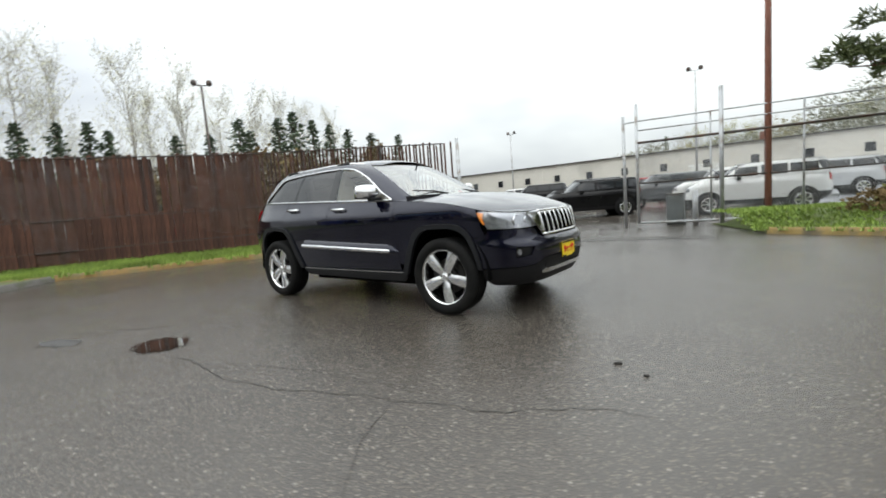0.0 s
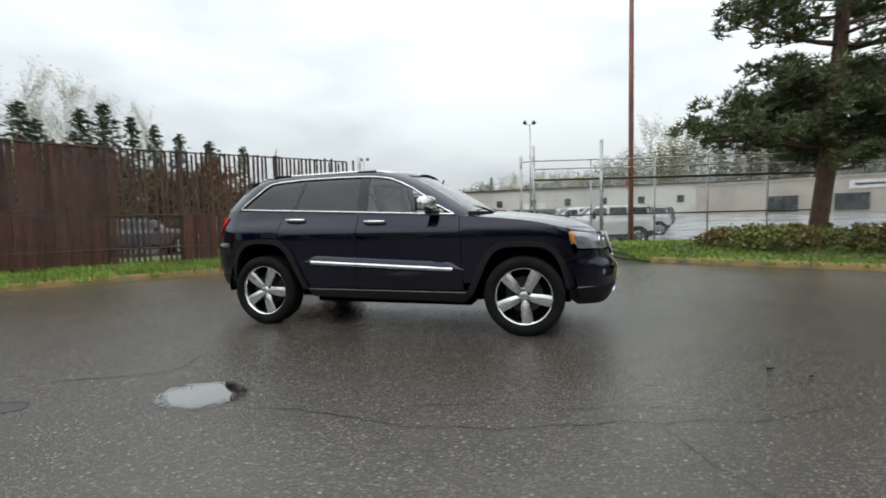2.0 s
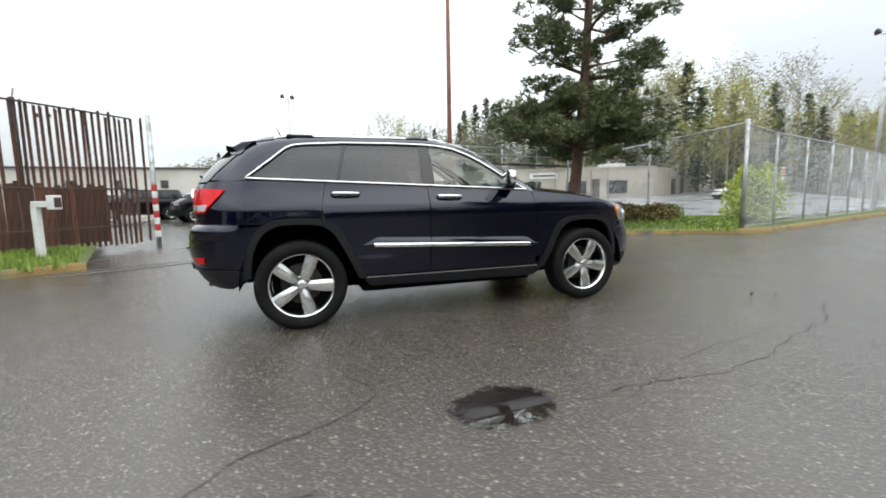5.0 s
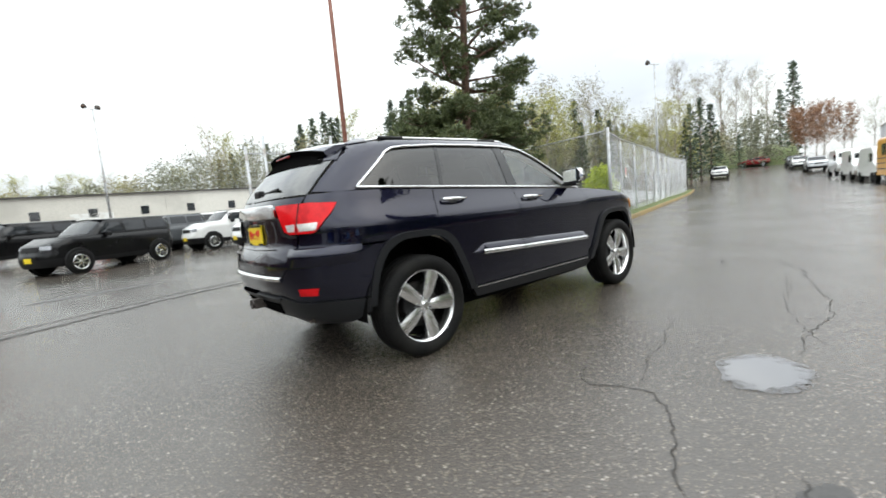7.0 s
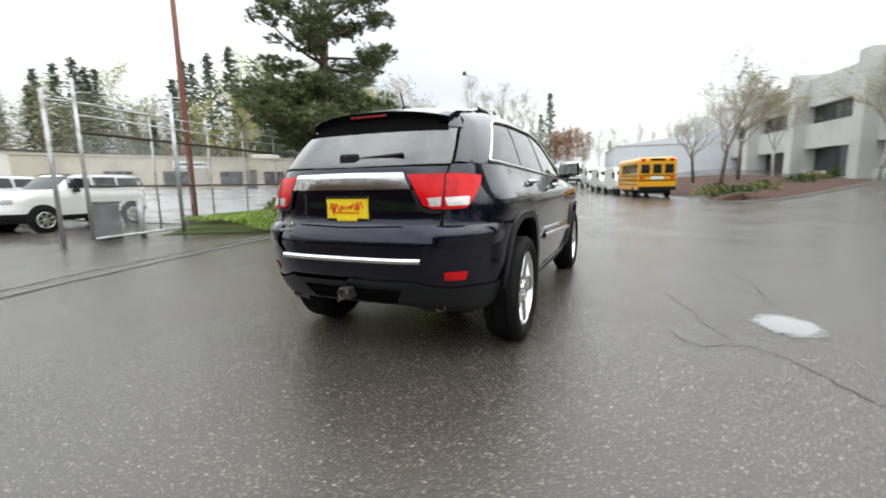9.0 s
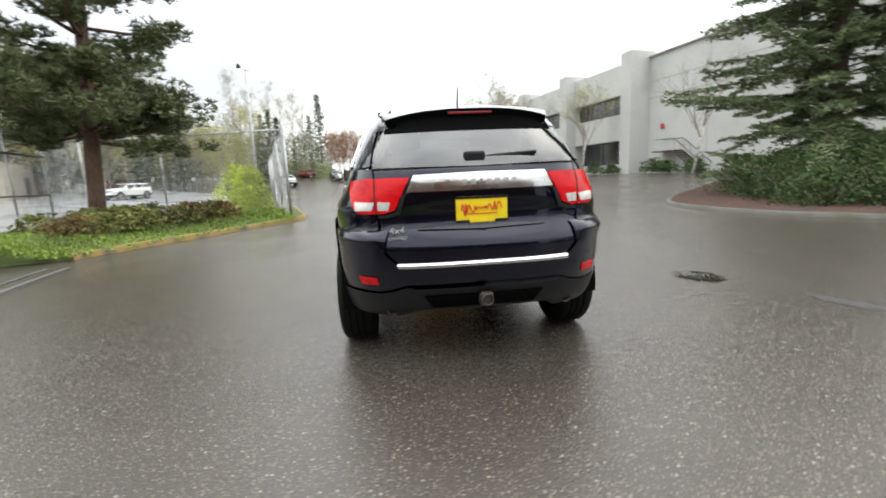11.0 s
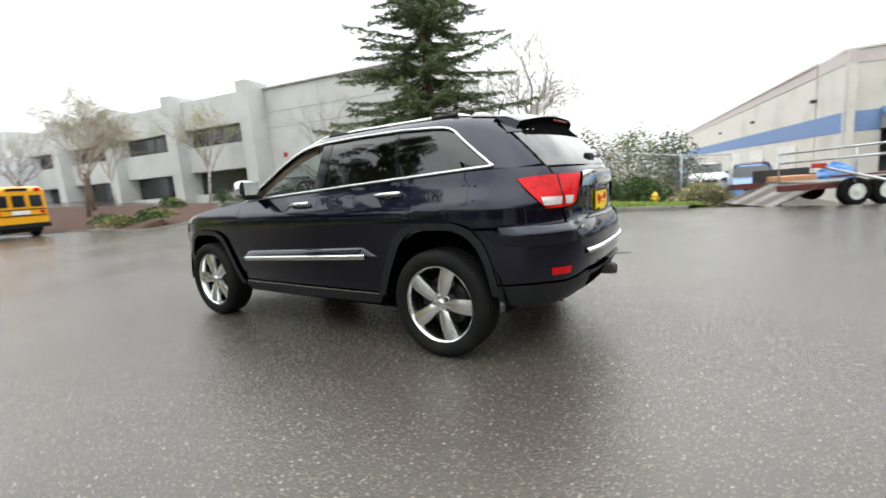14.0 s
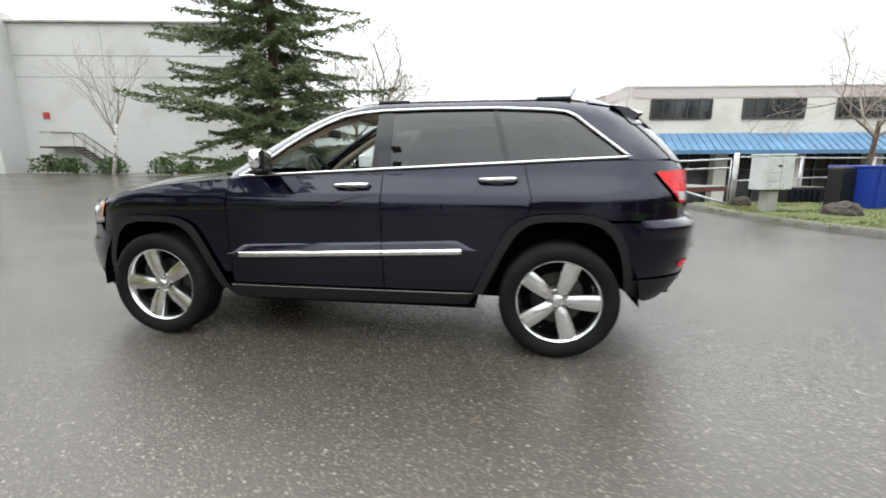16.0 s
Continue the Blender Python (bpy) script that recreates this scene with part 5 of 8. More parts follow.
    # badge lettering on the tailgate
    for word, size, y, z in (("4x4", 0.052, 0.545, 0.905), ("LIMITED", 0.026, 0.552, 0.872)):
        cu = bpy.data.curves.new("badge", "FONT")
        cu.body, cu.size, cu.extrude = word, size, 0.002
        tmp = bpy.data.objects.new("badge_text", cu)
        scene.collection.objects.link(tmp)
        me = bpy.data.meshes.new_from_object(tmp.evaluated_get(bpy.context.evaluated_depsgraph_get()))
        bpy.data.objects.remove(tmp)
        p = LOW.at(LOW.sy(0.5, z, False), z)
        me.transform(Matrix.Translation((p.x - 0.010, y, z)) @ Matrix.Rotation(radians(-90), 4, "Z") @ Matrix.Rotation(radians(90), 4, "X") @ Matrix.Diagonal((1.15, 1, 1, 1)))
        me.materials.clear()
        me.materials.append(BADGE)
        o = new("badge", me)
        o.parent = tailgate
    # sills, arches, side mouldings
    panel("sill", LOW, xz(LOW, [(-0.93, 0.418), (-0.86, 0.325), (0.86, 0.300), (0.93, 0.36), (0.90, 0.418)]), PLASTIC, off=0.004, depth=0.05)
    panel("sill_strip", LOW, xz(LOW, [(-0.90, 0.416), (-0.90, 0.409), (0.88, 0.403), (0.88, 0.410)]), ALLOY, off=0.010, depth=0.01)
    ro = [(-1.905, 0.47), (-1.888, 0.62), (-1.845, 0.78), (-1.77, 0.892), (-1.66, 0.948), (-1.56, 0.960), (-1.36, 0.958), (-1.22, 0.932), (-1.12, 0.858), (-1.05, 0.74), (-0.97, 0.58), (-0.885, 0.40)]
    ri = [(-1.855, 0.47), (-1.84, 0.62), (-1.795, 0.76), (-1.73, 0.85), (-1.64, 0.900), (-1.56, 0.912), (-1.37, 0.910), (-1.255, 0.888), (-1.17, 0.818), (-1.105, 0.71), (-1.03, 0.56), (-0.955, 0.40)]
    fo = [(0.885, 0.385), (0.965, 0.56), (1.045, 0.73), (1.115, 0.84), (1.22, 0.895), (1.34, 0.91), (1.56, 0.91), (1.68, 0.888), (1.77, 0.82), (1.825, 0.72), (1.87, 0.58), (1.885, 0.46)]
    fi = [(0.955, 0.385), (1.03, 0.545), (1.10, 0.70), (1.165, 0.795), (1.25, 0.85), (1.35, 0.865), (1.55, 0.865), (1.655, 0.843), (1.735, 0.785), (1.785, 0.69), (1.825, 0.57), (1.84, 0.46)]
    ro, ri, fo, fi = [[(p.x, p.y) for p in along(r, 0.03)] for r in (ro, ri, fo, fi)]
    for o, i in ((ro, ri), (fo, fi)):
        panel("wheel_arch", LOW, xz(LOW, o + list(reversed(i))), PLASTIC, off=0.024, depth=0.045, fine=0.02, step=0.03, label="dark grey satin wheel-arch trim")
    for k in (0, 1):
        sd = (1, -1)[k]
        for door, (x0, z0), (x1, z1), tip in ((rear_doors[k], (-0.93, 0.713), (-0.2885, 0.686), 0), (front_doors[k], (-0.2815, 0.686), (0.88, 0.638), 1)):
            rows = []
            for j in range(25):
                u = j / 24
                far = (x1 - x0) * ((1 - u) if tip else u)
                fade = smooth01(far / 0.16) * 0.97 + 0.03
                p = LOW.at(lerp(x0, x1, u), lerp(z0, z1, u))
                rows.append([(p.x, sd * (p.y + d * (0.25 + 0.75 * fade)), p.z + h * fade) for d, h in ((-0.004, 0.072), (0.004, 0.070), (0.016, 0.054), (0.026, 0.030), (0.031, 0.016), (0.031, -0.026), (0.018, -0.034), (-0.004, -0.036))])
            MB().grid(rows if sd < 0 else [list(reversed(r)) for r in rows]).ob("side_moulding", PAINT, door, True, 50)
        for door, (x0, z0), (x1, z1) in ((rear_doors[k], (-0.825, 0.708), (-0.2885, 0.686)), (front_doors[k], (-0.2815, 0.686), (0.765, 0.643))):
            run = [LOW.at(lerp(x0, x1, j / 8), lerp(z0, z1, j / 8)) for j in range(9)]
            rows = [[(p.x, sd * (p.y + d), p.z + h) for d, h in ((0.028, 0.019), (0.036, 0.017), (0.041, 0.008), (0.042, -0.004), (0.041, -0.014), (0.036, -0.020), (0.028, -0.022))] for p in run]
            MB().grid(rows if sd < 0 else [list(reversed(r)) for r in rows]).ob("chrome_strip", CHROME, door, True)
        for door, x0 in ((front_doors[k], -0.08), (rear_doors[k], -1.05)):
            sd = (1, -1)[k]
            zc = 1.135 if x0 > -0.5 else 1.172
            p = LOW.at(x0, zc)
            mb = MB()
            pts = [(x0 - 0.125, sd * (p.y + 0.012), zc + 0.003), (x0 - 0.105, sd * (p.y + 0.036), zc + 0.002), (x0, sd * (p.y + 0.042), zc), (x0 + 0.105, sd * (p.y + 0.036), zc - 0.003), (x0 + 0.125, sd * (p.y + 0.012), zc - 0.004)]
            mb.tube(pts, [0.011, 0.0135, 0.0145, 0.0135, 0.011], 10)
            mb.ob("door_handle", CHROME, door, True, label="chrome door handle")
            panel("handle_cup", LOW, [(x0 + 0.055 * math.cos(a), zc - 0.012 + 0.026 * math.sin(a)) for a in [j * math.pi / 6 for j in range(12)]], BLACKTRIM, door, sides=(sd,), off=0.003, depth=0.004, fine=0.02, step=0.03)
    fl = [(-1.72, 1.075), (-1.705, 1.06), (-1.515, 1.065), (-1.50, 1.08), (-1.49, 1.185), (-1.505, 1.198), (-1.70, 1.192), (-1.715, 1.178)]
    panel("fuel_door_seam", LOW, xz(LOW, fl), GLOSSBLACK, sides=(1,), off=0.0012, depth=0.002)
    panel("fuel_door", LOW, inset(xz(LOW, fl), 0.009), PAINT, sides=(1,), off=0.0022, depth=0.003)
    # greenhouse
    dlo = [(0.765, belt(0.765) + 0.012), (0.58, 1.287), (0.44, 1.385), (0.30, 1.472), (0.16, 1.542), (0.03, 1.592), (-0.10, 1.615), (-0.25, 1.628), (-0.6, 1.634), (-1.04, 1.630), (-1.36, 1.612), (-1.47, 1.598), (-1.535, 1.57), (-1.63, 1.49), (-1.75, 1.395), (-1.865, 1.305)]
    dlo += [(x, belt(x) + 0.012) for x in (-1.86, -1.6, -1.2, -0.8, -0.4, 0.0, 0.4)]
    frame_out = [(0.99, 1.176), (0.80, 1.29), (0.62, 1.40), (0.44, 1.505), (0.26, 1.60), (0.14, 1.652), (0.0, 1.672), (-0.4, 1.682), (-1.0, 1.682), (-1.5, 1.672), (-1.78, 1.645)]
    frame = xz(UP, frame_out) + [(UP.sy(0.585, 1.58, False), 1.58), (UP.sy(0.60, 1.5, False), 1.5), (UP.sy(0.625, 1.4, False), 1.4), (UP.sy(0.64, 1.30, False), 1.30)] + xz(UP, [(-2.0, 1.288)] + [(x, belt(x)) for x in (-1.85, -1.5, -1.0, -0.5, 0.0, 0.5, 0.85)])
    panel("window_frame", UP, frame, PAINT, holes=[inset(xz(UP, dlo), 0.0)], fine=0.025)
    wins = {
        "front_door_glass": ([(0.73, belt(0.73) + 0.02), (0.57, 1.285), (0.43, 1.383), (0.295, 1.467), (0.155, 1.536), (0.03, 1.585), (-0.10, 1.608), (-0.222, 1.62), (-0.205, belt(-0.2) + 0.018)], GLASS, (-1,)),
        "rear_door_glass": ([(-0.322, 1.625), (-0.6, 1.628), (-1.005, 1.625), (-1.095, belt(-1.095) + 0.018), (-0.318, belt(-0.32) + 0.018)], PRIVACY, (1, -1)),
        "quarter_glass": ([(-1.03, 1.625), (-1.36, 1.605), (-1.465, 1.59), (-1.53, 1.562), (-1.62, 1.487), (-1.745, 1.39), (-1.85, 1.306), (-1.12, belt(-1.12) + 0.018)], PRIVACY, (1, -1)),
    }
    for nm, (ol, m, sides) in wins.items():
        for o in panel(nm, UP, xz(UP, ol), m, sides=sides, off=-0.006, depth=0.006):
            o.visible_shadow = False
    panel("pillar_trim", UP, xz(UP, [(-0.20, belt(-0.2) + 0.015), (-0.218, 1.626), (-0.325, 1.630), (-0.322, belt(-0.32) + 0.015)]), GLOSSBLACK, off=-0.002, depth=0.02)
    panel("pillar_trim", UP, xz(UP, [(-1.09, belt(-1.09) + 0.015), (-1.0, 1.630), (-1.035, 1.630), (-1.125, belt(-1.125) + 0.015)]), GLOSSBLACK, off=-0.003, depth=0.012)
    for sd in (1, -1):
        loop = densify([(a, b) for a, b in dlo], 0.04)
        pts = []
        for x, z in loop + loop[:1]:
            s = UP.sx(x, z)
            p = UP.at(s, z) + UP.normal(s, z) * 0.007
            pts.append((p.x, sd * p.y, p.z))
        MB().tube(pts, 0.0095, 8, False).ob("window_trim", CHROME, car, True, label="chrome window surround")
    # windscreen and rear window
    ws = [(UP.sy(0.795 * UP.W(z) / UP.W(1.2) * 0.98, z, True), z) for z in (1.16, 1.24, 1.32, 1.40, 1.48, 1.56, 1.62, 1.665)]
    wsf = ws + [(UP.ends(z)[1] - 0.001, z) for z in (1.672, 1.63, 1.58, 1.53, 1.48, 1.42, 1.36, 1.30, 1.24, 1.20, 1.16)]
    wo = panel("windscreen", UP, wsf, WINDSCREEN, both=True, off=-0.008, depth=0.006)[0]
    wo.visible_shadow = False
    bl = [(UP.sy(0.625, 1.285, False), 1.285), (UP.sy(0.61, 1.40, False), 1.40), (UP.sy(0.585, 1.5, False), 1.5), (UP.sy(0.565, 1.59, False), 1.59), (UP.sy(0.30, 1.612, False), 1.612)] + [(UP.ends(z)[0] + 0.001, z) for z in (1.62, 1.58, 1.54, 1.50, 1.45, 1.40, 1.35, 1.31, 1.275)]
    rw = panel("rear_window", UP, bl, REARGLASS, both=True, off=0.002, depth=0.006)[0]
    rw.visible_shadow = False
    # bonnet and roof
    edge = curve([(0.83, 1.172), (1.0, 1.162), (1.3, 1.135), (1.6, 1.092), (1.8, 1.045), (1.95, 1.01), (2.1, 0.99), (2.26, 0.978)])
    spine = curve([(0.80, 1.235), (1.0, 1.222), (1.25, 1.207), (1.5, 1.185), (1.75, 1.150), (1.95, 1.105), (2.08, 1.06), (2.16, 1.015), (2.205, 0.978)])
    rows = []
    for i in range(37):
        x = lerp(0.84, 2.2, math.sin(i / 36 * math.pi / 2) ** 0.9)
        ze = edge(x)
        s = LOW.sx(x, ze)
        ye = max(0.05, LOW.at(s, ze).y - 0.006)
        zc = max(spine(x), ze)
        row = []
        for j in range(-16, 17):
            v = j / 16
            y = ye * v
            z = ze + (zc - ze) * (1 - abs(v) ** 2.6)
            z += 0.010 * smooth01((0.62 - abs(v)) / 0.12) * smooth01((2.1 - x) / 0.3)
            row.append((x, y, z))
        rows.append(row)
    MB().grid(rows).ob("bonnet", PAINT, car, True)
    MB().sweep([(0.87, -0.74, 1.195), (1.04, -0.5, 1.2), (1.12, -0.2, 1.2), (1.13, 0.2, 1.2), (1.04, 0.5, 1.2), (0.87, 0.74, 1.195)], [(-0.10, -0.03), (-0.10, 0.012), (0.06, 0.02), (0.06, -0.03)]).ob("scuttle", BLACKTRIM, car)
    for y in (0.45, -0.2):
        MB().tube([(1.05, y, 1.225), (0.98, y - 0.2, 1.262), (0.95, y - 0.5, 1.272)], [0.010, 0.008, 0.006], 6).ob("wiper", BLACKTRIM, car)
    rz_ = curve([(-1.86, 1.672), (-1.7, 1.70), (-1.4, 1.724), (-1.0, 1.738), (-0.5, 1.742), (-0.1, 1.735), (0.1, 1.718), (0.22, 1.695), (0.31, 1.668)])
    rows = []
    for i in range(41):
        x = lerp(-1.86, 0.27, i / 40)
        ze = 1.682 - 0.05 * smooth01((x + 0.15) / 0.42) - 0.035 * smooth01((-1.45 - x) / 0.42)
        s = UP.sx(x, ze) if x < UP.F(ze) - 0.02 else UP.ends(ze)[1]
        ye = max(0.30, UP.at(s, ze).y)
        zc = max(rz_(x), ze + 0.003)
        rows.append([(x, ye * j / 14, ze + (zc - ze) * (1 - abs(j / 14) ** 2.8)) for j in range(-14, 15)])
    MB().grid(rows).ob("roof", PAINT, car, True)
    rows, under = [], []
    for j in range(-14, 15):
        y = 0.560 * j / 14
        k = 1 - 0.80 * abs(j / 14) ** 3
        dz = 0.045 * abs(j / 14) ** 2.5
        top = [(-1.78, y, 1.692 - dz), (-1.88, y * 0.99, 1.680 - dz), (-1.965 + 0.06 * (1 - k), y * 0.97, 1.662 - dz), (-2.065 + 0.13 * (1 - k), y * 0.95, 1.638 - dz)]
        rows.append(top)
        tip = top[-1]
        foot = UP.at(UP.sy(max(abs(y) * 0.97, 0.001), 1.505, False), 1.505)
        under.append([tip, (tip[0] + 0.006, tip[1], tip[2] - 0.020), (tip[0] + 0.03, tip[1], tip[2] - 0.035), (foot.x - 0.012, y * 0.97, 1.500)])
    shell = MB().grid(rows)
    for row, und in ((rows[0], under[0]), (rows[-1], under[-1])):
        ring = list(row) + list(und[1:])
        shell.quad(*ring) if row is rows[0] else shell.quad(*reversed(ring))
    panel("spoiler_cheek", UP, [(UP.sx(-1.62, 1.66), 1.66), (UP.sx(-1.78, 1.640), 1.640), (UP.sy(0.602, 1.52, False), 1.52), (UP.sy(0.535, 1.52, False), 1.52), (UP.sy(0.50, 1.60, False), 1.60), (UP.sy(0.49, 1.69, False), 1.69), (UP.sx(-1.62, 1.69), 1.69)], PAINT, off=0.007)
    sp = shell.ob("spoiler", PAINT, car, True, 35)
    MB().grid([list(reversed(r)) for r in under]).ob("spoiler_underside", SLOTBLACK, sp, True)
    MB().bevel_box((-2.060, 0, 1.611), (0.012, 0.28, 0.016), 0.004).ob("brake_lamp", DIMLENS, sp)
    MB().tube([(-2.235, 0.03, 1.315), (-2.262, 0.02, 1.318), (-2.262, -0.36, 1.345)], [0.020, 0.018, 0.010], 8).ob("rear_wiper", BLACKTRIM, car)
    MB().bevel_box((-2.268, 0.02, 1.328), (0.055, 0.13, 0.065), 0.016).ob("wiper_pivot", BLACKTRIM, car)
    for sd in (1, -1):
        rail = MB().tube([(-1.60, sd * 0.56, 1.672), (-1.52, sd * 0.565, 1.690), (-1.3, sd * 0.565, 1.696), (-0.5, sd * 0.565, 1.702), (-0.12, sd * 0.56, 1.692), (0.06, sd * 0.545, 1.662)], [0.009, 0.014, 0.014, 0.014, 0.014, 0.009], 8).ob("roof_rail", ALLOY, car, True, label="bright roof rail")
        for x in (-1.40, -0.30):
            MB().bevel_box((x, sd * 0.566, 1.694), (0.24, 0.044, 0.032), 0.015).ob("rail_foot", BLACKTRIM, rail)
    MB().tube([(-1.53, 0, 1.712), (-1.555, 0, 1.74), (-1.61, 0, 1.85)], [0.018, 0.006, 0.004], 8).ob("antenna", BLACKTRIM, car)
    # mirrors
    for sd in (1, -1):
        mb = MB()
        for i in range(9):
            a = -math.pi / 2 + math.pi * i / 8
            ring = []
            for j in range(16):
                b = 2 * math.pi * j / 16
                sx = math.copysign(abs(math.cos(b)) ** 0.7, math.cos(b))
                sz = math.copysign(abs(math.sin(b)) ** 0.7, math.sin(b))
                r = abs(math.cos(a)) ** 0.45
                ring.append((0.560 + 0.050 * sx * r, sd * (0.995 + 0.135 * math.sin(a)), 1.300 + 0.078 * sz * r))
            if i:
                mb.grid([prev + prev[:1], ring + ring[:1]])
            prev = ring
        cap = mb.ob("door_mirror", CHROME, car, True, label="chrome door mirror cap")
        cap.matrix_local = Matrix.Translation((0.56, sd * 0.90, 0)) @ Matrix.Rotation(radians(20 * sd), 4, "Z") @ Matrix.Translation((-0.56, -sd * 0.90, 0))
        MB().bevel_box((0.512, sd * 0.995, 1.298), (0.02, 0.235, 0.135), 0.008).ob("mirror_back", BLACKTRIM, cap)
        MB().bevel_box((0.500, sd * 0.995, 1.300), (0.008, 0.205, 0.115), 0.003).ob("mirror_glass", CHROME, cap)
        MB().bevel_box((0.555, sd * 0.90, 1.215), (0.10, 0.14, 0.035), 0.012).ob("mirror_foot", BLACKTRIM, cap)
    # tow hitch, exhausts, underside, wheel housings
    panel("valance_recess", LOW, [(LOW.sy(y, z, False), z) for y, z in ((0.36, 0.535), (0.001, 0.535), (0.001, 0.452), (0.31, 0.452))], SLOTBLACK, both=True, off=0.026)
    hitch = MB().bevel_box((-2.39, 0.0, 0.50), (0.09, 0.075, 0.075), 0.008).ob("tow_hitch", DARKSTEEL, car)
    MB().lathe([(0.028, 0), (0.036, 0), (0.036, 0.03), (0.028, 0.03)], 16, Matrix.Translation((-2.45, 0.0, 0.50)) @ Matrix.Rotation(radians(90), 4, "Y"), True).ob("hitch_collar", DARKSTEEL, hitch, True)
    for y in (0.56, -0.56):
        MB().lathe([(0.028, 0), (0.033, 0), (0.033, 0.2), (0.028, 0.2)], 18, Matrix.Translation((-2.225, y, 0.412)) @ Matrix.Rotation(radians(90), 4, "Y"), True).ob("exhaust", DARKSTEEL, car, True)
    u = MB().box((0.0, 0, 0.32), (1.80, 1.38, 0.16)).box((0.15, 0, 0.37), (3.5, 0.80, 0.24)).ob("underbody", SLOTBLACK, car)
    for x in (1.4575, -1.4575):
        for sd in (1, -1):
            prof = [(0.50, -0.008), (0.50, 0.42), (0.05, 0.42)]
            mb, n = MB(), 20
            rows = []
            for i in range(n + 1):
                a = radians(-4 + 188 * i / n)
                rows.append([(x + r * math.cos(a), sd * (0.885 - h), 0.40 + r * math.sin(a) * 1.04) for r, h in prof])
            mb.grid(rows).ob("wheel_housing", SLOTBLACK, car)
    # wheels
    tyre = [(0.270, 0.098), (0.290, 0.116), (0.315, 0.128), (0.345, 0.126), (0.368, 0.116), (0.380, 0.100)]
    tread = [(0.3855, 0.09), (0.3855, 0.052), (0.377, 0.049), (0.377, 0.041), (0.386, 0.038), (0.386, 0.006), (0.377, 0.003)]
    prof = tyre + tread + [(r, -h) for r, h in reversed(tread)] + [(r, -h) for r, h in reversed(tyre)]
    ax = Matrix.Rotation(radians(-90), 4, "X")
    tyre_me = MB().lathe(prof, 56, ax).mesh("tyre", RUBBER, True, 35)
    rim_me = MB().lathe([(0.253, -0.10), (0.246, -0.02), (0.251, 0.045), (0.260, 0.082), (0.266, 0.097), (0.274, 0.103), (0.281, 0.098), (0.275, 0.088)], 56, ax).mesh("wheel", ALLOY, True, 40)
    rr, hw, th = (0.035, 0.075, 0.12, 0.17, 0.215, 0.244, 0.262), (0.034, 0.041, 0.049, 0.055, 0.057, 0.057, 0.058), (0.070, 0.079, 0.086, 0.088, 0.088, 0.088, 0.088)
    mb, rows = MB(), []
    for r, w_, h in zip(rr, hw, th):
        rows.append([(t * w_, h + d, r) for t, d in ((-1.0, -0.05), (-0.985, -0.010), (-0.93, -0.003), (-0.46, 0.005), (0.0, 0.007), (0.46, 0.005), (0.93, -0.003), (0.985, -0.010), (1.0, -0.05))])
    spoke_me = mb.grid(rows).mesh("spoke", ALLOY, True, 38)
    hub_me = MB().lathe([(0.0, 0.092), (0.026, 0.091), (0.031, 0.086), (0.033, 0.080), (0.060, 0.074), (0.078, 0.06), (0.08, 0.02)], 28, ax).mesh("hub_cap", ALLOY, True, 40)
    nut_me = MB().lathe([(0.0, 0.088), (0.008, 0.088), (0.0105, 0.080), (0.0105, 0.055)], 6, ax).mesh("lug_nut", CHROME)
    hole_me = MB().lathe([(0.0, 0.0785), (0.0165, 0.0785), (0.0165, 0.05)], 14, ax).mesh("lug_hole", BLACKTRIM)
    disc_me = MB().lathe([(0.0, 0.02), (0.10, 0.02), (0.105, -0.005), (0.175, -0.005), (0.178, -0.03), (0.0, -0.03)], 40, ax).mesh("brake_disc", DISC, True, 40)
    back_me = MB().lathe([(0.0, -0.045), (0.245, -0.045), (0.245, -0.06), (0.0, -0.06)], 40, ax).mesh("dust_shield", SLOTBLACK, True, 40)
    cal_me = MB().bevel_box((0.125, 0.0, 0.05), (0.10, 0.09, 0.17), 0.02).mesh("caliper", BLACKTRIM)
    for k, (x, sd, turn) in enumerate(((1.4575, 1, 16), (1.4575, -1, -28), (-1.4575, 1, -19), (-1.4575, -1, -22))):
        wheel = new("wheel", rim_me)
        wheel.parent = car
        wheel.matrix_local = pose(x, sd * 0.822, 0.385, 0, 0, 0 if sd > 0 else 180)
        for nm, me in (("tyre", tyre_me), ("hub_cap", hub_me), ("brake_disc", disc_me), ("dust_shield", back_me), ("caliper", cal_me)):
            o = new(nm, me)
            o.parent = wheel
        for j in range(5):
            o = new("spoke", spoke_me)
            o.parent = wheel
            o.matrix_local = pose(0, 0, 0, 0, turn + 72 * j, 0)
            for nm, me in (("lug_hole", hole_me), ("lug_nut", nut_me)):
                o = new(nm, me)
                o.parent = wheel
                o.matrix_local = pose(0, 0, 0, 0, turn + 36 + 72 * j, 0) @ Matrix.Translation((0, 0, 0.0575))
    # cabin
    MB().box((-0.08, 0, 0.50), (1.7, 1.55, 0.06)).box((-1.45, 0, 0.62), (1.2, 0.86, 0.06)).ob("cabin_floor", CABIN, car)
    MB().bevel_box((0.60, 0, 1.08), (0.50, 1.50, 0.22), 0.07).ob("dashboard", CABIN, car)
    MB().box((0.86, 0, 0.88), (0.05, 1.5, 0.6)).ob("bulkhead", CABIN, car)
    for sd in (1, -1):
        MB().bevel_box((-0.10, sd * 0.80, 0.86), (1.72, 0.05, 0.62), 0.02).ob("door_lining", CABIN, car)
    MB().box((-0.7, 0, 1.655), (1.7, 1.0, 0.02)).ob("headlining", LEATHER, car)

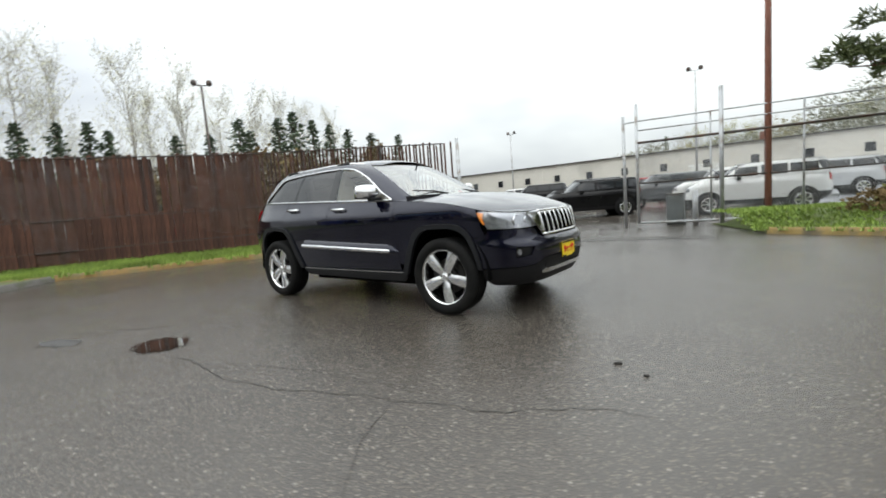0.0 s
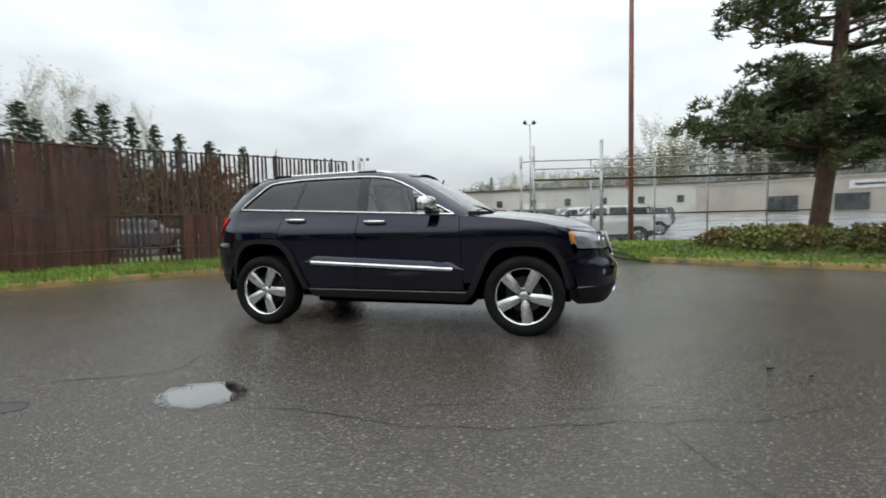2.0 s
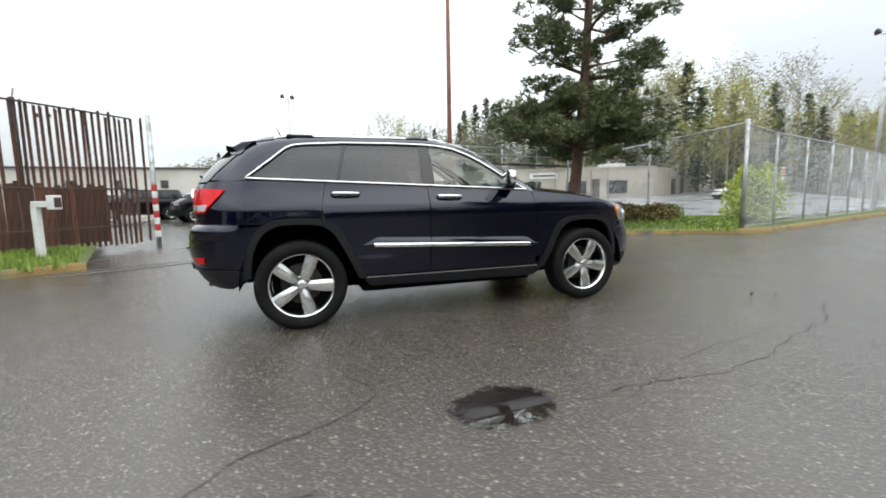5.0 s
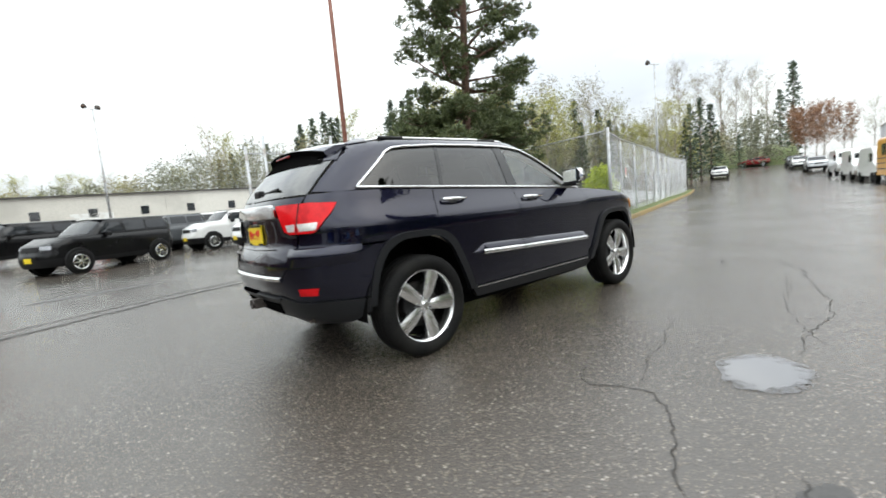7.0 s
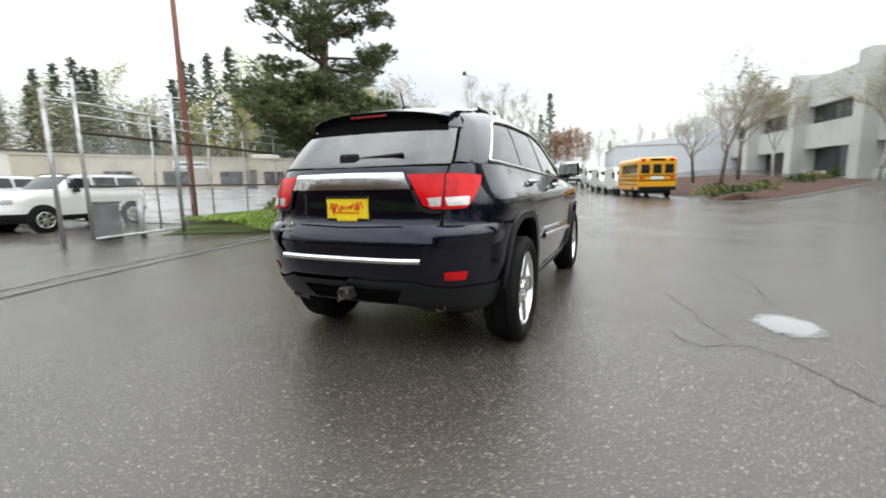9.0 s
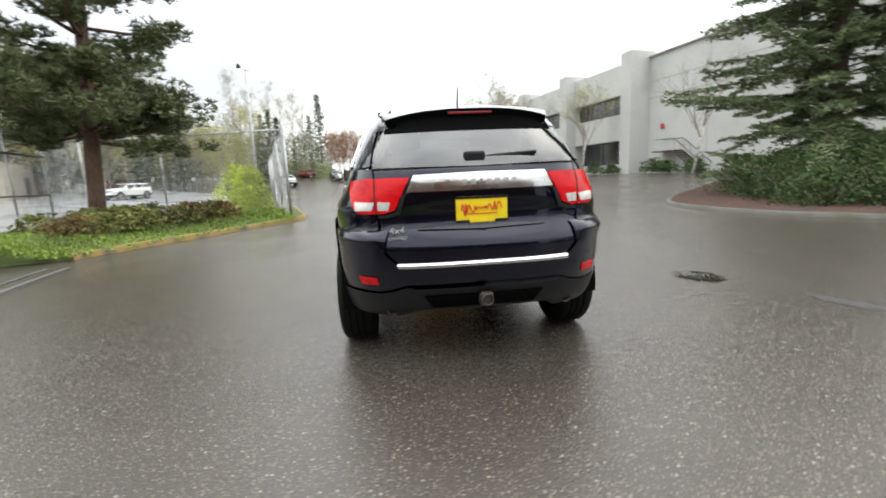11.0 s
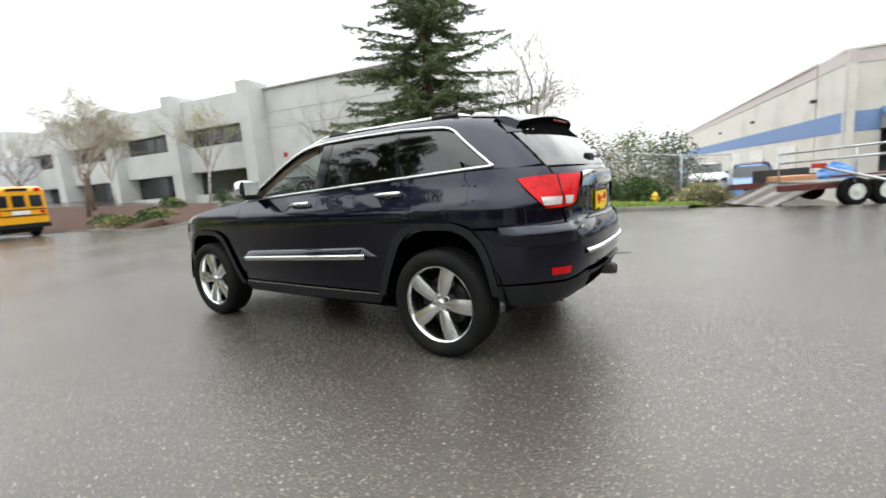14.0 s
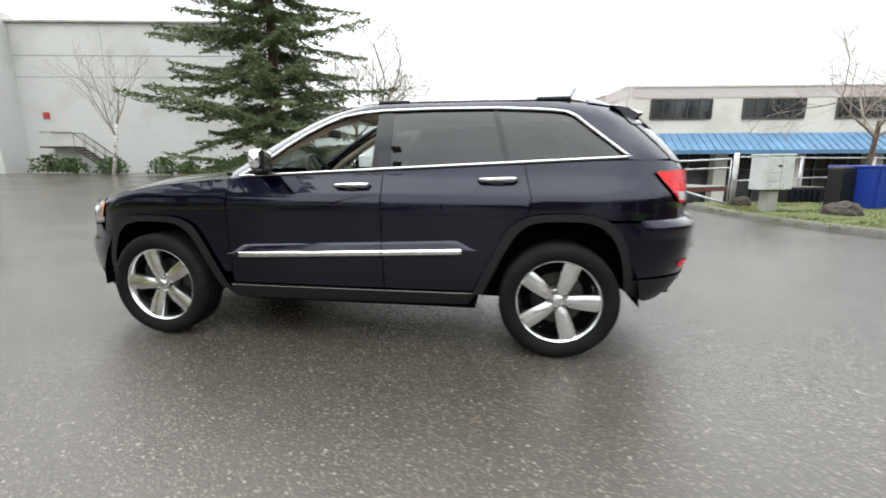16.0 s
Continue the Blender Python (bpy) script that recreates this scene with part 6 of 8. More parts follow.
    for sd in (1, -1):
        for nm, run in (("pillar_lining", [(0.86, 1.17), (0.62, 1.34), (0.40, 1.47), (0.20, 1.575), (0.02, 1.63)]), ("pillar_lining", [(-0.27, 0.75), (-0.26, 1.25), (-0.265, 1.62)]), ("roof_lining", [(0.02, 1.645), (-0.5, 1.655), (-1.1, 1.652), (-1.5, 1.63)])):
            MB().tube([(x - 0.03, sd * (UP.W(min(max(z, 1.15) + 0.03, 1.70)) - 0.085), z - 0.03) for x, z in run], 0.030, 8).ob(nm, LEATHER, car, True)
        MB().bevel_box((0.25, sd * 0.80, 1.14), (1.0, 0.06, 0.10), 0.02).ob("door_capping", LEATHER, car, True)

    def seat(x, y, w):
        st = MB().bevel_box((x, y, 0.78), (0.52, w, 0.18), 0.06).ob("seat", LEATHER, car, True, label="beige leather seat")
        b = MB().bevel_box((0, 0, 0.33), (0.16, w * 0.96, 0.66), 0.06)
        o = b.ob("backrest", LEATHER, st, True)
        o.matrix_local = pose(x - 0.27, y, 0.82, 0, -20, 0)
        for yy in ((0,) if w < 0.7 else (-0.4, 0.4)):
            h = MB().bevel_box((0, 0, 0), (0.10, 0.25, 0.19), 0.045).ob("headrest", LEATHER, st, True)
            h.matrix_local = pose(x - 0.55, y + yy, 1.52, 0, -16, 0)

    seat(-0.02, 0.38, 0.52)
    seat(-0.02, -0.38, 0.52)
    seat(-0.84, 0, 0.90)
    MB().bevel_box((0.05, 0, 0.80), (0.7, 0.22, 0.22), 0.04).ob("centre_console", CABIN, car)
    ring = [(0.19 * math.cos(a), 0.19 * math.sin(a), 0) for a in [k * math.pi / 16 for k in range(33)]]
    sw = MB().tube(ring, 0.016, 8, False)
    sw.tube([(-0.18, 0, 0), (0.18, 0, 0)], 0.018, 6).tube([(0, -0.18, 0), (0, 0, 0)], 0.018, 6).bevel_box((0, 0, -0.01), (0.15, 0.12, 0.05), 0.02)
    o = sw.ob("steering_wheel", CABIN, car, True)
    o.matrix_local = pose(0.36, 0.38, 1.17, 0, -64, 0) @ pose(0, 0, 0, 0, 0, 90)
    MB().tube([(0.37, 0.38, 1.16), (0.58, 0.38, 1.06)], 0.03, 8).ob("steering_column", CABIN, car)
    MB().bevel_box((0.40, 0.0, 1.53), (0.03, 0.24, 0.07), 0.012).ob("inside_mirror", CABIN, car)
    MB().tube([(0.40, 0, 1.55), (0.44, 0, 1.62)], 0.01, 6).ob("mirror_stem", CABIN, car)
    return car


build_suv()


# ==== buildings ====
def frame_at(x, y, deg, z):
    return pose(x, y, z, 0, 0, deg)


def window_unit(parent, u, v, z, w, h, panes=1, deep=0.12, name="window"):
    """A framed window on a wall that faces +v of its building."""
    fr = MB()
    for a, b, c, d in ((0, h / 2 - 0.03, w, 0.06), (0, -h / 2 + 0.03, w, 0.06), (-w / 2 + 0.03, 0, 0.06, h), (w / 2 - 0.03, 0, 0.06, h)):
        fr.box((u + a, v + 0.02, z + b), (c, deep, d))
    for k in range(1, panes):
        fr.box((u - w / 2 + w * k / panes, v + 0.02, z), (0.05, deep * 0.8, h))
    o = fr.ob(name, WINFRAME, parent)
    for k in range(panes):
        pw = w / panes
        MB().box((u - w / 2 + pw * (k + 0.5), v + 0.01, z), (pw - 0.05, 0.04, h - 0.1)).ob("pane", WINDOWDARK, o)
    return o


def concrete_building():
    b = thing("concrete_office_building", "pale grey two-storey concrete panel building with dark window bands", "building", frame_at(20, -25.1, 11, 0.4))
    H = 10.4
    MB().box((4.8, -6, H / 2 - 0.4), (17.6, 12, H + 0.8)).ob("wall", TILTUP, b)
    for z in (8.3, 6.9):
        MB().box((4.8, 0.004, z), (17.4, 0.03, 0.05)).ob("reveal_joint", mat("joint_shadow_gap", (0.30, 0.30, 0.29), None, 0.9), b)
    for u in (0.4, 7.0):
        MB().box((u, 0.004, H / 2), (0.03, 0.03, H)).ob("panel_joint", CONCRETE, b)
    MB().box((4.8, -5.9, H + 0.03), (17.8, 12.2, 0.12)).ob("coping", CONCRETE, b)
    u0 = 13.7
    for k in range(7):
        u = u0 + 9.9 * k
        MB().box((u, 0.75, H / 2 + 0.1), (1.3, 2.6, H + 0.9)).ob("pillar", TILTUP, b)
        if k < 6:
            c, w = u + 4.95, 8.6
            for z, h in ((9.05, 2.7), (4.75, 2.4), (0.55, 1.5)):
                MB().box((c, 0.2, z), (w, 1.4, h)).ob("spandrel", TILTUP, b)
            window_unit(b, c, 0.2, 6.83, w, 1.80, 6)
            window_unit(b, c, -0.2, 2.42, w, 2.3, 5)
            # near-black sheet behind the window bands
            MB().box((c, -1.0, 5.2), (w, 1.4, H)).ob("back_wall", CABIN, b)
    MB().box((u0 + 30, -7, H / 2), (60, 11, H + 0.3)).ob("wall", TILTUP, b)
    s = thing("wall_sign", "small red square warning sign on the concrete wall", "sign", frame_at(20, -25.1, 11, 0.4))
    MB().bevel_box((11.4, 0.06, 4.35), (0.42, 0.03, 0.40), 0.005).ob("plate", REDTAPE, s)
    st = thing("metal_stair", "dark steel fire stair with thin handrails against the wall", "stair", frame_at(20, -25.1, 11, 0.4))
    MB().box((10.2, 0.6, 2.15), (2.2, 1.1, 0.1)).ob("landing", DARKSTEEL, st)
    for k in range(10):
        MB().box((8.9 - 0.27 * k, 0.6, 1.95 - 0.2 * k), (0.28, 1.0, 0.05)).ob("tread", DARKSTEEL, st)
    for v in (0.1, 1.1):
        MB().tube([(11.2, v, 3.15), (9.1, v, 3.15), (6.3, v, 1.0)], 0.025, 6).ob("handrail", DARKSTEEL, st)
        MB().tube([(9.1, v, 2.1), (6.3, v, 0.0)], 0.05, 6).ob("stringer", DARKSTEEL, st)
        for k in range(5):
            MB().tube([(9.0 - 0.62 * k, v, 2.05 - 0.46 * k), (9.0 - 0.62 * k, v, 3.08 - 0.46 * k)], 0.015, 5).ob("baluster", DARKSTEEL, st)


def cream_building():
    """Local u runs west along the front from the corner, v outwards."""
    m = pose(-7.2, -22.0, 0, 0, 0, 187)
    b = thing("cream_shop_building", "cream two-storey building with pink parapet and blue awning", "building", m)
    T, B = 5.35, -1.4

    def put(name, u0, u1, v0, v1, z0, z1, material):
        return MB().box(((u0 + u1) / 2, -(v0 + v1) / 2, (z0 + z1) / 2), (u1 - u0, abs(v1 - v0), z1 - z0)).ob(name, material, b)

    put("wall", 0, 30, -0.3, -12, 2.05, T - 0.55, STUCCO)
    put("parapet", -0.03, 30, -12, 0.03 - 0.3, T - 0.55, T, PINKBAND)
    put("coping", -0.08, 30, -12, -0.22, T, T + 0.08, STUCCO)
    put("corner_pier", 0, 1.25, -0.3, -6, B, 2.05, STUCCO)
    put("blue_band", -0.004, 1.25, -0.285, -0.36, 2.0, 2.85, BLUEBAND)
    # near-black sheet set behind the shopfront panes
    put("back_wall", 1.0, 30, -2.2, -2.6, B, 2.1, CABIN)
    for u in (5.2, 9.4, 13.6, 17.8, 22.0):
        put("pier", u, u + 0.7, -0.4, -1.0, B, 2.05, STUCCO)
    for k, u in enumerate((1.25, 5.9, 10.1, 14.3, 18.5)):
        put("shopfront", u, u + (3.95 if k == 0 else 3.5), -0.95, -1.05, B, 2.0, WINDOWDARK)
        for q in range(4):
            put("mullion", u + 0.9 * q, u + 0.9 * q + 0.06, -0.85, -0.95, B, 2.0, WINFRAME)
        put("transom", u, u + 3.5, -0.86, -0.94, 0.9, 0.97, WINFRAME)
    for u in (3.0, 7.95, 12.9, 17.85, 22.8):
        o = MB()
        w, h, z = 3.25, 1.02, 4.2
        for a, c, d, e in ((0, h / 2, w, 0.07), (0, -h / 2, w, 0.07), (-w / 2, 0, 0.07, h), (w / 2, 0, 0.07, h), (-w * 0.3, 0, 0.05, h), (w * 0.3, 0, 0.05, h), (-w * 0.1, 0, 0.05, h), (w * 0.1, 0, 0.05, h)):
            o.box((u + a, 0.27, z + c), (d, 0.1, e))
        f = o.ob("upper_window", WINFRAME, b)
        for k in range(5):
            MB().box((u + (k - 2) * w * 0.2, 0.285, z), (w * 0.19, 0.04, h - 0.05)).ob("pane", WINDOWDARK, f)
    aw = thing("blue_awning", "long blue ribbed metal awning over the shopfront", "awning", m)
    prof = [(-0.3, 2.92), (0.95, 1.98), (0.95, 1.78), (0.88, 1.78), (0.88, 1.93), (-0.3, 2.85)]
    MB().prism(prof, 1.2, 24.0, lambda a, z, u: (u, -a, z)).ob("canopy", BLUEMETAL, aw)
    for k in range(57):
        u = 1.25 + 0.4 * k
        MB().prism([(-0.3, 2.92), (-0.3, 2.96), (0.97, 2.02), (0.97, 1.97)], u, u + 0.05, lambda a, z, w: (w, -a, z)).ob("rib", BLUEMETAL, aw)
    side = thing("cream_warehouse_wing", "long cream warehouse wing with pink parapet and blue band", "building", pose(-7.2, -22.0, 0, 0, 0, -79))
    L = 58.0
    MB().box((L / 2 + 1.6, -4, (T - 0.55 + B) / 2), (L - 3.2, 8, T - 0.55 - B)).ob("wall", STUCCO, side)
    MB().box((1.55, -0.15, (T - 0.55 + B) / 2), (3.1, 0.3, T - 0.55 - B)).ob("wall", STUCCO, side)
    MB().box((L / 2 + 1.6, -4, T - 0.27), (L - 3.2, 8.06, 0.55)).ob("parapet", PINKBAND, side)
    MB().box((1.55, -0.13, T - 0.27), (3.1, 0.3, 0.55)).ob("parapet", PINKBAND, side)
    MB().box((L / 2 + 1.6, -4, T + 0.04), (L - 3.1, 8.2, 0.08)).ob("coping", STUCCO, side)
    MB().box((L / 2, 0.006, 2.42), (L, 0.02, 0.85)).ob("blue_band", BLUEBAND, side)
    MB().tube([(0.05, 0.06, B), (0.05, 0.06, T - 0.3)], 0.05, 8).ob("downpipe", STUCCO, side)
    for u in (3.2, 14, 25):
        MB().bevel_box((u, 0.12, 3.7), (0.22, 0.24, 0.16), 0.03).ob("wall_lamp", DARKSTEEL, side)
    for u in (7, 13, 19):
        MB().box((u, 0.02, 0.2), (3.2, 0.06, 3.0)).ob("roller_door", WHITEPAINT, side)


def long_white_building():
    b = thing("long_low_warehouse", "long low off-white warehouse with small square windows", "building", pose(-12, 49, 0, 0, 0, 1))
    z0 = 0.2
    MB().box((0, 5, 2.4), (74, 10, 4.9)).ob("wall", WHITEWALL, b)
    MB().box((0, 4.95, 4.9), (74.4, 10.4, 0.14)).ob("roof_edge", WINFRAME, b)
    for k in range(18):
        u = -35 + 4.1 * k
        MB().box((u, -0.02, 3.0 + z0), (0.7, 0.08, 0.8)).ob("window", WINDOWDARK, b)
        if k % 3 == 0:
            MB().box((u + 2.0, -0.03, 2.4), (0.25, 0.07, 4.8)).ob("pilaster", WHITEWALL, b)
    MB().box((10, -0.03, 1.6), (3.2, 0.06, 3.2)).ob("roller_door", WHITEPAINT, b)


def tan_building():
    b = thing("tan_shop_building", "low tan block building with dark shop windows and white sign", "building", pose(40, 36.5, 0.85, 0, 0, 151.5))
    MB().box((14, -5, 1.65), (28, 10, 4.1)).ob("wall", TANWALL, b)
    MB().box((14, -5, 3.72), (28.3, 10.3, 0.14)).ob("coping", TANWALL, b)
    for u in (4.2, 9.0, 14.5, 19.5):
        window_unit(b, u, 0.02, 1.35, 2.4, 1.6, 3)
    MB().box((6.8, 0.03, 1.2), (1.1, 0.08, 2.3)).ob("door", WINFRAME, b)
    MB().box((13.0, 0.08, 2.9), (3.4, 0.12, 0.75)).ob("sign_board", WHITEPAINT, b, label="white shop sign with illegible bar lettering")
    MB().box((13.0, 0.15, 2.9), (2.6, 0.02, 0.2)).ob("sign_bar", WINFRAME, b)
    MB().bevel_box((4.5, -2.5, 4.02), (3.2, 1.8, 0.6), 0.06).ob("roof_unit", WHITEPAINT, b)
    w = thing("tan_building_wing", "tan block side wing of the shop building", "building", pose(40, 36.5, 0.85, 0, 0, 22))
    MB().box((11, 5.6, 1.65), (22, 11, 4.1)).ob("wall", TANWALL, w)
    MB().box((6, -0.03, 1.2), (1.1, 0.08, 2.3)).ob("door", WINFRAME, w)


def far_grey_building():
    b = thing("far_grey_warehouse", "pale blue-grey gabled warehouse beyond the bus", "building", on(78, -12, 8))
    wall = mat("pale_grey_cladding", (0.62, 0.64, 0.68), (0.68, 0.70, 0.74), 0.8, fine=4, coarse=0.3)
    MB().prism([(-14, -1), (14, -1), (14, 3.4), (0, 5.2), (-14, 3.4)], -9, 9, lambda a, z, u: (u, a, z)).ob("wall", wall, b)
    MB().box((0, 0, 3.42), (18.2, 28.2, 0.10)).ob("eaves_trim", WHITEWALL, b)


concrete_building()
cream_building()
long_white_building()
tan_building()
far_grey_building()


# ==== trees and shrubs ====
def tuft(mb, p, r, n, rnd, w=0.03, up=0.3):
    for _ in range(n):
        a, e = rnd.uniform(0, 6.283), rnd.uniform(-0.5 + up, 0.9 + up)
        d = Vector((math.cos(a) * math.cos(e), math.sin(a) * math.cos(e), math.sin(e)))
        s = d.orthogonal().normalized()
        s.rotate(Matrix.Rotation(rnd.uniform(0, 6.283), 3, d))
        t, q = p + d * r * rnd.uniform(0.7, 1.2), s * w * rnd.uniform(0.6, 1.2)
        mb.quad(p - q, p + q, t + q * 0.3, t - q * 0.3)


def pine_tree(x, y):
    """A dense low skirt of boughs, then open limbs that end in clumps."""
    t = thing("pine_tree", "tall old pine with dense low boughs and open upper limbs", "tree", on(x, y, up=0.25))
    rnd, wood, leaf = random.Random(11), MB(), MB()
    top = 14.5

    def spine(z):
        return Vector((0.10 * math.sin(z * 0.5) + 0.05 * z, 0.10 * math.sin(z * 0.37 + 1) - 0.03 * z, z))

    def clump(c, r, n):
        for _ in range(n):
            a, e, u = rnd.uniform(0, 6.283), math.asin(rnd.uniform(-0.75, 1.0)), 0.35 + 0.65 * rnd.random() ** 0.5
            p = c + Vector((math.cos(a) * math.cos(e) * r * u, math.sin(a) * math.cos(e) * r * u, math.sin(e) * r * u * 0.72))
            tuft(leaf, p, 0.16, 7, rnd, 0.021)

    wood.tube([spine(top * k / 14) for k in range(15)], [0.185 * (1 - k / 14) ** 0.8 + 0.03 for k in range(15)], 10)
    limbs = [(rnd.uniform(2.4, 5.2), rnd.uniform(1.4, 3.1), rnd.uniform(-0.26, 0.16), True) for _ in range(34)]
    limbs += [(5.0 + 9.3 * (k / 43), (2.6 * (1 - k / 43) ** 0.7 + 0.5) * rnd.uniform(0.55, 1.1), rnd.uniform(-0.18, 0.42), False) for k in range(44)]
    for k, (z, ln, rise, low) in enumerate(limbs):
        a = k * 2.4 + rnd.uniform(-.4, .4)
        if low and z > 4.4:
            ln *= 0.85
        if low and math.cos(a - 2.6) > 0.3:
            ln *= 1.18
        p0, pts = spine(z), []
        for q in range(6):
            u = q / 5
            pts.append(p0 + Vector((math.cos(a + .35 * u) * ln * u, math.sin(a + .35 * u) * ln * u, ln * (rise * u + (0.06 if low else 0.12) * u * u))))
        r0 = 0.030 + 0.014 * ln
        wood.tube(pts, [r0 * (1 - 0.85 * q / 5) for q in range(6)], 5)
        first, count = (0.35, 4 + int(ln * 2.4)) if low else (0.42, 3 + int(ln * 2.6))
        for q in range(count):
            u = rnd.uniform(first, 1.0) if q else 1.0
            i = min(4, int(u * 5))
            c = pts[i].lerp(pts[i + 1], u * 5 - i)
            e = c + Vector((rnd.gauss(0, .34), rnd.gauss(0, .34), rnd.uniform(-.08, .30) if low else rnd.uniform(-.15, .36))) * (0.6 + 0.12 * ln)
            wood.tube([c, (c + e) / 2 + Vector((0, 0, 0.03)), e], [0.016, 0.011, 0.006], 3, False)
            clump(e, rnd.uniform(0.24, 0.50), 27)
    wood.ob("trunk", PINEBARK, t, True)
    leaf.ob("crown", NEEDLE, t)


def spruce_tree(x, y):
    t = thing("conifer_tree", "broad dark green fir with drooping layered branches on mulch", "tree", on(x, y, up=0.1))
    rnd, wood, leaf = random.Random(5), MB(), MB()
    top = 19.0
    wood.tube([(0.05 * math.sin(k), 0.04 * math.cos(k), top * k / 12) for k in range(13)], [0.30 * (1 - k / 12) + 0.02 for k in range(13)], 8)
    whorls = 42
    for w in range(whorls):
        f = (w / (whorls - 1)) ** 0.96
        for b in range(7 if f < 0.8 else 5):
            z = 0.8 + (top - 1.0) * f + rnd.uniform(-.34, .34) * (1.2 - f)
            a = b * 6.283 / 7 + w * 1.9 + rnd.uniform(-.35, .35)
            ln = (5.7 * (1 - f) ** 0.85 + 0.30) * rnd.uniform(0.42, 1.10) * (1 + 0.22 * noise.noise(Vector((math.cos(a) * 1.5, math.sin(a) * 1.5, z * 0.6))))
            lift = rnd.uniform(-0.20, 0.32) + 0.25 * f
            ahead, side, pts = Vector((math.cos(a), math.sin(a), 0)), Vector((-math.sin(a), math.cos(a), 0)), []
            for q in range(6):
                u = q / 5
                pts.append(ahead * (ln * u) + Vector((0, 0, z + ln * (lift * u - 0.34 * u * u + 0.20 * u ** 3))))
            wood.tube(pts, [0.036 * (1 - 0.85 * q / 5) * (1.2 - f) + 0.004 for q in range(6)], 4, False)
            n = int(8 + ln * 10)
            for j in range(n):
                u = 0.14 + 0.86 * (j + rnd.random()) / n
                i = min(4, int(u * 5))
                c = pts[i].lerp(pts[i + 1], u * 5 - i)
                tw = (0.16 + 0.62 * (1 - u) ** 0.7) * rnd.uniform(0.55, 1.1) * (0.45 + 0.16 * ln)
                d = (side * (1 if j % 2 else -1) + ahead * rnd.uniform(0.5, 1.1)).normalized()
                e = c + d * tw + Vector((0, 0, -tw * rnd.uniform(0.15, 0.65)))
                m = max(2, int(tw / 0.10))
                for g in range(m):
                    tuft(leaf, c.lerp(e, (g + 0.5) / m) + Vector((0, 0, rnd.gauss(0, 0.03))), 0.17, 5, rnd, 0.026, -0.15)
    wood.ob("trunk", BARK, t, True)
    leaf.ob("crown", SPRUCE, t)


def bare_branches(mb, p, d, ln, r, depth, rnd, spread=0.5, n=3, up=0.15, leaf=None):
    pts, q = [p], p
    for k in range(3):
        d = (d + Vector((rnd.gauss(0, .12), rnd.gauss(0, .12), rnd.gauss(up * .4, .08)))).normalized()
        q = q + d * ln / 3
        pts.append(q)
    mb.tube(pts, [r, r * .85, r * .72, r * .6], 5 if r > .04 else 3, False)
    if leaf is not None and depth <= 1:
        for _ in range(3):
            tuft(leaf, pts[-1] + Vector((rnd.gauss(0, .1), rnd.gauss(0, .1), rnd.gauss(0, .1))), 0.07, 3, rnd, 0.03)
    if depth == 0:
        return
    for k in range(n):
        a, e = rnd.uniform(0, 6.283), rnd.uniform(spread * 0.6, spread * 1.4)
        o = d.orthogonal().normalized()
        o.rotate(Matrix.Rotation(a, 3, d))
        nd = (d * math.cos(e) + o * math.sin(e) + Vector((0, 0, up))).normalized()
        b = pts[rnd.choice((1, 2, 3))] if k else pts[3]
        bare_branches(mb, b, nd, ln * rnd.uniform(0.6, 0.82), r * rnd.uniform(0.45, 0.62), depth - 1, rnd, spread, n, up, leaf)


def bare_tree(x, y, h, seed, label, bark=None, twig=None, depth=5, n=3, spread=0.55, budding=None, r=None, up=0.15, name="bare_tree"):
    t = thing(name, label, "tree", on(x, y))
    rnd, trunk, mb, leaf = random.Random(seed), MB(), MB(), MB()
    r = r or h * 0.018
    a = Vector((rnd.uniform(-.05, .05) * h, rnd.uniform(-.05, .05) * h, h * 0.38))
    trunk.tube([(0, 0, -0.1), a * 0.5 + Vector((rnd.uniform(-.1, .1), 0, 0)), a], [r * 1.2, r, r * 0.8], 8)
    for k in range(4):
        w = k * 1.57 + rnd.uniform(-.4, .4)
        e = rnd.uniform(0.2, spread * 1.1)
        bare_branches(mb, a * rnd.uniform(0.7, 1.0), Vector((math.cos(w) * math.sin(e), math.sin(w) * math.sin(e), math.cos(e))), h * 0.24, r * 0.55, depth - 1, rnd, spread, n, up, leaf if budding else None)
    trunk.ob("trunk", bark or BARK, t, True)
    mb.ob("crown", twig or TWIG, t)
    if budding:
        leaf.ob("foliage", budding, t)
    return t


def shrub(x, y, rx, ry, h, material, n, seed, label, leafw=0.035, name="shrub", z=None, rz=0.0):
    t = thing(name, label, "shrub", on(x, y, rz) if z is None else pose(x, y, z, 0, 0, rz))
    rnd, wood, leaf = random.Random(seed), MB(), MB()
    for k in range(max(8, n // 60)):
        a, u = rnd.uniform(0, 6.283), math.sqrt(rnd.random())
        e = Vector((math.cos(a) * u * rx * .8, math.sin(a) * u * ry * .8, h * rnd.uniform(0.5, 0.9)))
        wood.tube([Vector((e.x * .4, e.y * .4, -0.05)), e * 0.6, e], [0.014, 0.010, 0.004], 3, False)
    for k in range(n):
        a, u = rnd.uniform(0, 6.283), rnd.random() ** 0.4
        e = rnd.uniform(0.05, 1.5)
        k2 = 1 + 0.22 * noise.noise(Vector((math.cos(a) * 2 + seed, math.sin(a) * 2, e * 2)))
        p = Vector((math.cos(a) * math.cos(e) * rx * u * k2, math.sin(a) * math.cos(e) * ry * u * k2, math.sin(e) * h * u * k2 + 0.03))
        tuft(leaf, p, leafw * 2.4, 3, rnd, leafw, 0.3)
    wood.ob("stem", TWIG, t)
    leaf.ob("foliage", material, t)
    return t


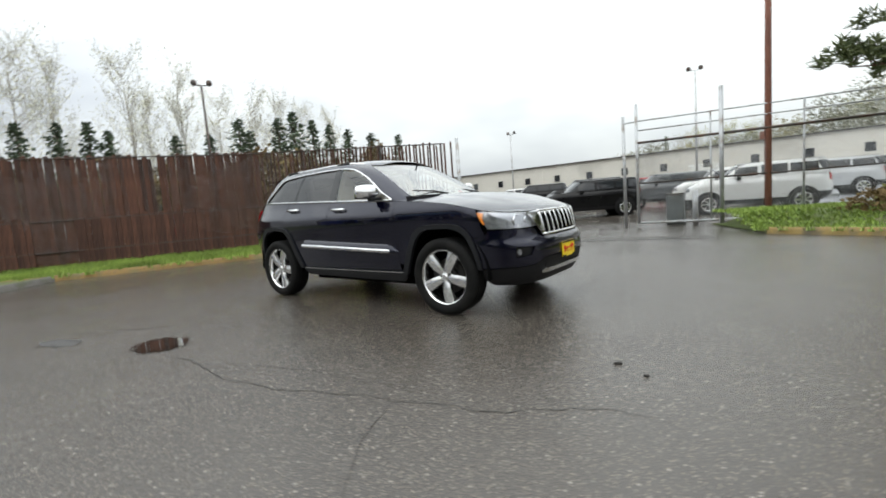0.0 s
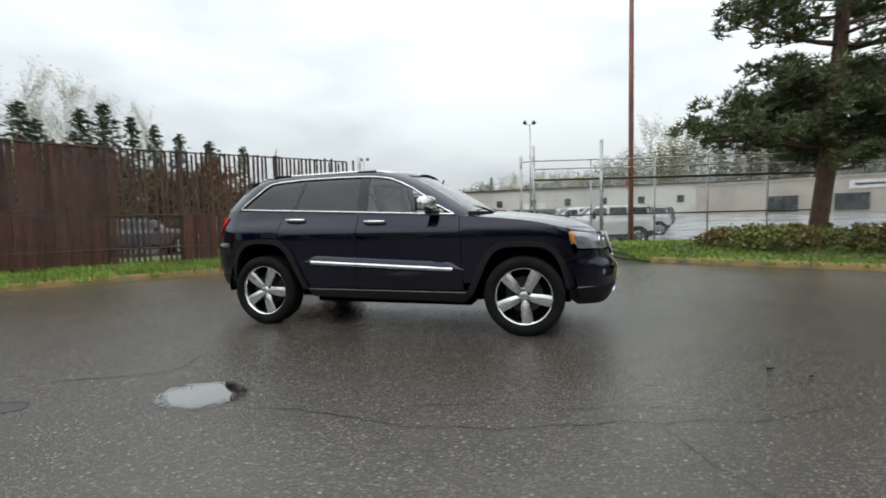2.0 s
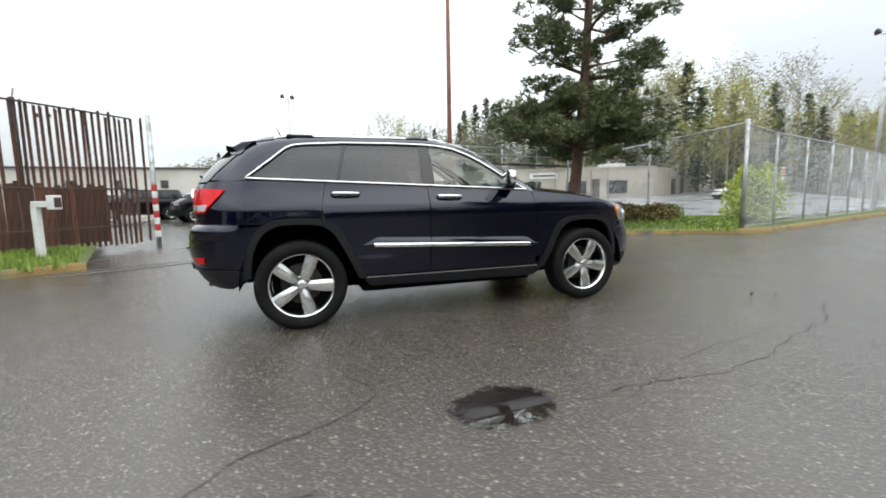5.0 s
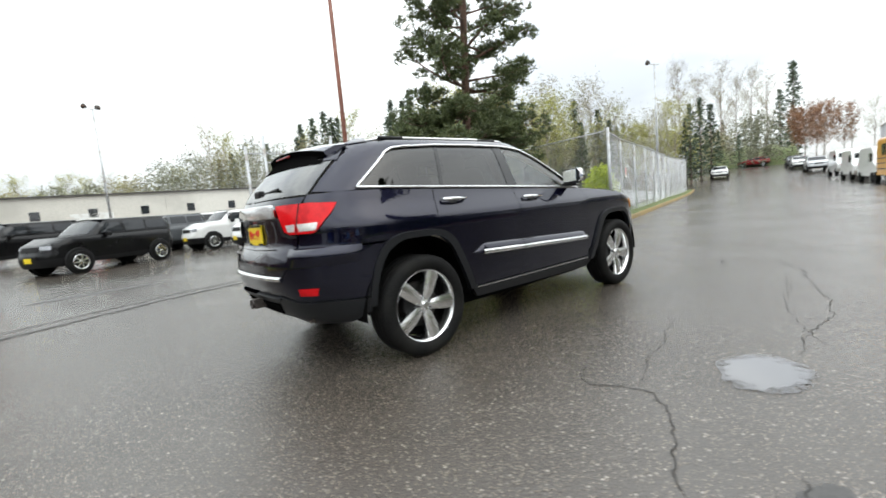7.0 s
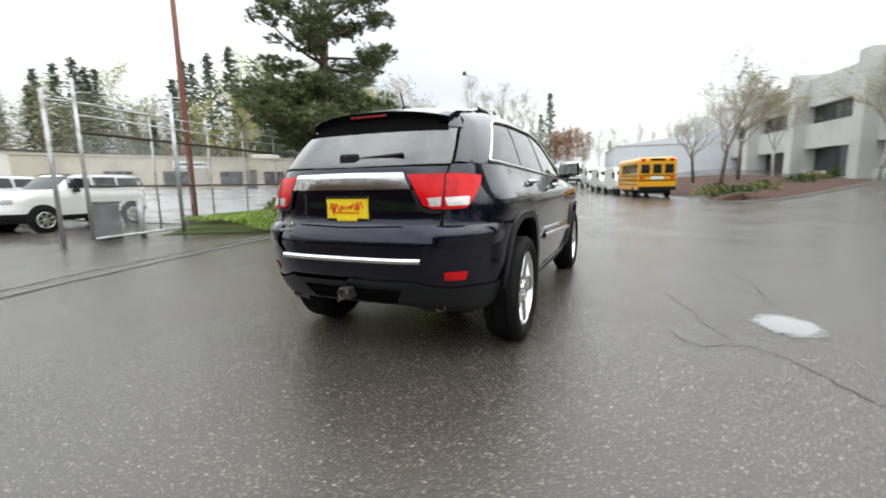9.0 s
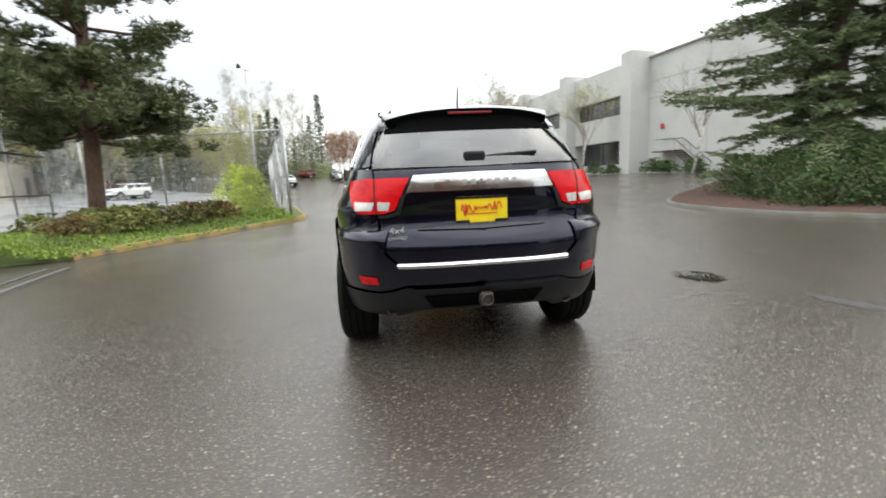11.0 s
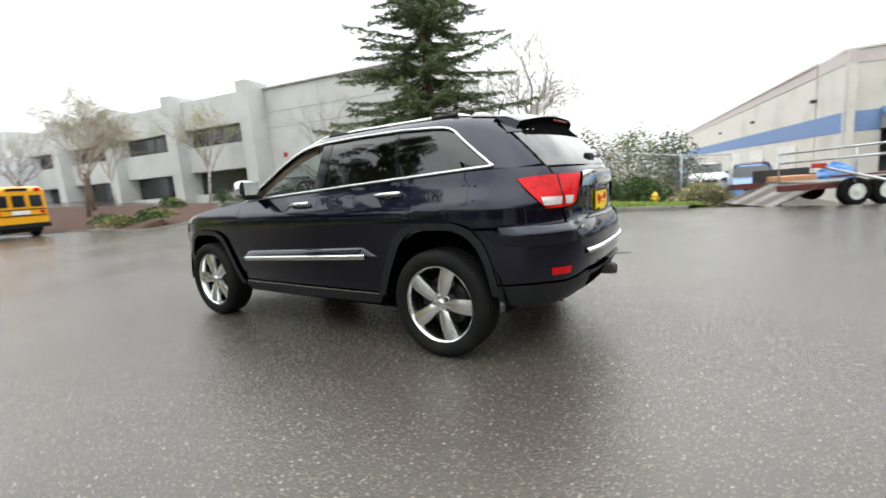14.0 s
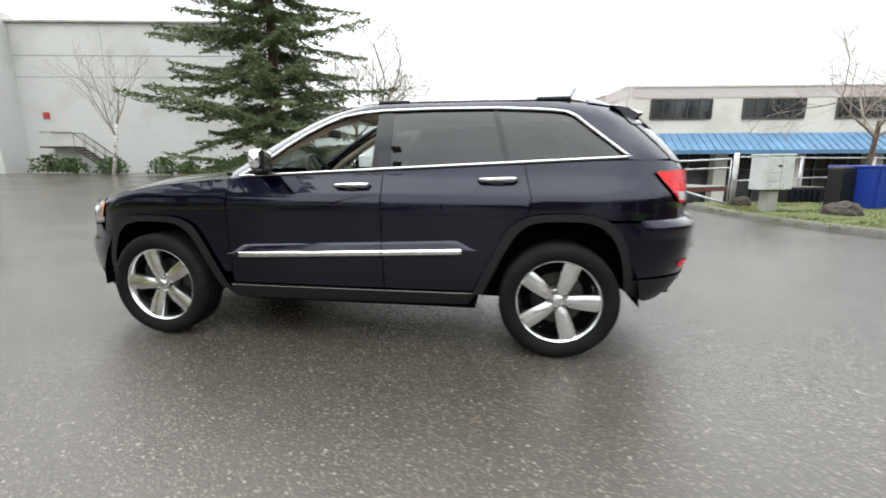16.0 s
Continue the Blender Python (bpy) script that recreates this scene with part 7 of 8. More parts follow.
pine_tree(8.36, 8.8)
spruce_tree(9.8, -15.7)
rs = random.Random(21)
for k in range(15):
    u = k / 14
    shrub(lerp(5.9, 10.4, u) + rs.uniform(-.25, .25), lerp(7.5, 6.2, u) + rs.uniform(-.45, .55), rs.uniform(.55, .85), rs.uniform(.5, .75), rs.uniform(.38, .6), SHRUB if k % 4 else SHRUBRED, 420, k, "low spreading olive-green shrub in the planting bed", 0.03, z=0.28).name
for k in range(6):
    shrub(6.2 + 0.72 * k, 8.4 + rs.uniform(-.3, .4), 0.7, 0.6, 0.5, SHRUB, 300, 40 + k, "low spreading olive-green shrub in the planting bed", 0.03, z=0.3)
shrub(14.2, 6.45, 0.95, 0.90, 2.0, LIME, 2600, 77, "bright lime-green leafy shrub behind the chain-link fence", 0.035, "lime_shrub")
shrub(17.8, 8.3, 1.1, 1.1, 2.3, LIME, 900, 78, "bright lime-green leafy shrub behind the chain-link fence", 0.04, "lime_shrub")
for k, (x, y, r, h) in enumerate(((5.2, -10.6, 1.2, 1.1), (6.7, -11.4, 1.4, 1.4), (8.3, -12.2, 1.6, 1.7), (10.2, -12.8, 1.5, 1.5), (4.2, -11.8, 1.3, 1.3), (5.6, -12.8, 1.5, 1.8), (7.6, -13.8, 1.7, 2.2), (11.8, -14.4, 1.3, 1.2))):
    shrub(x, y, r, r, h, GREENSHRUB, 1300, 90 + k, "dense spreading dark green juniper under the fir", 0.028, "juniper")
for k, (u, r) in enumerate(((9.6, 1.3), (8.2, 1.0), (5.6, 1.1), (2.2, 1.2), (0.6, 0.9), (14.8, 1.0), (17.4, 1.2), (24.9, 0.9))):
    a = radians(11)
    shrub(20 + u * math.cos(a) - 2.0 * -math.sin(a) * -1, -25.1 + u * math.sin(a) + 2.4, r, r * .9, r * 0.95, GREENSHRUB, 420, 120 + k, "rounded green shrub at the foot of the concrete wall", 0.05)
bare_tree(24.5, -21.0, 8.5, 31, "slim white-barked birch with thin bare twigs", BIRCHBARK, TWIG, 5, 3, 0.5, None, 0.10, 0.10, "birch_tree")
bare_tree(35.5, -17.5, 9.0, 32, "slim birch with sparse yellow spring buds", BIRCHBARK, TWIG, 5, 3, 0.5, FARYELLOW, 0.11, 0.08, "birch_tree")
bare_tree(44.0, -13.5, 8.0, 33, "small bare birch beside the mulch island", BIRCHBARK, TWIG, 5, 3, 0.5, FARBROWN, 0.10, 0.1, "birch_tree")
bare_tree(-13.2, -13.4, 8.0, 34, "bare spreading tree with fine twigs behind the bins", BARK, TWIG, 5, 4, 0.85, None, 0.085, 0.04)
bare_tree(-15.0, -11.2, 7.5, 39, "bare spreading tree with fine twigs behind the bins", BARK, TWIG, 5, 4, 0.85, None, 0.085, 0.04)
bare_tree(5.4, -19.0, 9.0, 35, "tall bare grey tree with dense fine twigs", BARK, TWIG, 5, 4, 0.80, None, 0.11, 0.10)
bare_tree(8.2, -22.0, 9.0, 36, "tall bare grey tree with dense fine twigs", BARK, TWIG, 5, 4, 0.80, None, 0.11, 0.10)
bare_tree(32.0, -7.5, 8.5, 37, "bare brown tree behind the parked bus", BARK, TWIG, 6, 3, 0.6, None, 0.13, 0.12)
bare_tree(37.0, -9.5, 9.0, 38, "bare brown tree behind the parked bus", BARK, TWIG, 6, 3, 0.6, FARBROWN, 0.13, 0.12)
bare_tree(42.0, -7.0, 8.5, 40, "bare brown tree behind the parked bus", BARK, TWIG, 6, 3, 0.6, None, 0.13, 0.12)
for k, (x, y, r, h, m) in enumerate(((3.0, -18.5, 2.3, 3.6, THICKET), (0.7, -18.6, 2.0, 3.9, SHRUB), (-0.9, -19.2, 1.8, 4.0, GREENSHRUB), (4.8, -19.6, 2.2, 3.6, THICKET), (1.8, -15.6, 1.5, 1.5, GREENSHRUB), (-0.2, -15.4, 1.3, 1.3, GREENSHRUB), (-2.4, -13.4, 1.0, 1.0, FARBROWN), (3.4, -15.6, 1.3, 1.6, GREENSHRUB))):
    shrub(x, y, r, r, h * 0.8, m, 2700, 150 + k, "tangled brown and green undergrowth behind the verge", 0.030, "undergrowth")
for k, (x, y) in enumerate(((21, -6.5), (23, -8.0), (25.5, -8.6), (22, -5.6), (28, -11), (31, -12.5), (26, -6.5))):
    shrub(x, y, 1.1, 1.0, 0.55, SHRUB if k % 2 else GREENSHRUB, 260, 170 + k, "low green ground cover on the mulch island", 0.045, "ground_cover", z=gz(x, y) + 0.15)


# ==== distant woods ====
def far_conifer(seed):
    t = thing("far_conifer", "dark conifer in the distant wood", "tree", group="distant trees")
    rnd, wood, leaf = random.Random(seed), MB(), MB()
    wood.tube([(0, 0, 0), (0, 0, 10)], [0.16, 0.02], 5, False)
    for k in range(84):
        f = (k + rnd.random()) / 84
        z, a = 0.9 + 9.0 * f, 2.4 * k + rnd.uniform(-.5, .5)
        r = (1.9 * (1 - f) ** 0.85 + 0.10) * rnd.uniform(0.62, 1.12)
        d = Vector((math.cos(a), math.sin(a), -0.22))
        for q in range(7):
            c = Vector((0, 0, z)) + d * r * rnd.uniform(0.15, 1.0) + Vector((rnd.gauss(0, .13), rnd.gauss(0, .13), rnd.gauss(0, .14))) * (0.5 + 0.5 * r)
            tuft(leaf, c, 0.28, 2, rnd, 0.085, -0.1)
    wood.ob("trunk", BARK, t)
    leaf.ob("crown", HAZEGREEN, t)
    return t


def far_deciduous(seed, material, slim=1.0, dense=420, bark=None, twigs=0, leaf_r=0.12, leaf_w=0.020):
    t = thing("far_tree", "thin budding tree in the distant wood", "tree", group="distant trees")
    rnd, wood, leaf = random.Random(seed), MB(), MB()
    wood.tube([(0, 0, 0), (0.1, 0, 5), (0, 0.1, 9.2)], [0.085, 0.055, 0.008], 5, False)
    for k in range(46):
        z, a = rnd.uniform(2.5, 9.2), rnd.uniform(0, 6.283)
        ln = slim * (2.3 - 0.19 * abs(z - 4.5)) * rnd.uniform(0.5, 1.1)
        p0 = Vector((0, 0, z))
        p1 = p0 + Vector((math.cos(a) * ln * .6, math.sin(a) * ln * .6, ln * 0.7))
        p2 = p0 + Vector((math.cos(a) * ln, math.sin(a) * ln, ln * 1.5))
        wood.tube([p0, p1, p2], [0.018, 0.010, 0.004], 3, False)
        for q in range(twigs):
            c = p0.lerp(p2, rnd.uniform(0.15, 0.95))
            wood.tube([c, c + Vector((rnd.gauss(0, .22), rnd.gauss(0, .22), rnd.uniform(.2, .75)))], [0.008, 0.003], 3, False)
        for q in range(int(dense * 2.2) // 46):
            c = p0.lerp(p2, rnd.uniform(0.35, 1.0)) + Vector((rnd.gauss(0, .25), rnd.gauss(0, .25), rnd.gauss(0, .3)))
            tuft(leaf, c, leaf_r, 2, rnd, leaf_w, 0.5)
    wood.ob("trunk", bark or TWIG, t)
    leaf.ob("crown", material, t)
    return t


protos = {
    "c": [far_conifer(k) for k in (1, 2, 3)],
    "b": [far_deciduous(k, FARBROWN, 1.0, 460, None, 0, 0.14, 0.028) for k in (4, 5)],
    "y": [far_deciduous(k, FARYELLOW, 1.15, 640, None, 0, 0.16, 0.036) for k in (6, 7)],
    "r": [far_deciduous(8, FARRED, 1.35, 900, None, 0, 0.22, 0.055)],
    "p": [far_deciduous(k, FARBROWN, 0.62, 380, None, 6) for k in (9, 10)],
    "w": [far_deciduous(k, HAZEBUD, 0.72, 620, HAZETWIG, 12) for k in (12, 13)],
}
used = set()
rt = random.Random(3)


def plant(kind, az, dist, h, wide=1.0):
    x, y = dist * math.cos(radians(az)), dist * math.sin(radians(az))
    src = rt.choice(protos[kind])
    s = h / 10.0
    m = Matrix.Translation((x, y, gz(x, y) - 0.2)) @ Matrix.Rotation(rt.uniform(0, 6.28), 4, "Z") @ Matrix.Diagonal((s * wide * rt.uniform(.9, 1.15), s * wide * rt.uniform(.9, 1.15), s, 1))
    if src in used:
        copy_thing(src, m @ Matrix.Diagonal((*(1 / v for v in src.scale), 1)))
    else:
        src.matrix_world = m
        used.add(src)


# tall poplars, pale with haze put into their colour, and small firs beyond the west fence
def plant_from(kind, x0, y0, az, el, dist, wide=1.0):
    """By bearing and top elevation from a standpoint."""
    x, y = x0 + dist * math.cos(radians(az)), y0 + dist * math.sin(radians(az))
    plant(kind, math.degrees(math.atan2(y, x)), math.hypot(x, y), (1.1 + dist * math.tan(radians(el))) * 0.97, wide)


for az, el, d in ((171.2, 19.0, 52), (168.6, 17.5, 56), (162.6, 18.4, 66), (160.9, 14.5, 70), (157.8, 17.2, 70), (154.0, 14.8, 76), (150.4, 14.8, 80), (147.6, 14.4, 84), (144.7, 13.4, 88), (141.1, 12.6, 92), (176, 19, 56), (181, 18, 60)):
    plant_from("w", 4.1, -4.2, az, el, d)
for az, el in ((171.5, 9.4), (168.6, 9.6), (166.2, 9.8), (164.6, 9.0), (158.6, 8.6), (155.2, 8.8), (152.0, 10.4), (150.9, 9.0), (147.6, 10.5), (145.8, 11.2), (143.6, 10.2), (141.6, 9.6), (139.4, 8.8), (136.5, 8.2), (133, 7.8), (175, 9.5), (178, 9.6)):
    plant_from("c", 4.1, -4.2, az, el + 1.8, 48, 1.25)
for az, el, d in ((52, 13.5, 58), (49.5, 14.5, 58), (47.2, 15.4, 60), (44.6, 13.6, 60), (42.4, 11.0, 62), (33.0, 7.4, 62), (31.2, 8.0, 62), (29.6, 7.2, 63), (28.0, 7.8, 62), (26.4, 7.0, 63), (24.8, 7.4, 64)):
    plant_from("y" if d == 63 or az == 44.6 else "c", -4.8, -0.1, az, el, d)
for az, el, kind in ((52.5, 10.5, "c"), (50.8, 12.0, "c"), (49.4, 14.0, "c"), (48.0, 10.0, "c"), (47.0, 13.0, "b"), (46.0, 10.5, "c"), (45.0, 13.5, "b"), (44.0, 12.0, "y"), (43.0, 14.0, "c"), (41.5, 11.0, "c"), (40, 10, "y"), (38.5, 10, "c")):
    plant_from(kind, 0.14, -5.2, az, el, 66)
plant_from("y", -4.8, -0.1, 46.0, 9.0, 54)
plant_from("y", -4.8, -0.1, 50.5, 8.4, 54)
# brown thicket seen through the slats
for k in range(20):
    az, d = 133.5 + 3.0 * k, rt.uniform(38, 46)
    x, y = d * math.cos(radians(az)), d * math.sin(radians(az))
    shrub(x, y, 3.2, 3.2, (6.6 if k else 4.4) * rt.uniform(0.9, 1.1), THICKET, 1300, 300 + k, "tall brown and olive thicket beyond the wooden fence", 0.13, "thicket")
# north wood behind the warehouse
for k in range(26):
    az = 58 + 1.7 * k
    plant(rt.choice("bbyyc"), az, rt.uniform(92, 125), rt.uniform(11, 17) * (1.15 if az < 80 else 0.75))
for az, d, h in ((64.5, 95, 21), (66, 97, 20), (62.8, 96, 19.5), (67.5, 99, 19), (63.6, 98, 20), (76, 100, 13), (77.5, 100, 12), (56, 90, 18), (54, 84, 20)):
    plant("c", az, d, h)
# wood behind the tan building and the road
for k in range(44):
    az = 11 + 1.1 * k
    plant(rt.choice("bbyccc"), az, rt.uniform(72, 105), rt.uniform(8, 12.5) * (0.6 if az < 24 else 0.9))
for az, d, h in ((18.8, 52, 9), (19.8, 54, 9.5), (20.6, 56, 8.5), (21.8, 56, 9), (23, 58, 8), (17.9, 56, 8), (24.5, 58, 9), (26, 60, 10), (28, 62, 11), (30, 64, 12), (38, 66, 13), (42, 66, 14), (47, 68, 14), (51, 70, 15), (27, 61, 12), (29, 66, 15), (31, 63, 13), (33, 64, 14), (35, 66, 16), (36.5, 68, 14), (40, 66, 16), (44, 67, 15), (45.5, 70, 17), (49, 69, 15)):
    plant(rt.choice("cby"), az, d, h)
for az, d, h in ((22.5, 50, 6.5), (24, 52, 7), (34, 55, 8.5), (36, 56, 9), (39, 58, 8.5)):
    plant("y", az, d, h)
for az, d, h in ((10.5, 150, 18), (9.8, 155, 10), (12.5, 150, 11), (7, 160, 9), (15.5, 140, 11), (17, 140, 11), (13.6, 160, 11), (5, 150, 9), (2, 150, 9)):
    plant(rt.choice("pc") if az != 10.5 else "c", az, d, h)
for az, d, h in ((7.5, 80, 7.6), (6.0, 78, 7.8), (4.6, 84, 7.4), (8.4, 90, 8.0), (6.8, 88, 8.2)):
    plant("r", az, d, h)
for k in range(14):
    plant(rt.choice("bbp"), 3 - 1.6 * k, rt.uniform(85, 120), rt.uniform(7, 10.5))
for az in (-150, -160, -170):
    plant(rt.choice("cbb"), az, rt.uniform(60, 80), rt.uniform(13, 18))
# tall trees over the road's far end
for kind, az, el, d in (("c", 10.5, 9.2, 140), ("p", 20.6, 11.4, 112), ("p", 18.6, 9.6, 118), ("p", 16.6, 11.0, 112), ("p", 15.2, 8.6, 124), ("p", 13.9, 9.3, 120), ("p", 12.6, 8.4, 130), ("y", 35.4, 10.6, 58), ("y", 33.4, 9.4, 60), ("c", 19.6, 8.2, 60), ("c", 18.6, 8.6, 62), ("c", 17.6, 7.6, 64)):
    plant_from(kind, -3.4, -3.5, az, el, d)
# grassy bank where the road ends
bank = []
for r_, z_ in ((90, 0.0), (97, 3.4), (101, 4.1), (112, 4.3)):
    row = []
    for k in range(25):
        a_ = radians(9.5 + 8.5 * k / 24)
        px, py = -3.4 + r_ * math.cos(a_), -3.5 + r_ * math.sin(a_)
        row.append((px, py, gz(-3.4 + 90 * math.cos(a_), py) - 0.1 + z_ * (0.9 + 0.1 * math.sin(k)) * smooth01(min(k, 24 - k) / 3)))
    bank.append(row)
tagged(MB().grid(bank).ob("grass_bank", TURF, smooth=True), "green grassy bank where the road ends", "bank", kind="structure")
# low wood line beyond the yard and the shops, haze painted into its grey-green leaves
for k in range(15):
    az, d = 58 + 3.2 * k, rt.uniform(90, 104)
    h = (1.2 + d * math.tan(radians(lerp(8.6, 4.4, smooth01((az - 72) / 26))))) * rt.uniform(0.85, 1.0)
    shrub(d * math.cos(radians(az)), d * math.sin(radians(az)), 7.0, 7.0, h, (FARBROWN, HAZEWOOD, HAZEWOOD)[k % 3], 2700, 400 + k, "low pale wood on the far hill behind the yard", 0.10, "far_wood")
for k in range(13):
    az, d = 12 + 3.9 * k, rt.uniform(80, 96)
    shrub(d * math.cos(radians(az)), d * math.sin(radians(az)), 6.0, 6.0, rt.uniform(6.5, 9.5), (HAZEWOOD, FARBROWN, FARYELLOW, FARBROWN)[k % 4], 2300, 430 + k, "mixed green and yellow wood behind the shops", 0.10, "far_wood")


# ==== other vehicles ====
FARTYRE = MB().lathe([(0.0, 0.10), (0.20, 0.10), (0.245, 0.115), (0.30, 0.118), (0.335, 0.10), (0.345, 0.07), (0.345, -0.10), (0.0, -0.10)], 28, Matrix.Rotation(radians(-90), 4, "X")).mesh("tyre", RUBBER, True, 40)
_rim = MB().lathe([(0.0, 0.118), (0.05, 0.116), (0.06, 0.10), (0.10, 0.095)], 20, Matrix.Rotation(radians(-90), 4, "X"))
for _k in range(7):
    _a = 2 * math.pi * _k / 7
    _c, _s = math.cos(_a), math.sin(_a)
    _rim.quad(*[(r * _c - w * _s, 0.108, r * _s + w * _c) for r, w in ((0.05, -0.022), (0.225, -0.032), (0.225, 0.032), (0.05, 0.022))])
_rim.lathe([(0.20, 0.11), (0.228, 0.118), (0.235, 0.112), (0.225, 0.06)], 28, Matrix.Rotation(radians(-90), 4, "X"))
FARRIM = _rim.mesh("rim", ALLOY, True, 40)
FARGLASS = mat("dark_car_glass", (0.016, 0.018, 0.020), (0.022, 0.025, 0.028), 0.05, bump=0, spec=0.5)
BOXY = Skirt(curve([(1.12, 0.885), (1.2, 0.872), (1.3, 0.850), (1.45, 0.812), (1.58, 0.775), (1.66, 0.735), (1.71, 0.69)]),
             curve([(1.12, 1.20), (1.2, 1.12), (1.4, 0.90), (1.58, 0.68), (1.71, 0.50)]),
             curve([(1.12, -2.345), (1.28, -2.325), (1.45, -2.27), (1.58, -2.22), (1.66, -2.17), (1.71, -2.10)]),
             lambda z: BOXY.F(z) - 0.5, lambda z: BOXY.R(z) + 0.80, 3.0, 4.2)


def far_suv(paint, m, label, plate=False, L=4.3, H=1.70, name="parked_car", shell={}):
    """A compact boxy suv with body, cabin, glass, lamps and wheels."""
    c = thing(name, label, "car", m, "cars in the yard")
    sx, sz, sy = L / 4.77, H / 1.745, 0.96

    def fit_(p):
        return (p[0] * sx, p[1] * sy, p[2] * sz)

    def band(surf, s0, s1, z0, z1, off, n=26, rows=5, sides=(1, -1)):
        mb = MB()
        for sd in sides:
            g = []
            for i in range(rows + 1):
                z = lerp(z0, z1, i / rows)
                a = s0(z) if callable(s0) else s0
                b = s1(z) if callable(s1) else s1
                row = []
                for j in range(n + 1):
                    s = lerp(a, b, j / n)
                    p = surf.at(s, z) + surf.normal(s, z) * off
                    row.append(fit_((p.x, sd * p.y, p.z)))
                g.append(row if sd > 0 else list(reversed(row)))
            mb.grid(g)
        return mb

    key = (round(L, 2), round(H, 2))
    if key not in shell:
        lo = lambda z: LOW.ends(z)[0]
        hi = lambda z: LOW.ends(z)[1]
        ulo = lambda z: BOXY.ends(z)[0]
        uhi = lambda z: BOXY.ends(z)[1]
        body = band(LOW, lo, hi, 0.46, 1.20, 0, 60, 9)
        hood = []
        for i in range(9):
            x = lerp(0.75, 2.13, i / 8)
            ze = 1.20 - 0.22 * max(0, (x - 0.8) / 1.35) ** 2
            ye = max(0.1, LOW.at(LOW.sx(min(x, 2.12), min(ze, 1.19)), min(ze, 1.19)).y)
            hood.append([fit_((x, ye * j / 6, ze + 0.035 * (1 - (j / 6) ** 2))) for j in range(-6, 7)])
        body.grid(hood)
        roof = [[fit_((x, y, 1.69 + 0.035 * (1 - (y / 0.71) ** 2) - 0.03 * max(0, (abs(x + 0.8) - 1.0)) ** 2)) for y in [0.71 * j / 6 for j in range(-6, 7)]] for x in [lerp(-2.12, 0.52, i / 8) for i in range(9)]]
        cab = band(BOXY, ulo, uhi, 1.19, 1.69, 0, 60, 7)
        cab.grid(roof)
        other = []

        def each(nm, material, *a):
            for sd in (1, -1):
                other.append((nm, band(*a, (sd,)).mesh(nm, material, True)))

        each("side_glass", FARGLASS, BOXY, -0.12, 0.62, 1.26, 1.57, 0.006, 6, 4)
        each("side_glass", FARGLASS, BOXY, -1.02, -0.24, 1.26, 1.60, 0.006, 6, 4)
        each("side_glass", FARGLASS, BOXY, -1.92, -1.10, 1.28, 1.58, 0.006, 6, 4)
        each("sill", BLACKTRIM, LOW, -1.05, 1.05, 0.32, 0.47, 0.006, 4, 2)
        each("headlamp", HEADBOWL, LOW, lambda z: LOW.xf(z) + 0.62, lambda z: LOW.xf(z) + 0.95, 0.84, 0.96, 0.012, 6, 2)
        each("tail_lamp", REDLENS, LOW, lambda z: LOW.xr(z) - 0.95, lambda z: LOW.xr(z) - 0.72, 0.95, 1.15, 0.012, 6, 2)
        whole = (("windscreen", FARGLASS, (BOXY, lambda z: BOXY.xf(z) + 0.42, uhi, 1.24, 1.62, 0.006, 14, 5)), ("rear_window", FARGLASS, (BOXY, ulo, lambda z: BOXY.xr(z) - 0.50, 1.28, 1.60, 0.006, 14, 5)),
                 ("bumper", BLACKTRIM, (LOW, lambda z: LOW.xf(z) + 0.35, hi, 0.30, 0.56, 0.01, 14, 3)), ("bumper", BLACKTRIM, (LOW, lo, lambda z: LOW.xr(z) - 0.35, 0.32, 0.60, 0.01, 14, 3)),
                 ("grille", BLACKTRIM, (LOW, lambda z: LOW.xf(z) + 1.02, hi, 0.80, 0.95, 0.012, 6, 2)))
        other += [(nm, band(*a).mesh(nm, material, True)) for nm, material, a in whole]
        shell[key] = dict(body=body, cab=cab, other=other)
    sh = shell[key]
    for nm, g in (("body", sh["body"]), ("cabin", sh["cab"])):
        g.ob(nm, paint, c, True)
    for nm, me in sh["other"]:
        o = new(nm, me)
        o.parent = c
    for x in (1.4575 * sx, -1.4575 * sx):
        for sd in (1, -1):
            mb = MB().lathe([(0.0, 0.0), (0.40, 0.0), (0.415, -0.012), (0.42, -0.03)], 24, Matrix.Translation((x, sd * 0.905, 0.37)) @ Matrix.Rotation(radians(-90 * sd), 4, "X"))
            mb.ob("wheel_arch", BLACKTRIM, c)
            o = new("wheel", FARTYRE)
            o.parent = c
            o.matrix_local = pose(x, sd * 0.84, 0.345, 0, 0, 0 if sd > 0 else 180)
            r = new("rim", FARRIM)
            r.parent = o
            MB().bevel_box((0.47 * sx, sd * 0.96, 1.20 * sz), (0.12, 0.2, 0.13), 0.03).ob("mirror", BLACKTRIM, c) if x > 0 else None
    if plate:
        MB().bevel_box((2.37 * sx, 0, 0.52), (0.02, 0.31, 0.15), 0.004).ob("plate", YELLOWPLATE, c, label="yellow dealer plate")
    return c


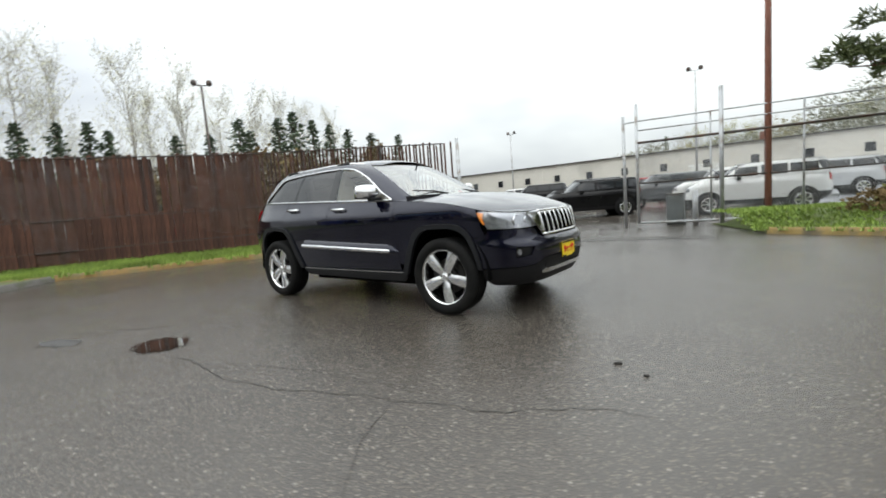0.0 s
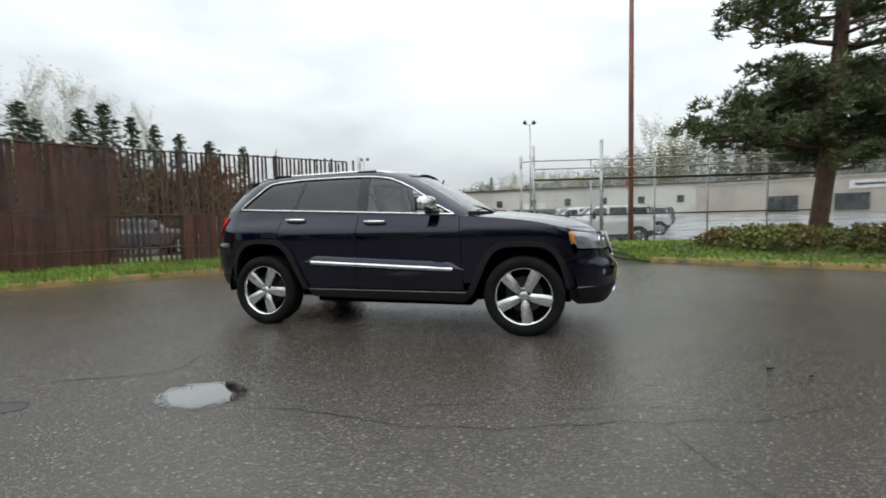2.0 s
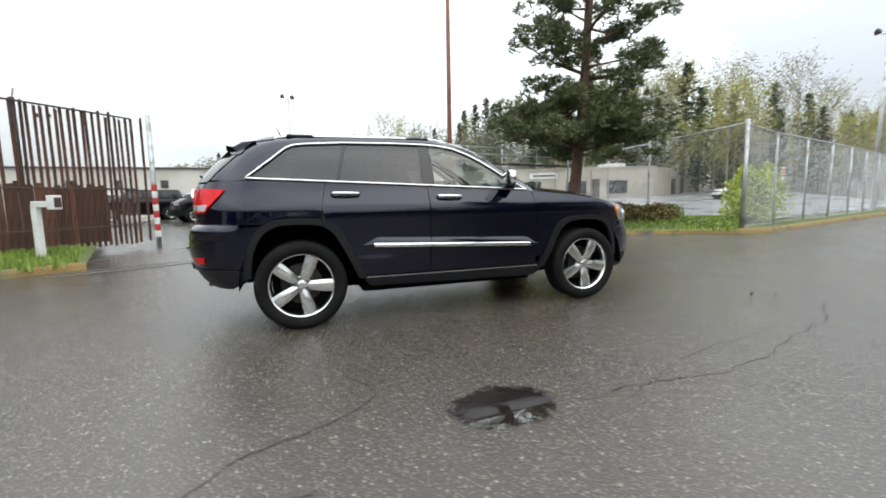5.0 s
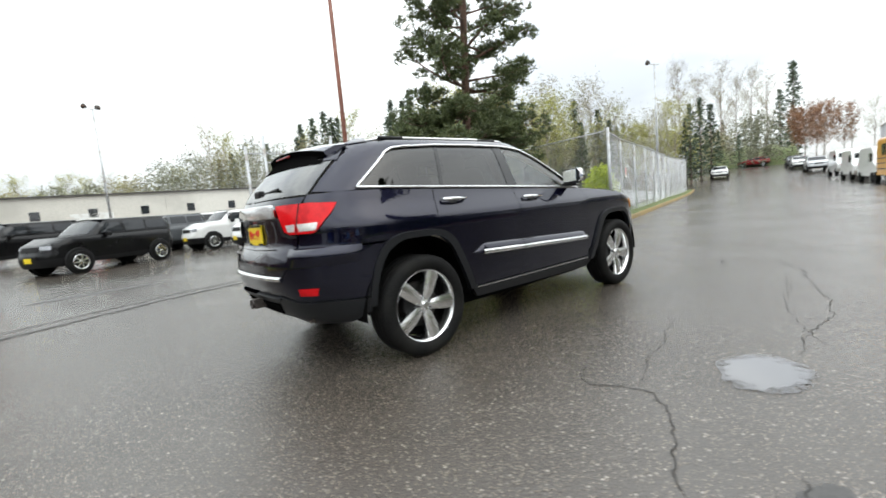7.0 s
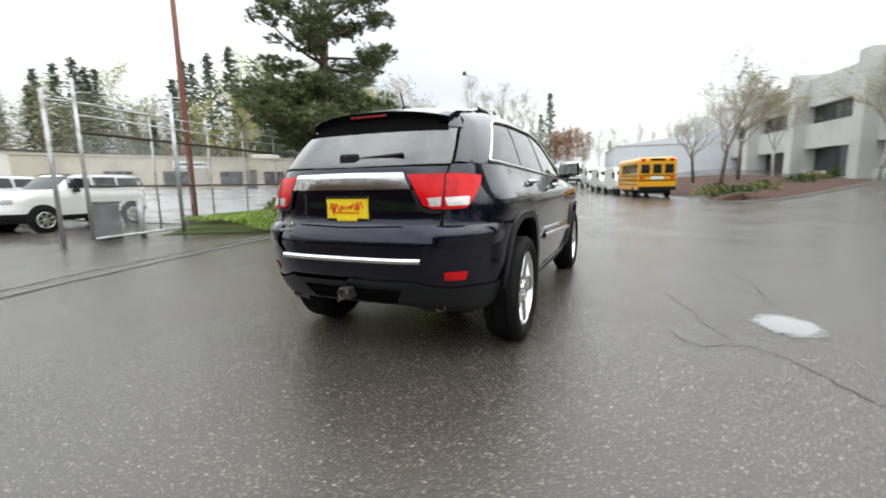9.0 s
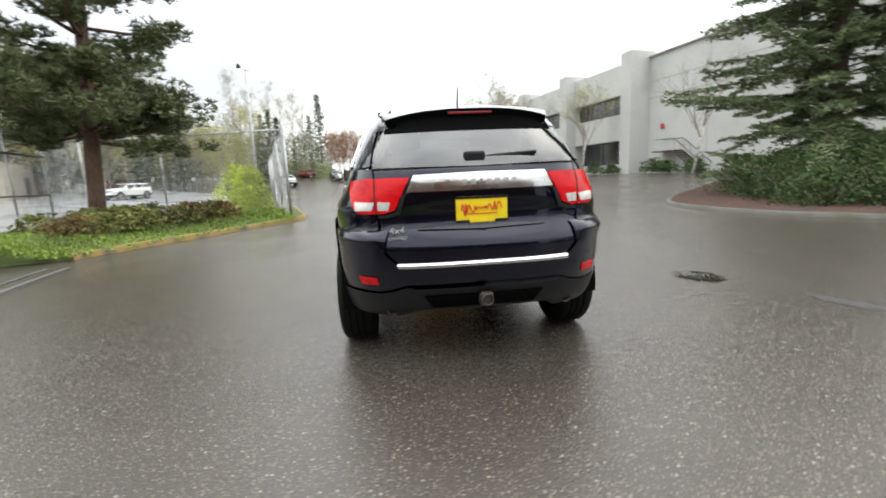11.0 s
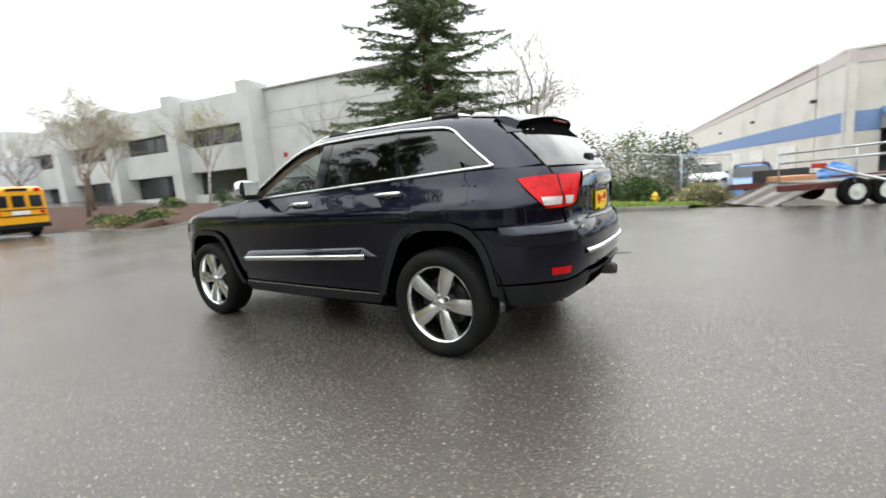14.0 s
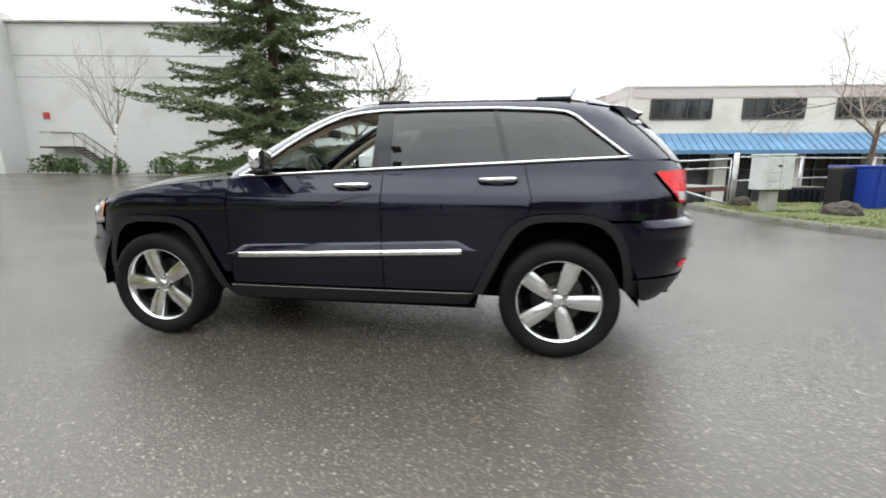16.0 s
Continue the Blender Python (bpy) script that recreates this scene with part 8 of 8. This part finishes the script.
WHITECAR = paint_mat("white_car_paint", (0.72, 0.72, 0.70), None, 0.3)
BLACKCAR = paint_mat("black_car_paint", (0.0025, 0.0025, 0.003), (0.004, 0.004, 0.0045), 0.3, 0.35)
GREYCAR = paint_mat("grey_car_paint", (0.06, 0.065, 0.07), (0.09, 0.095, 0.10), 0.3)
REDCAR = paint_mat("red_car_paint", (0.25, 0.015, 0.015), (0.32, 0.02, 0.02), 0.3)
SILVERCAR = paint_mat("silver_car_paint", (0.40, 0.41, 0.42), (0.50, 0.51, 0.52), 0.3)
YARD = [
    (-2.75, 15.3, 212, BLACKCAR, "black compact suv with a yellow front plate", True, 4.4, 1.66),
    (3.3, 14.6, 187, WHITECAR, "white compact suv with black trim behind the gate", True, 4.25, 1.70),
    (2.2, 18.4, 192, WHITECAR, "white compact suv with black trim in the yard row", True, 4.25, 1.70),
    (-0.6, 20.0, 202, GREYCAR, "dark grey compact suv in the yard row", True, 4.3, 1.68),
    (-5.4, 22.2, 205, BLACKCAR, "large black suv parked in the yard row", False, 4.7, 1.82),
    (-10.0, 25.0, 205, BLACKCAR, "large black suv parked in the yard row", False, 4.7, 1.82),
    (1.5, 23.5, 195, WHITECAR, "white compact suv with black trim in the yard row", False, 4.25, 1.70),
    (5.4, 21.8, 190, SILVERCAR, "silver suv parked behind the white row", False, 4.4, 1.68),
    (-3.0, 27.0, 205, REDCAR, "dark red suv far back in the yard", False, 4.3, 1.66),
    (-8.5, 31.0, 205, SILVERCAR, "silver suv parked behind the white row", False, 4.4, 1.68),
    (-14.5, 30.0, 205, WHITECAR, "white suv at the back of the yard", False, 4.4, 1.72),
    (7.6, 31.0, 180, GREYCAR, "dark grey suv at the back of the yard", False, 4.4, 1.70),
    (-19.0, 5.0, 65, REDCAR, "red car parked behind the slat fence", False, 4.3, 1.60),
    (-16.2, 9.6, 60, GREYCAR, "dark grey car parked behind the slat fence", False, 4.3, 1.60),
    (-21.5, 0.2, 70, GREYCAR, "dark grey car parked behind the slat fence", False, 4.3, 1.60),
    (-13.0, 13.2, 55, GREYCAR, "dark grey car parked behind the slat fence", False, 4.3, 1.60),
    (55.5, 5.6, 195, SILVERCAR, "silver car parked far along the road", False, 4.5, 1.55),
    (63.0, 8.2, 195, WHITECAR, "white car parked far along the road", False, 4.5, 1.55),
    (70.0, 10.0, 195, GREYCAR, "dark car parked far along the road", False, 4.5, 1.55),
    (57.0, 14.8, 196, WHITECAR, "white car standing by the far kerb", False, 4.5, 1.50),
    (84.0, 18.0, 100, REDCAR, "red car on the far rise", False, 4.5, 1.5),
    (92.0, 15.0, 100, WHITECAR, "white car on the far rise", False, 4.5, 1.5),
    (40.0, 26.0, 160, WHITECAR, "white car parked before the tan building", False, 4.5, 1.55),
    (50.0, 33.5, 160, REDCAR, "dark red car parked at the far edge of the lot", False, 4.5, 1.5),
]
for x, y, a, paint, label, pl, L, H in YARD:
    far_suv(paint, on(x, y, a), label, pl, L, H)


def cargo_van(x, y, a, label):
    v = thing("cargo_van", label, "van", on(x, y, a), "vans along the road")
    prof = [(-2.5, 0.4), (2.35, 0.4), (2.6, 0.65), (2.55, 1.05), (1.75, 1.25), (1.15, 2.05), (0.8, 2.2), (-2.35, 2.22), (-2.5, 2.1)]
    bm = bmesh.new()
    ring = [[bm.verts.new((px, sy * (0.98 - 0.10 * max(0, (pz - 1.0))), pz)) for px, pz in prof] for sy in (1, -1)]
    bm.faces.new(ring[0])
    bm.faces.new(list(reversed(ring[1])))
    for i in range(len(prof)):
        j = (i + 1) % len(prof)
        bm.faces.new((ring[0][j], ring[0][i], ring[1][i], ring[1][j]))
    bmesh.ops.recalc_face_normals(bm, faces=bm.faces[:])
    bmesh.ops.bevel(bm, geom=bm.edges[:], offset=0.07, segments=2, profile=0.5, affect="EDGES")
    part("body", bm, WHITECAR, v)
    MB().box((-2.515, 0.45, 1.6), (0.04, 0.62, 0.55)).ob("rear_glass", FARGLASS, v)
    MB().box((-2.515, -0.45, 1.6), (0.04, 0.62, 0.55)).ob("rear_glass", FARGLASS, v)
    MB().box((-2.56, 0, 0.5), (0.12, 1.9, 0.18)).ob("bumper", BLACKTRIM, v)
    for sd in (1, -1):
        MB().box((-2.52, sd * 0.86, 1.05), (0.05, 0.14, 0.4)).ob("tail_lamp", REDLENS, v)
        MB().box((1.1, sd * 0.955, 1.55), (0.75, 0.03, 0.5)).ob("side_glass", FARGLASS, v)
        for px in (1.7, -1.6):
            o = new("wheel", FARTYRE)
            o.parent = v
            o.matrix_local = pose(px, sd * 0.90, 0.345, 0, 0, 0 if sd > 0 else 180)
    MB().box((1.50, 0, 1.66), (0.03, 1.5, 0.5)).ob("windscreen", FARGLASS, v)
    return v


cargo_van(35.4, -0.9, 195, "white cargo van parked behind the school bus")
cargo_van(41.4, 0.7, 195, "white cargo van parked behind the school bus")
cargo_van(47.4, 2.3, 195, "white cargo van parked behind the school bus")


def school_bus(x, y, a):
    b = thing("school_bus", "short yellow school bus with black rails at the roadside", "bus", on(x, y, a))
    yel = paint_mat("school_bus_yellow", (0.78, 0.36, 0.015), None, 0.35)
    bm = bmesh.new()
    bmesh.ops.create_cube(bm, size=1.0)
    for v in bm.verts:
        v.co = Vector((v.co.x * 5.4, v.co.y * 2.3, 1.55 + v.co.z * 2.1))
    bmesh.ops.bevel(bm, geom=[e for e in bm.edges if (e.verts[0].co.z > 2 and e.verts[1].co.z > 2)], offset=0.28, segments=4, profile=0.5, affect="EDGES")
    part("body", bm, yel, b, smooth=False)
    MB().bevel_box((3.3, 0, 0.95), (1.5, 1.9, 0.95), 0.15).ob("bonnet", yel, b)
    for k in range(3):
        MB().bevel_box((-2.715, -0.72 + 0.72 * k, 1.85), (0.05, 0.52, 0.58), 0.015).ob("rear_window", FARGLASS, b)
    for sd in (1, -1):
        for k in range(5):
            MB().bevel_box((-2.1 + 0.82 * k, sd * 1.16, 1.88), (0.62, 0.04, 0.62), 0.015).ob("side_window", FARGLASS, b)
        for z in (1.42, 1.15, 0.85):
            MB().box((0, sd * 1.16, z), (5.3, 0.03, 0.05)).ob("rub_rail", BLACKTRIM, b)
        MB().bevel_box((-2.72, sd * 0.85, 2.42), (0.06, 0.26, 0.16), 0.02).ob("warning_lamp", REDLENS, b)
        MB().bevel_box((-2.72, sd * 0.92, 1.28), (0.06, 0.2, 0.14), 0.02).ob("tail_lamp", REDLENS, b)
        for px in (3.1, -1.5):
            o = new("wheel", FARTYRE)
            o.parent = b
            o.matrix_local = pose(px, sd * 1.05, 0.345, 0, 0, 0 if sd > 0 else 180)
    for z in (1.42, 1.12):
        MB().box((-2.71, 0, z), (0.03, 2.2, 0.05)).ob("rub_rail", BLACKTRIM, b)
    MB().bevel_box((-2.78, 0, 0.60), (0.16, 2.25, 0.24), 0.03).ob("bumper", BLACKTRIM, b)
    MB().box((-2.73, 0, 1.27), (0.02, 0.75, 0.2)).ob("name_board", WHITEPAINT, b)
    MB().box((-2.72, 0, 2.43), (0.02, 0.9, 0.14)).ob("lettering_bar", BLACKTRIM, b)
    MB().bevel_box((0, 0, 0.42), (5.2, 1.7, 0.3), 0.02).ob("chassis", BLACKTRIM, b)


school_bus(29.3, -2.5, 14)


# ==== south-west corner: mailbox, gate, trailer, bin, boulder ====
def cluster_mailbox():
    g = mat("pale_grey_mailbox_enamel", (0.52, 0.53, 0.52), (0.58, 0.59, 0.58), 0.45, fine=25, coarse=3, c3=(0.47, 0.47, 0.45), bump=0.05)
    b = thing("cluster_mailbox", "pale grey cluster mailbox on a concrete pedestal", "mailbox", pose(-7.40, -8.15, 0.05, 0, 0, 22))
    MB().bevel_box((0, 0, 0.28), (0.30, 0.26, 0.60), 0.02).ob("pedestal", CONCRETE, b)
    MB().bevel_box((0, 0, 1.0), (0.80, 0.46, 0.82), 0.02).ob("cabinet", g, b)
    MB().bevel_box((0, 0, 1.42), (0.84, 0.50, 0.04), 0.012).ob("cap", g, b)
    for i in range(2):
        for j in range(4):
            d = MB().bevel_box((-0.19 + 0.38 * i, 0.236, 0.70 + 0.19 * j), (0.36, 0.012, 0.175), 0.004).ob("locker_door", g, b)
            MB().bevel_box((-0.10 + 0.38 * i, 0.245, 0.70 + 0.19 * j), (0.022, 0.01, 0.022), 0.003).ob("lock", DARKSTEEL, d)
    MB().bevel_box((0.05, 0.245, 1.16), (0.12, 0.008, 0.05), 0.002).ob("mail_slot", DARKSTEEL, b)


def swing_gate():
    g = thing("pipe_swing_gate", "open galvanised pipe swing gate with a diagonal brace", "gate")
    a, b = Vector((-7.25, -9.75, 0)), Vector((-5.05, -11.41, 0))

    def q(t, z):
        p = a.lerp(b, t)
        return (p.x, p.y, z)

    pipe_run("gate_post", [(-7.3, -9.72, 0), (-7.3, -9.72, 1.52)], 0.075, g)
    MB().lathe([(0.0, 0.05), (0.05, 0.04), (0.08, 0.0)], 12, Matrix.Translation((-7.3, -9.72, 1.52))).ob("post_cap", GALV, g, True)
    for z0, z1 in ((1.40, 1.25), (1.15, 1.00)):
        pipe_run("rail", [q(0.02, z0), q(1.35, z1)], 0.028, g)
    pipe_run("brace", [q(0.02, 0.14), q(1.0, 0.87)], 0.034, g)
    for t_ in (0.02, 0.72, 1.35):
        pipe_run("upright", [q(t_, 0.45 if t_ > 0.1 else 0.12), q(t_, 1.39 - 0.11 * t_)], 0.022, g)
    MB().bevel_box(q(1.0, 0.90), (0.26, 0.22, 0.12), 0.02, radians(-37)).ob("latch_box", REDTAPE, g, label="faded red latch box")
    f = thing("pipe_fence", "low galvanised pipe fence before the shops", "fence")
    line = [(-7.4, -9.7), (-10.5, -12.4), (-14.0, -14.4), (-19, -16)]
    for x, y in line[1:]:
        pipe_run("post", [(x, y, gz(x, y)), (x, y, 1.5)], 0.04, f)
    for z in (0.8, 1.45):
        pipe_run("rail", [(x, y, z) for x, y in line], 0.024, f)


def flatbed_trailer():
    t = thing("flatbed_trailer", "low flatbed trailer with tandem wheels and steel tail ramp", "trailer", pose(-5.17, -12.19, -0.13, 0, 0, 211))
    deck = mat("grey_weathered_deck", (0.15, 0.145, 0.135), (0.22, 0.21, 0.195), 0.8, fine=14, coarse=2, c3=(0.15, 0.13, 0.11), bump=0.3)
    maroon = mat("maroon_trailer_frame", (0.10, 0.02, 0.02), (0.14, 0.035, 0.03), 0.5, c3=(0.06, 0.03, 0.025), coarse=4)
    for k in range(7):
        MB().bevel_box((1.35, -0.9 + 0.3 * k, 0.60), (4.3, 0.28, 0.05), 0.006).ob("deck_plank", deck, t)
    for y in (-1.0, 1.0):
        MB().bevel_box((1.0, y, 0.53), (5.6, 0.08, 0.16), 0.01).ob("side_rail", maroon, t)
    for k in range(6):
        o = MB().bevel_box((-0.62, -0.87 + 0.35 * k, 0), (1.26, 0.34, 0.04), 0.006).ob("ramp_plank", DARKSTEEL if k % 2 else deck, t)
        o.matrix_local = pose(-0.78, 0, 0.56, 0, -23, 0)
    MB().tube([(3.5, -0.9, 0.5), (5.2, 0, 0.5), (3.5, 0.9, 0.5)], 0.05, 6).ob("drawbar", maroon, t)
    for y in (-1.12, 1.12):
        MB().bevel_box((0.3, y, 0.76), (1.75, 0.26, 0.05), 0.02).ob("mudguard", maroon, t)
        for x in (-0.05, 0.68):
            o = new("wheel", FARTYRE)
            o.parent = t
            o.matrix_local = pose(x, y, 0.345, 0, 0, 0 if y > 0 else 180)
            r = MB().lathe([(0.0, 0.125), (0.06, 0.122), (0.08, 0.10), (0.16, 0.105), (0.19, 0.115), (0.20, 0.11)], 20, Matrix.Rotation(radians(-90), 4, "X")).ob("rim", WHITEPAINT, o, True)
    MB().bevel_box((-0.3, 1.0, 0.78), (1.6, 0.06, 0.36), 0.01).ob("side_board", CABIN, t)
    ld = thing("plywood_stack", "stack of orange-brown plywood on the trailer deck", "wood", pose(-4.55, -12.75, 0.495, 0, 0, 211))
    ply = mat("orange_plywood", (0.48, 0.24, 0.12), (0.56, 0.31, 0.17), 0.7, fine=12, coarse=2)
    for k in range(4):
        MB().bevel_box((0, 0.02 * k, 0.015 + 0.035 * k), (1.0, 0.9, 0.03), 0.003).ob("sheet", ply, ld)
    tp = thing("blue_tarpaulin", "crumpled blue tarpaulin heaped on the trailer deck", "tarpaulin", pose(-5.6, -12.9, 0.495, 0, 0, 20))
    rows = []
    for i in range(13):
        e = math.pi * i / 24
        rows.append([(0.48 * math.cos(e) * math.cos(w) * (1 + .2 * noise.noise(Vector((math.cos(w) * 2, math.sin(w) * 2, e * 3)))), 0.36 * math.cos(e) * math.sin(w), 0.38 * math.sin(e) * (1 + .35 * noise.noise(Vector((math.cos(w) * 3, math.sin(w) * 3, e * 4))))) for w in [2 * math.pi * j / 20 for j in range(21)]])
    MB().grid(rows).ob("sheet", mat("blue_tarp", (0.05, 0.17, 0.45), (0.08, 0.23, 0.55), 0.45, fine=20, bump=0.4, dist=0.02), tp)


def waste_bin(x, y, a, col, label, w=2.0, d=1.3, h=1.35):
    b = thing("waste_bin", label, "bin", on(x, y, a, 0.03))
    m = mat("bin_paint", col, tuple(min(1, c * 1.3) for c in col), 0.45, fine=12, coarse=2, bump=0.1)
    MB().box((0, 0, h / 2), (w, d, h), taper=1.04).ob("body", m, b)
    for k in range(6):
        MB().bevel_box((-w / 2 + w * (k + 0.5) / 6, d / 2 + 0.02, h / 2), (0.07, 0.05, h * 0.92), 0.01).ob("rib", m, b)
    MB().bevel_box((0, 0, h + 0.03), (w * 1.07, d * 1.08, 0.07), 0.02).ob("lid", DARKSTEEL if col[2] < 0.1 else m, b)
    return b


def boulder(x, y, sx, sy, sz, seed, label):
    st = mat("grey_brown_rock", (0.034, 0.027, 0.021), (0.058, 0.045, 0.035), 0.9, fine=9, coarse=2, c3=(0.06, 0.05, 0.04), bump=0.8, dist=0.05)
    bm = bmesh.new()
    bmesh.ops.create_icosphere(bm, subdivisions=4, radius=1.0)
    for v in bm.verts:
        k = 1 + 0.25 * noise.noise(v.co * 1.3 + Vector((seed, 0, 0))) + 0.10 * noise.noise(v.co * 4)
        v.co = Vector((v.co.x * sx * k, v.co.y * sy * k, max(-0.2, v.co.z * sz * k)))
    me = bpy.data.meshes.new("boulder")
    bm.to_mesh(me)
    bm.free()
    me.materials.append(st)
    o = tagged(new("boulder", me), label, "rock")
    o.matrix_world = on(x, y, 20, 0.12)


cluster_mailbox()
swing_gate()
flatbed_trailer()
waste_bin(-10.72, -9.35, 15, (0.010, 0.035, 0.25), "large blue steel waste bin on the grass", 2.0, 1.1, 1.12)
waste_bin(-9.56, -9.10, 15, (0.006, 0.006, 0.007), "dark grey plastic waste bin beside the blue one", 0.42, 0.36, 1.08)
waste_bin(-9.55, -10.9, 15, (0.006, 0.006, 0.007), "low black plastic crate beside the gate", 1.1, 0.7, 0.55)
boulder(-8.5, -7.3, 0.42, 0.36, 0.30, 4, "brown weathered boulder lying on the grass verge")
boulder(-7.45, -9.5, 0.26, 0.22, 0.26, 9, "small dark boulder by the gate post")


def hydrant(x, y):
    h = thing("fire_hydrant", "yellow fire hydrant standing in the rough grass", "hydrant", on(x, y, up=0.0) @ Matrix.Scale(0.68, 4))
    yel = mat("hydrant_yellow", (0.70, 0.45, 0.03), (0.76, 0.52, 0.05), 0.45, coarse=6, c3=(0.55, 0.33, 0.04))
    MB().lathe([(0.0, 0), (0.17, 0), (0.17, 0.05), (0.11, 0.07), (0.11, 0.52), (0.15, 0.54), (0.15, 0.60), (0.12, 0.66), (0.07, 0.74), (0.03, 0.76), (0.03, 0.80), (0.0, 0.80)], 16).ob("barrel", yel, h, True, 40)
    for a in (0, 90, 180):
        MB().lathe([(0.0, 0.0), (0.055, 0.0), (0.055, 0.08), (0.07, 0.09), (0.07, 0.12), (0.0, 0.13)], 10, Matrix.Translation((0.09 * math.cos(radians(a)), 0.09 * math.sin(radians(a)), 0.42)) @ Matrix.Rotation(radians(a), 4, "Z") @ Matrix.Rotation(radians(90), 4, "Y")).ob("outlet", yel, h, True)


hydrant(-1.0, -13.2)
wp = thing("marker_post", "short white marker post at the mulch edge", "post", on(4.4, -16.6))
MB().bevel_box((0, 0, 0.55), (0.24, 0.12, 1.1), 0.02).ob("post", WHITEPAINT, wp)
MB().bevel_box((0.02, 0, 1.14), (0.3, 0.2, 0.1), 0.02).ob("cap", WHITEPAINT, wp)
sf = thing("south_chain_link_fence", "old chain-link fence half hidden in undergrowth", "fence")
_l = [Vector((5.0, -17.0, 0)), Vector((1.5, -16.3, 0)), Vector((-1.6, -15.6, 0)), Vector((-3.2, -15.2, 0))]
for p in _l:
    pipe_run("post", [(p.x, p.y, gz(p.x, p.y)), (p.x, p.y, gz(p.x, p.y) + 2.1)], 0.035, sf)
pipe_run("top_rail", [(p.x, p.y, gz(p.x, p.y) + 2.05) for p in _l], 0.022, sf)
chain_wires(_l, 0.05, 2.05, sf, 0.0018, 0.08)
BLUECAR = paint_mat("faded_blue_truck_paint", (0.06, 0.17, 0.38), (0.09, 0.22, 0.45), 0.4)
for x, y, a, pt, lb in ((-3.9, -20.5, 92, BLUECAR, "blue pickup parked beside the cream warehouse"), (-2.0, -24.5, 98, WHITECAR, "white van parked beside the cream warehouse"), (-4.2, -26.8, 95, REDCAR, "dark red car parked beside the cream warehouse"), (-0.6, -29.0, 98, BLUECAR, "blue truck parked beside the cream warehouse")):
    far_suv(pt, on(x, y, a), lb, False, 4.9, 2.0)


# ==== keypad post by the west verge ====
kp = thing("keypad_post", "white gooseneck keypad post in the grass verge", "gate keypad", pose(-5.95, 5.2, 0.12, 0, 0, -20))
MB().bevel_box((0, 0, 0.5), (0.11, 0.11, 1.04), 0.012).ob("upright", WHITEPAINT, kp)
MB().bevel_box((0.14, 0, 1.02), (0.36, 0.11, 0.11), 0.012).ob("arm", WHITEPAINT, kp)
MB().bevel_box((0.36, 0, 1.05), (0.12, 0.2, 0.26), 0.012).ob("keypad_box", WHITEPAINT, kp)
MB().bevel_box((0.425, 0, 1.05), (0.012, 0.14, 0.18), 0.004).ob("keypad", DARKSTEEL, kp)
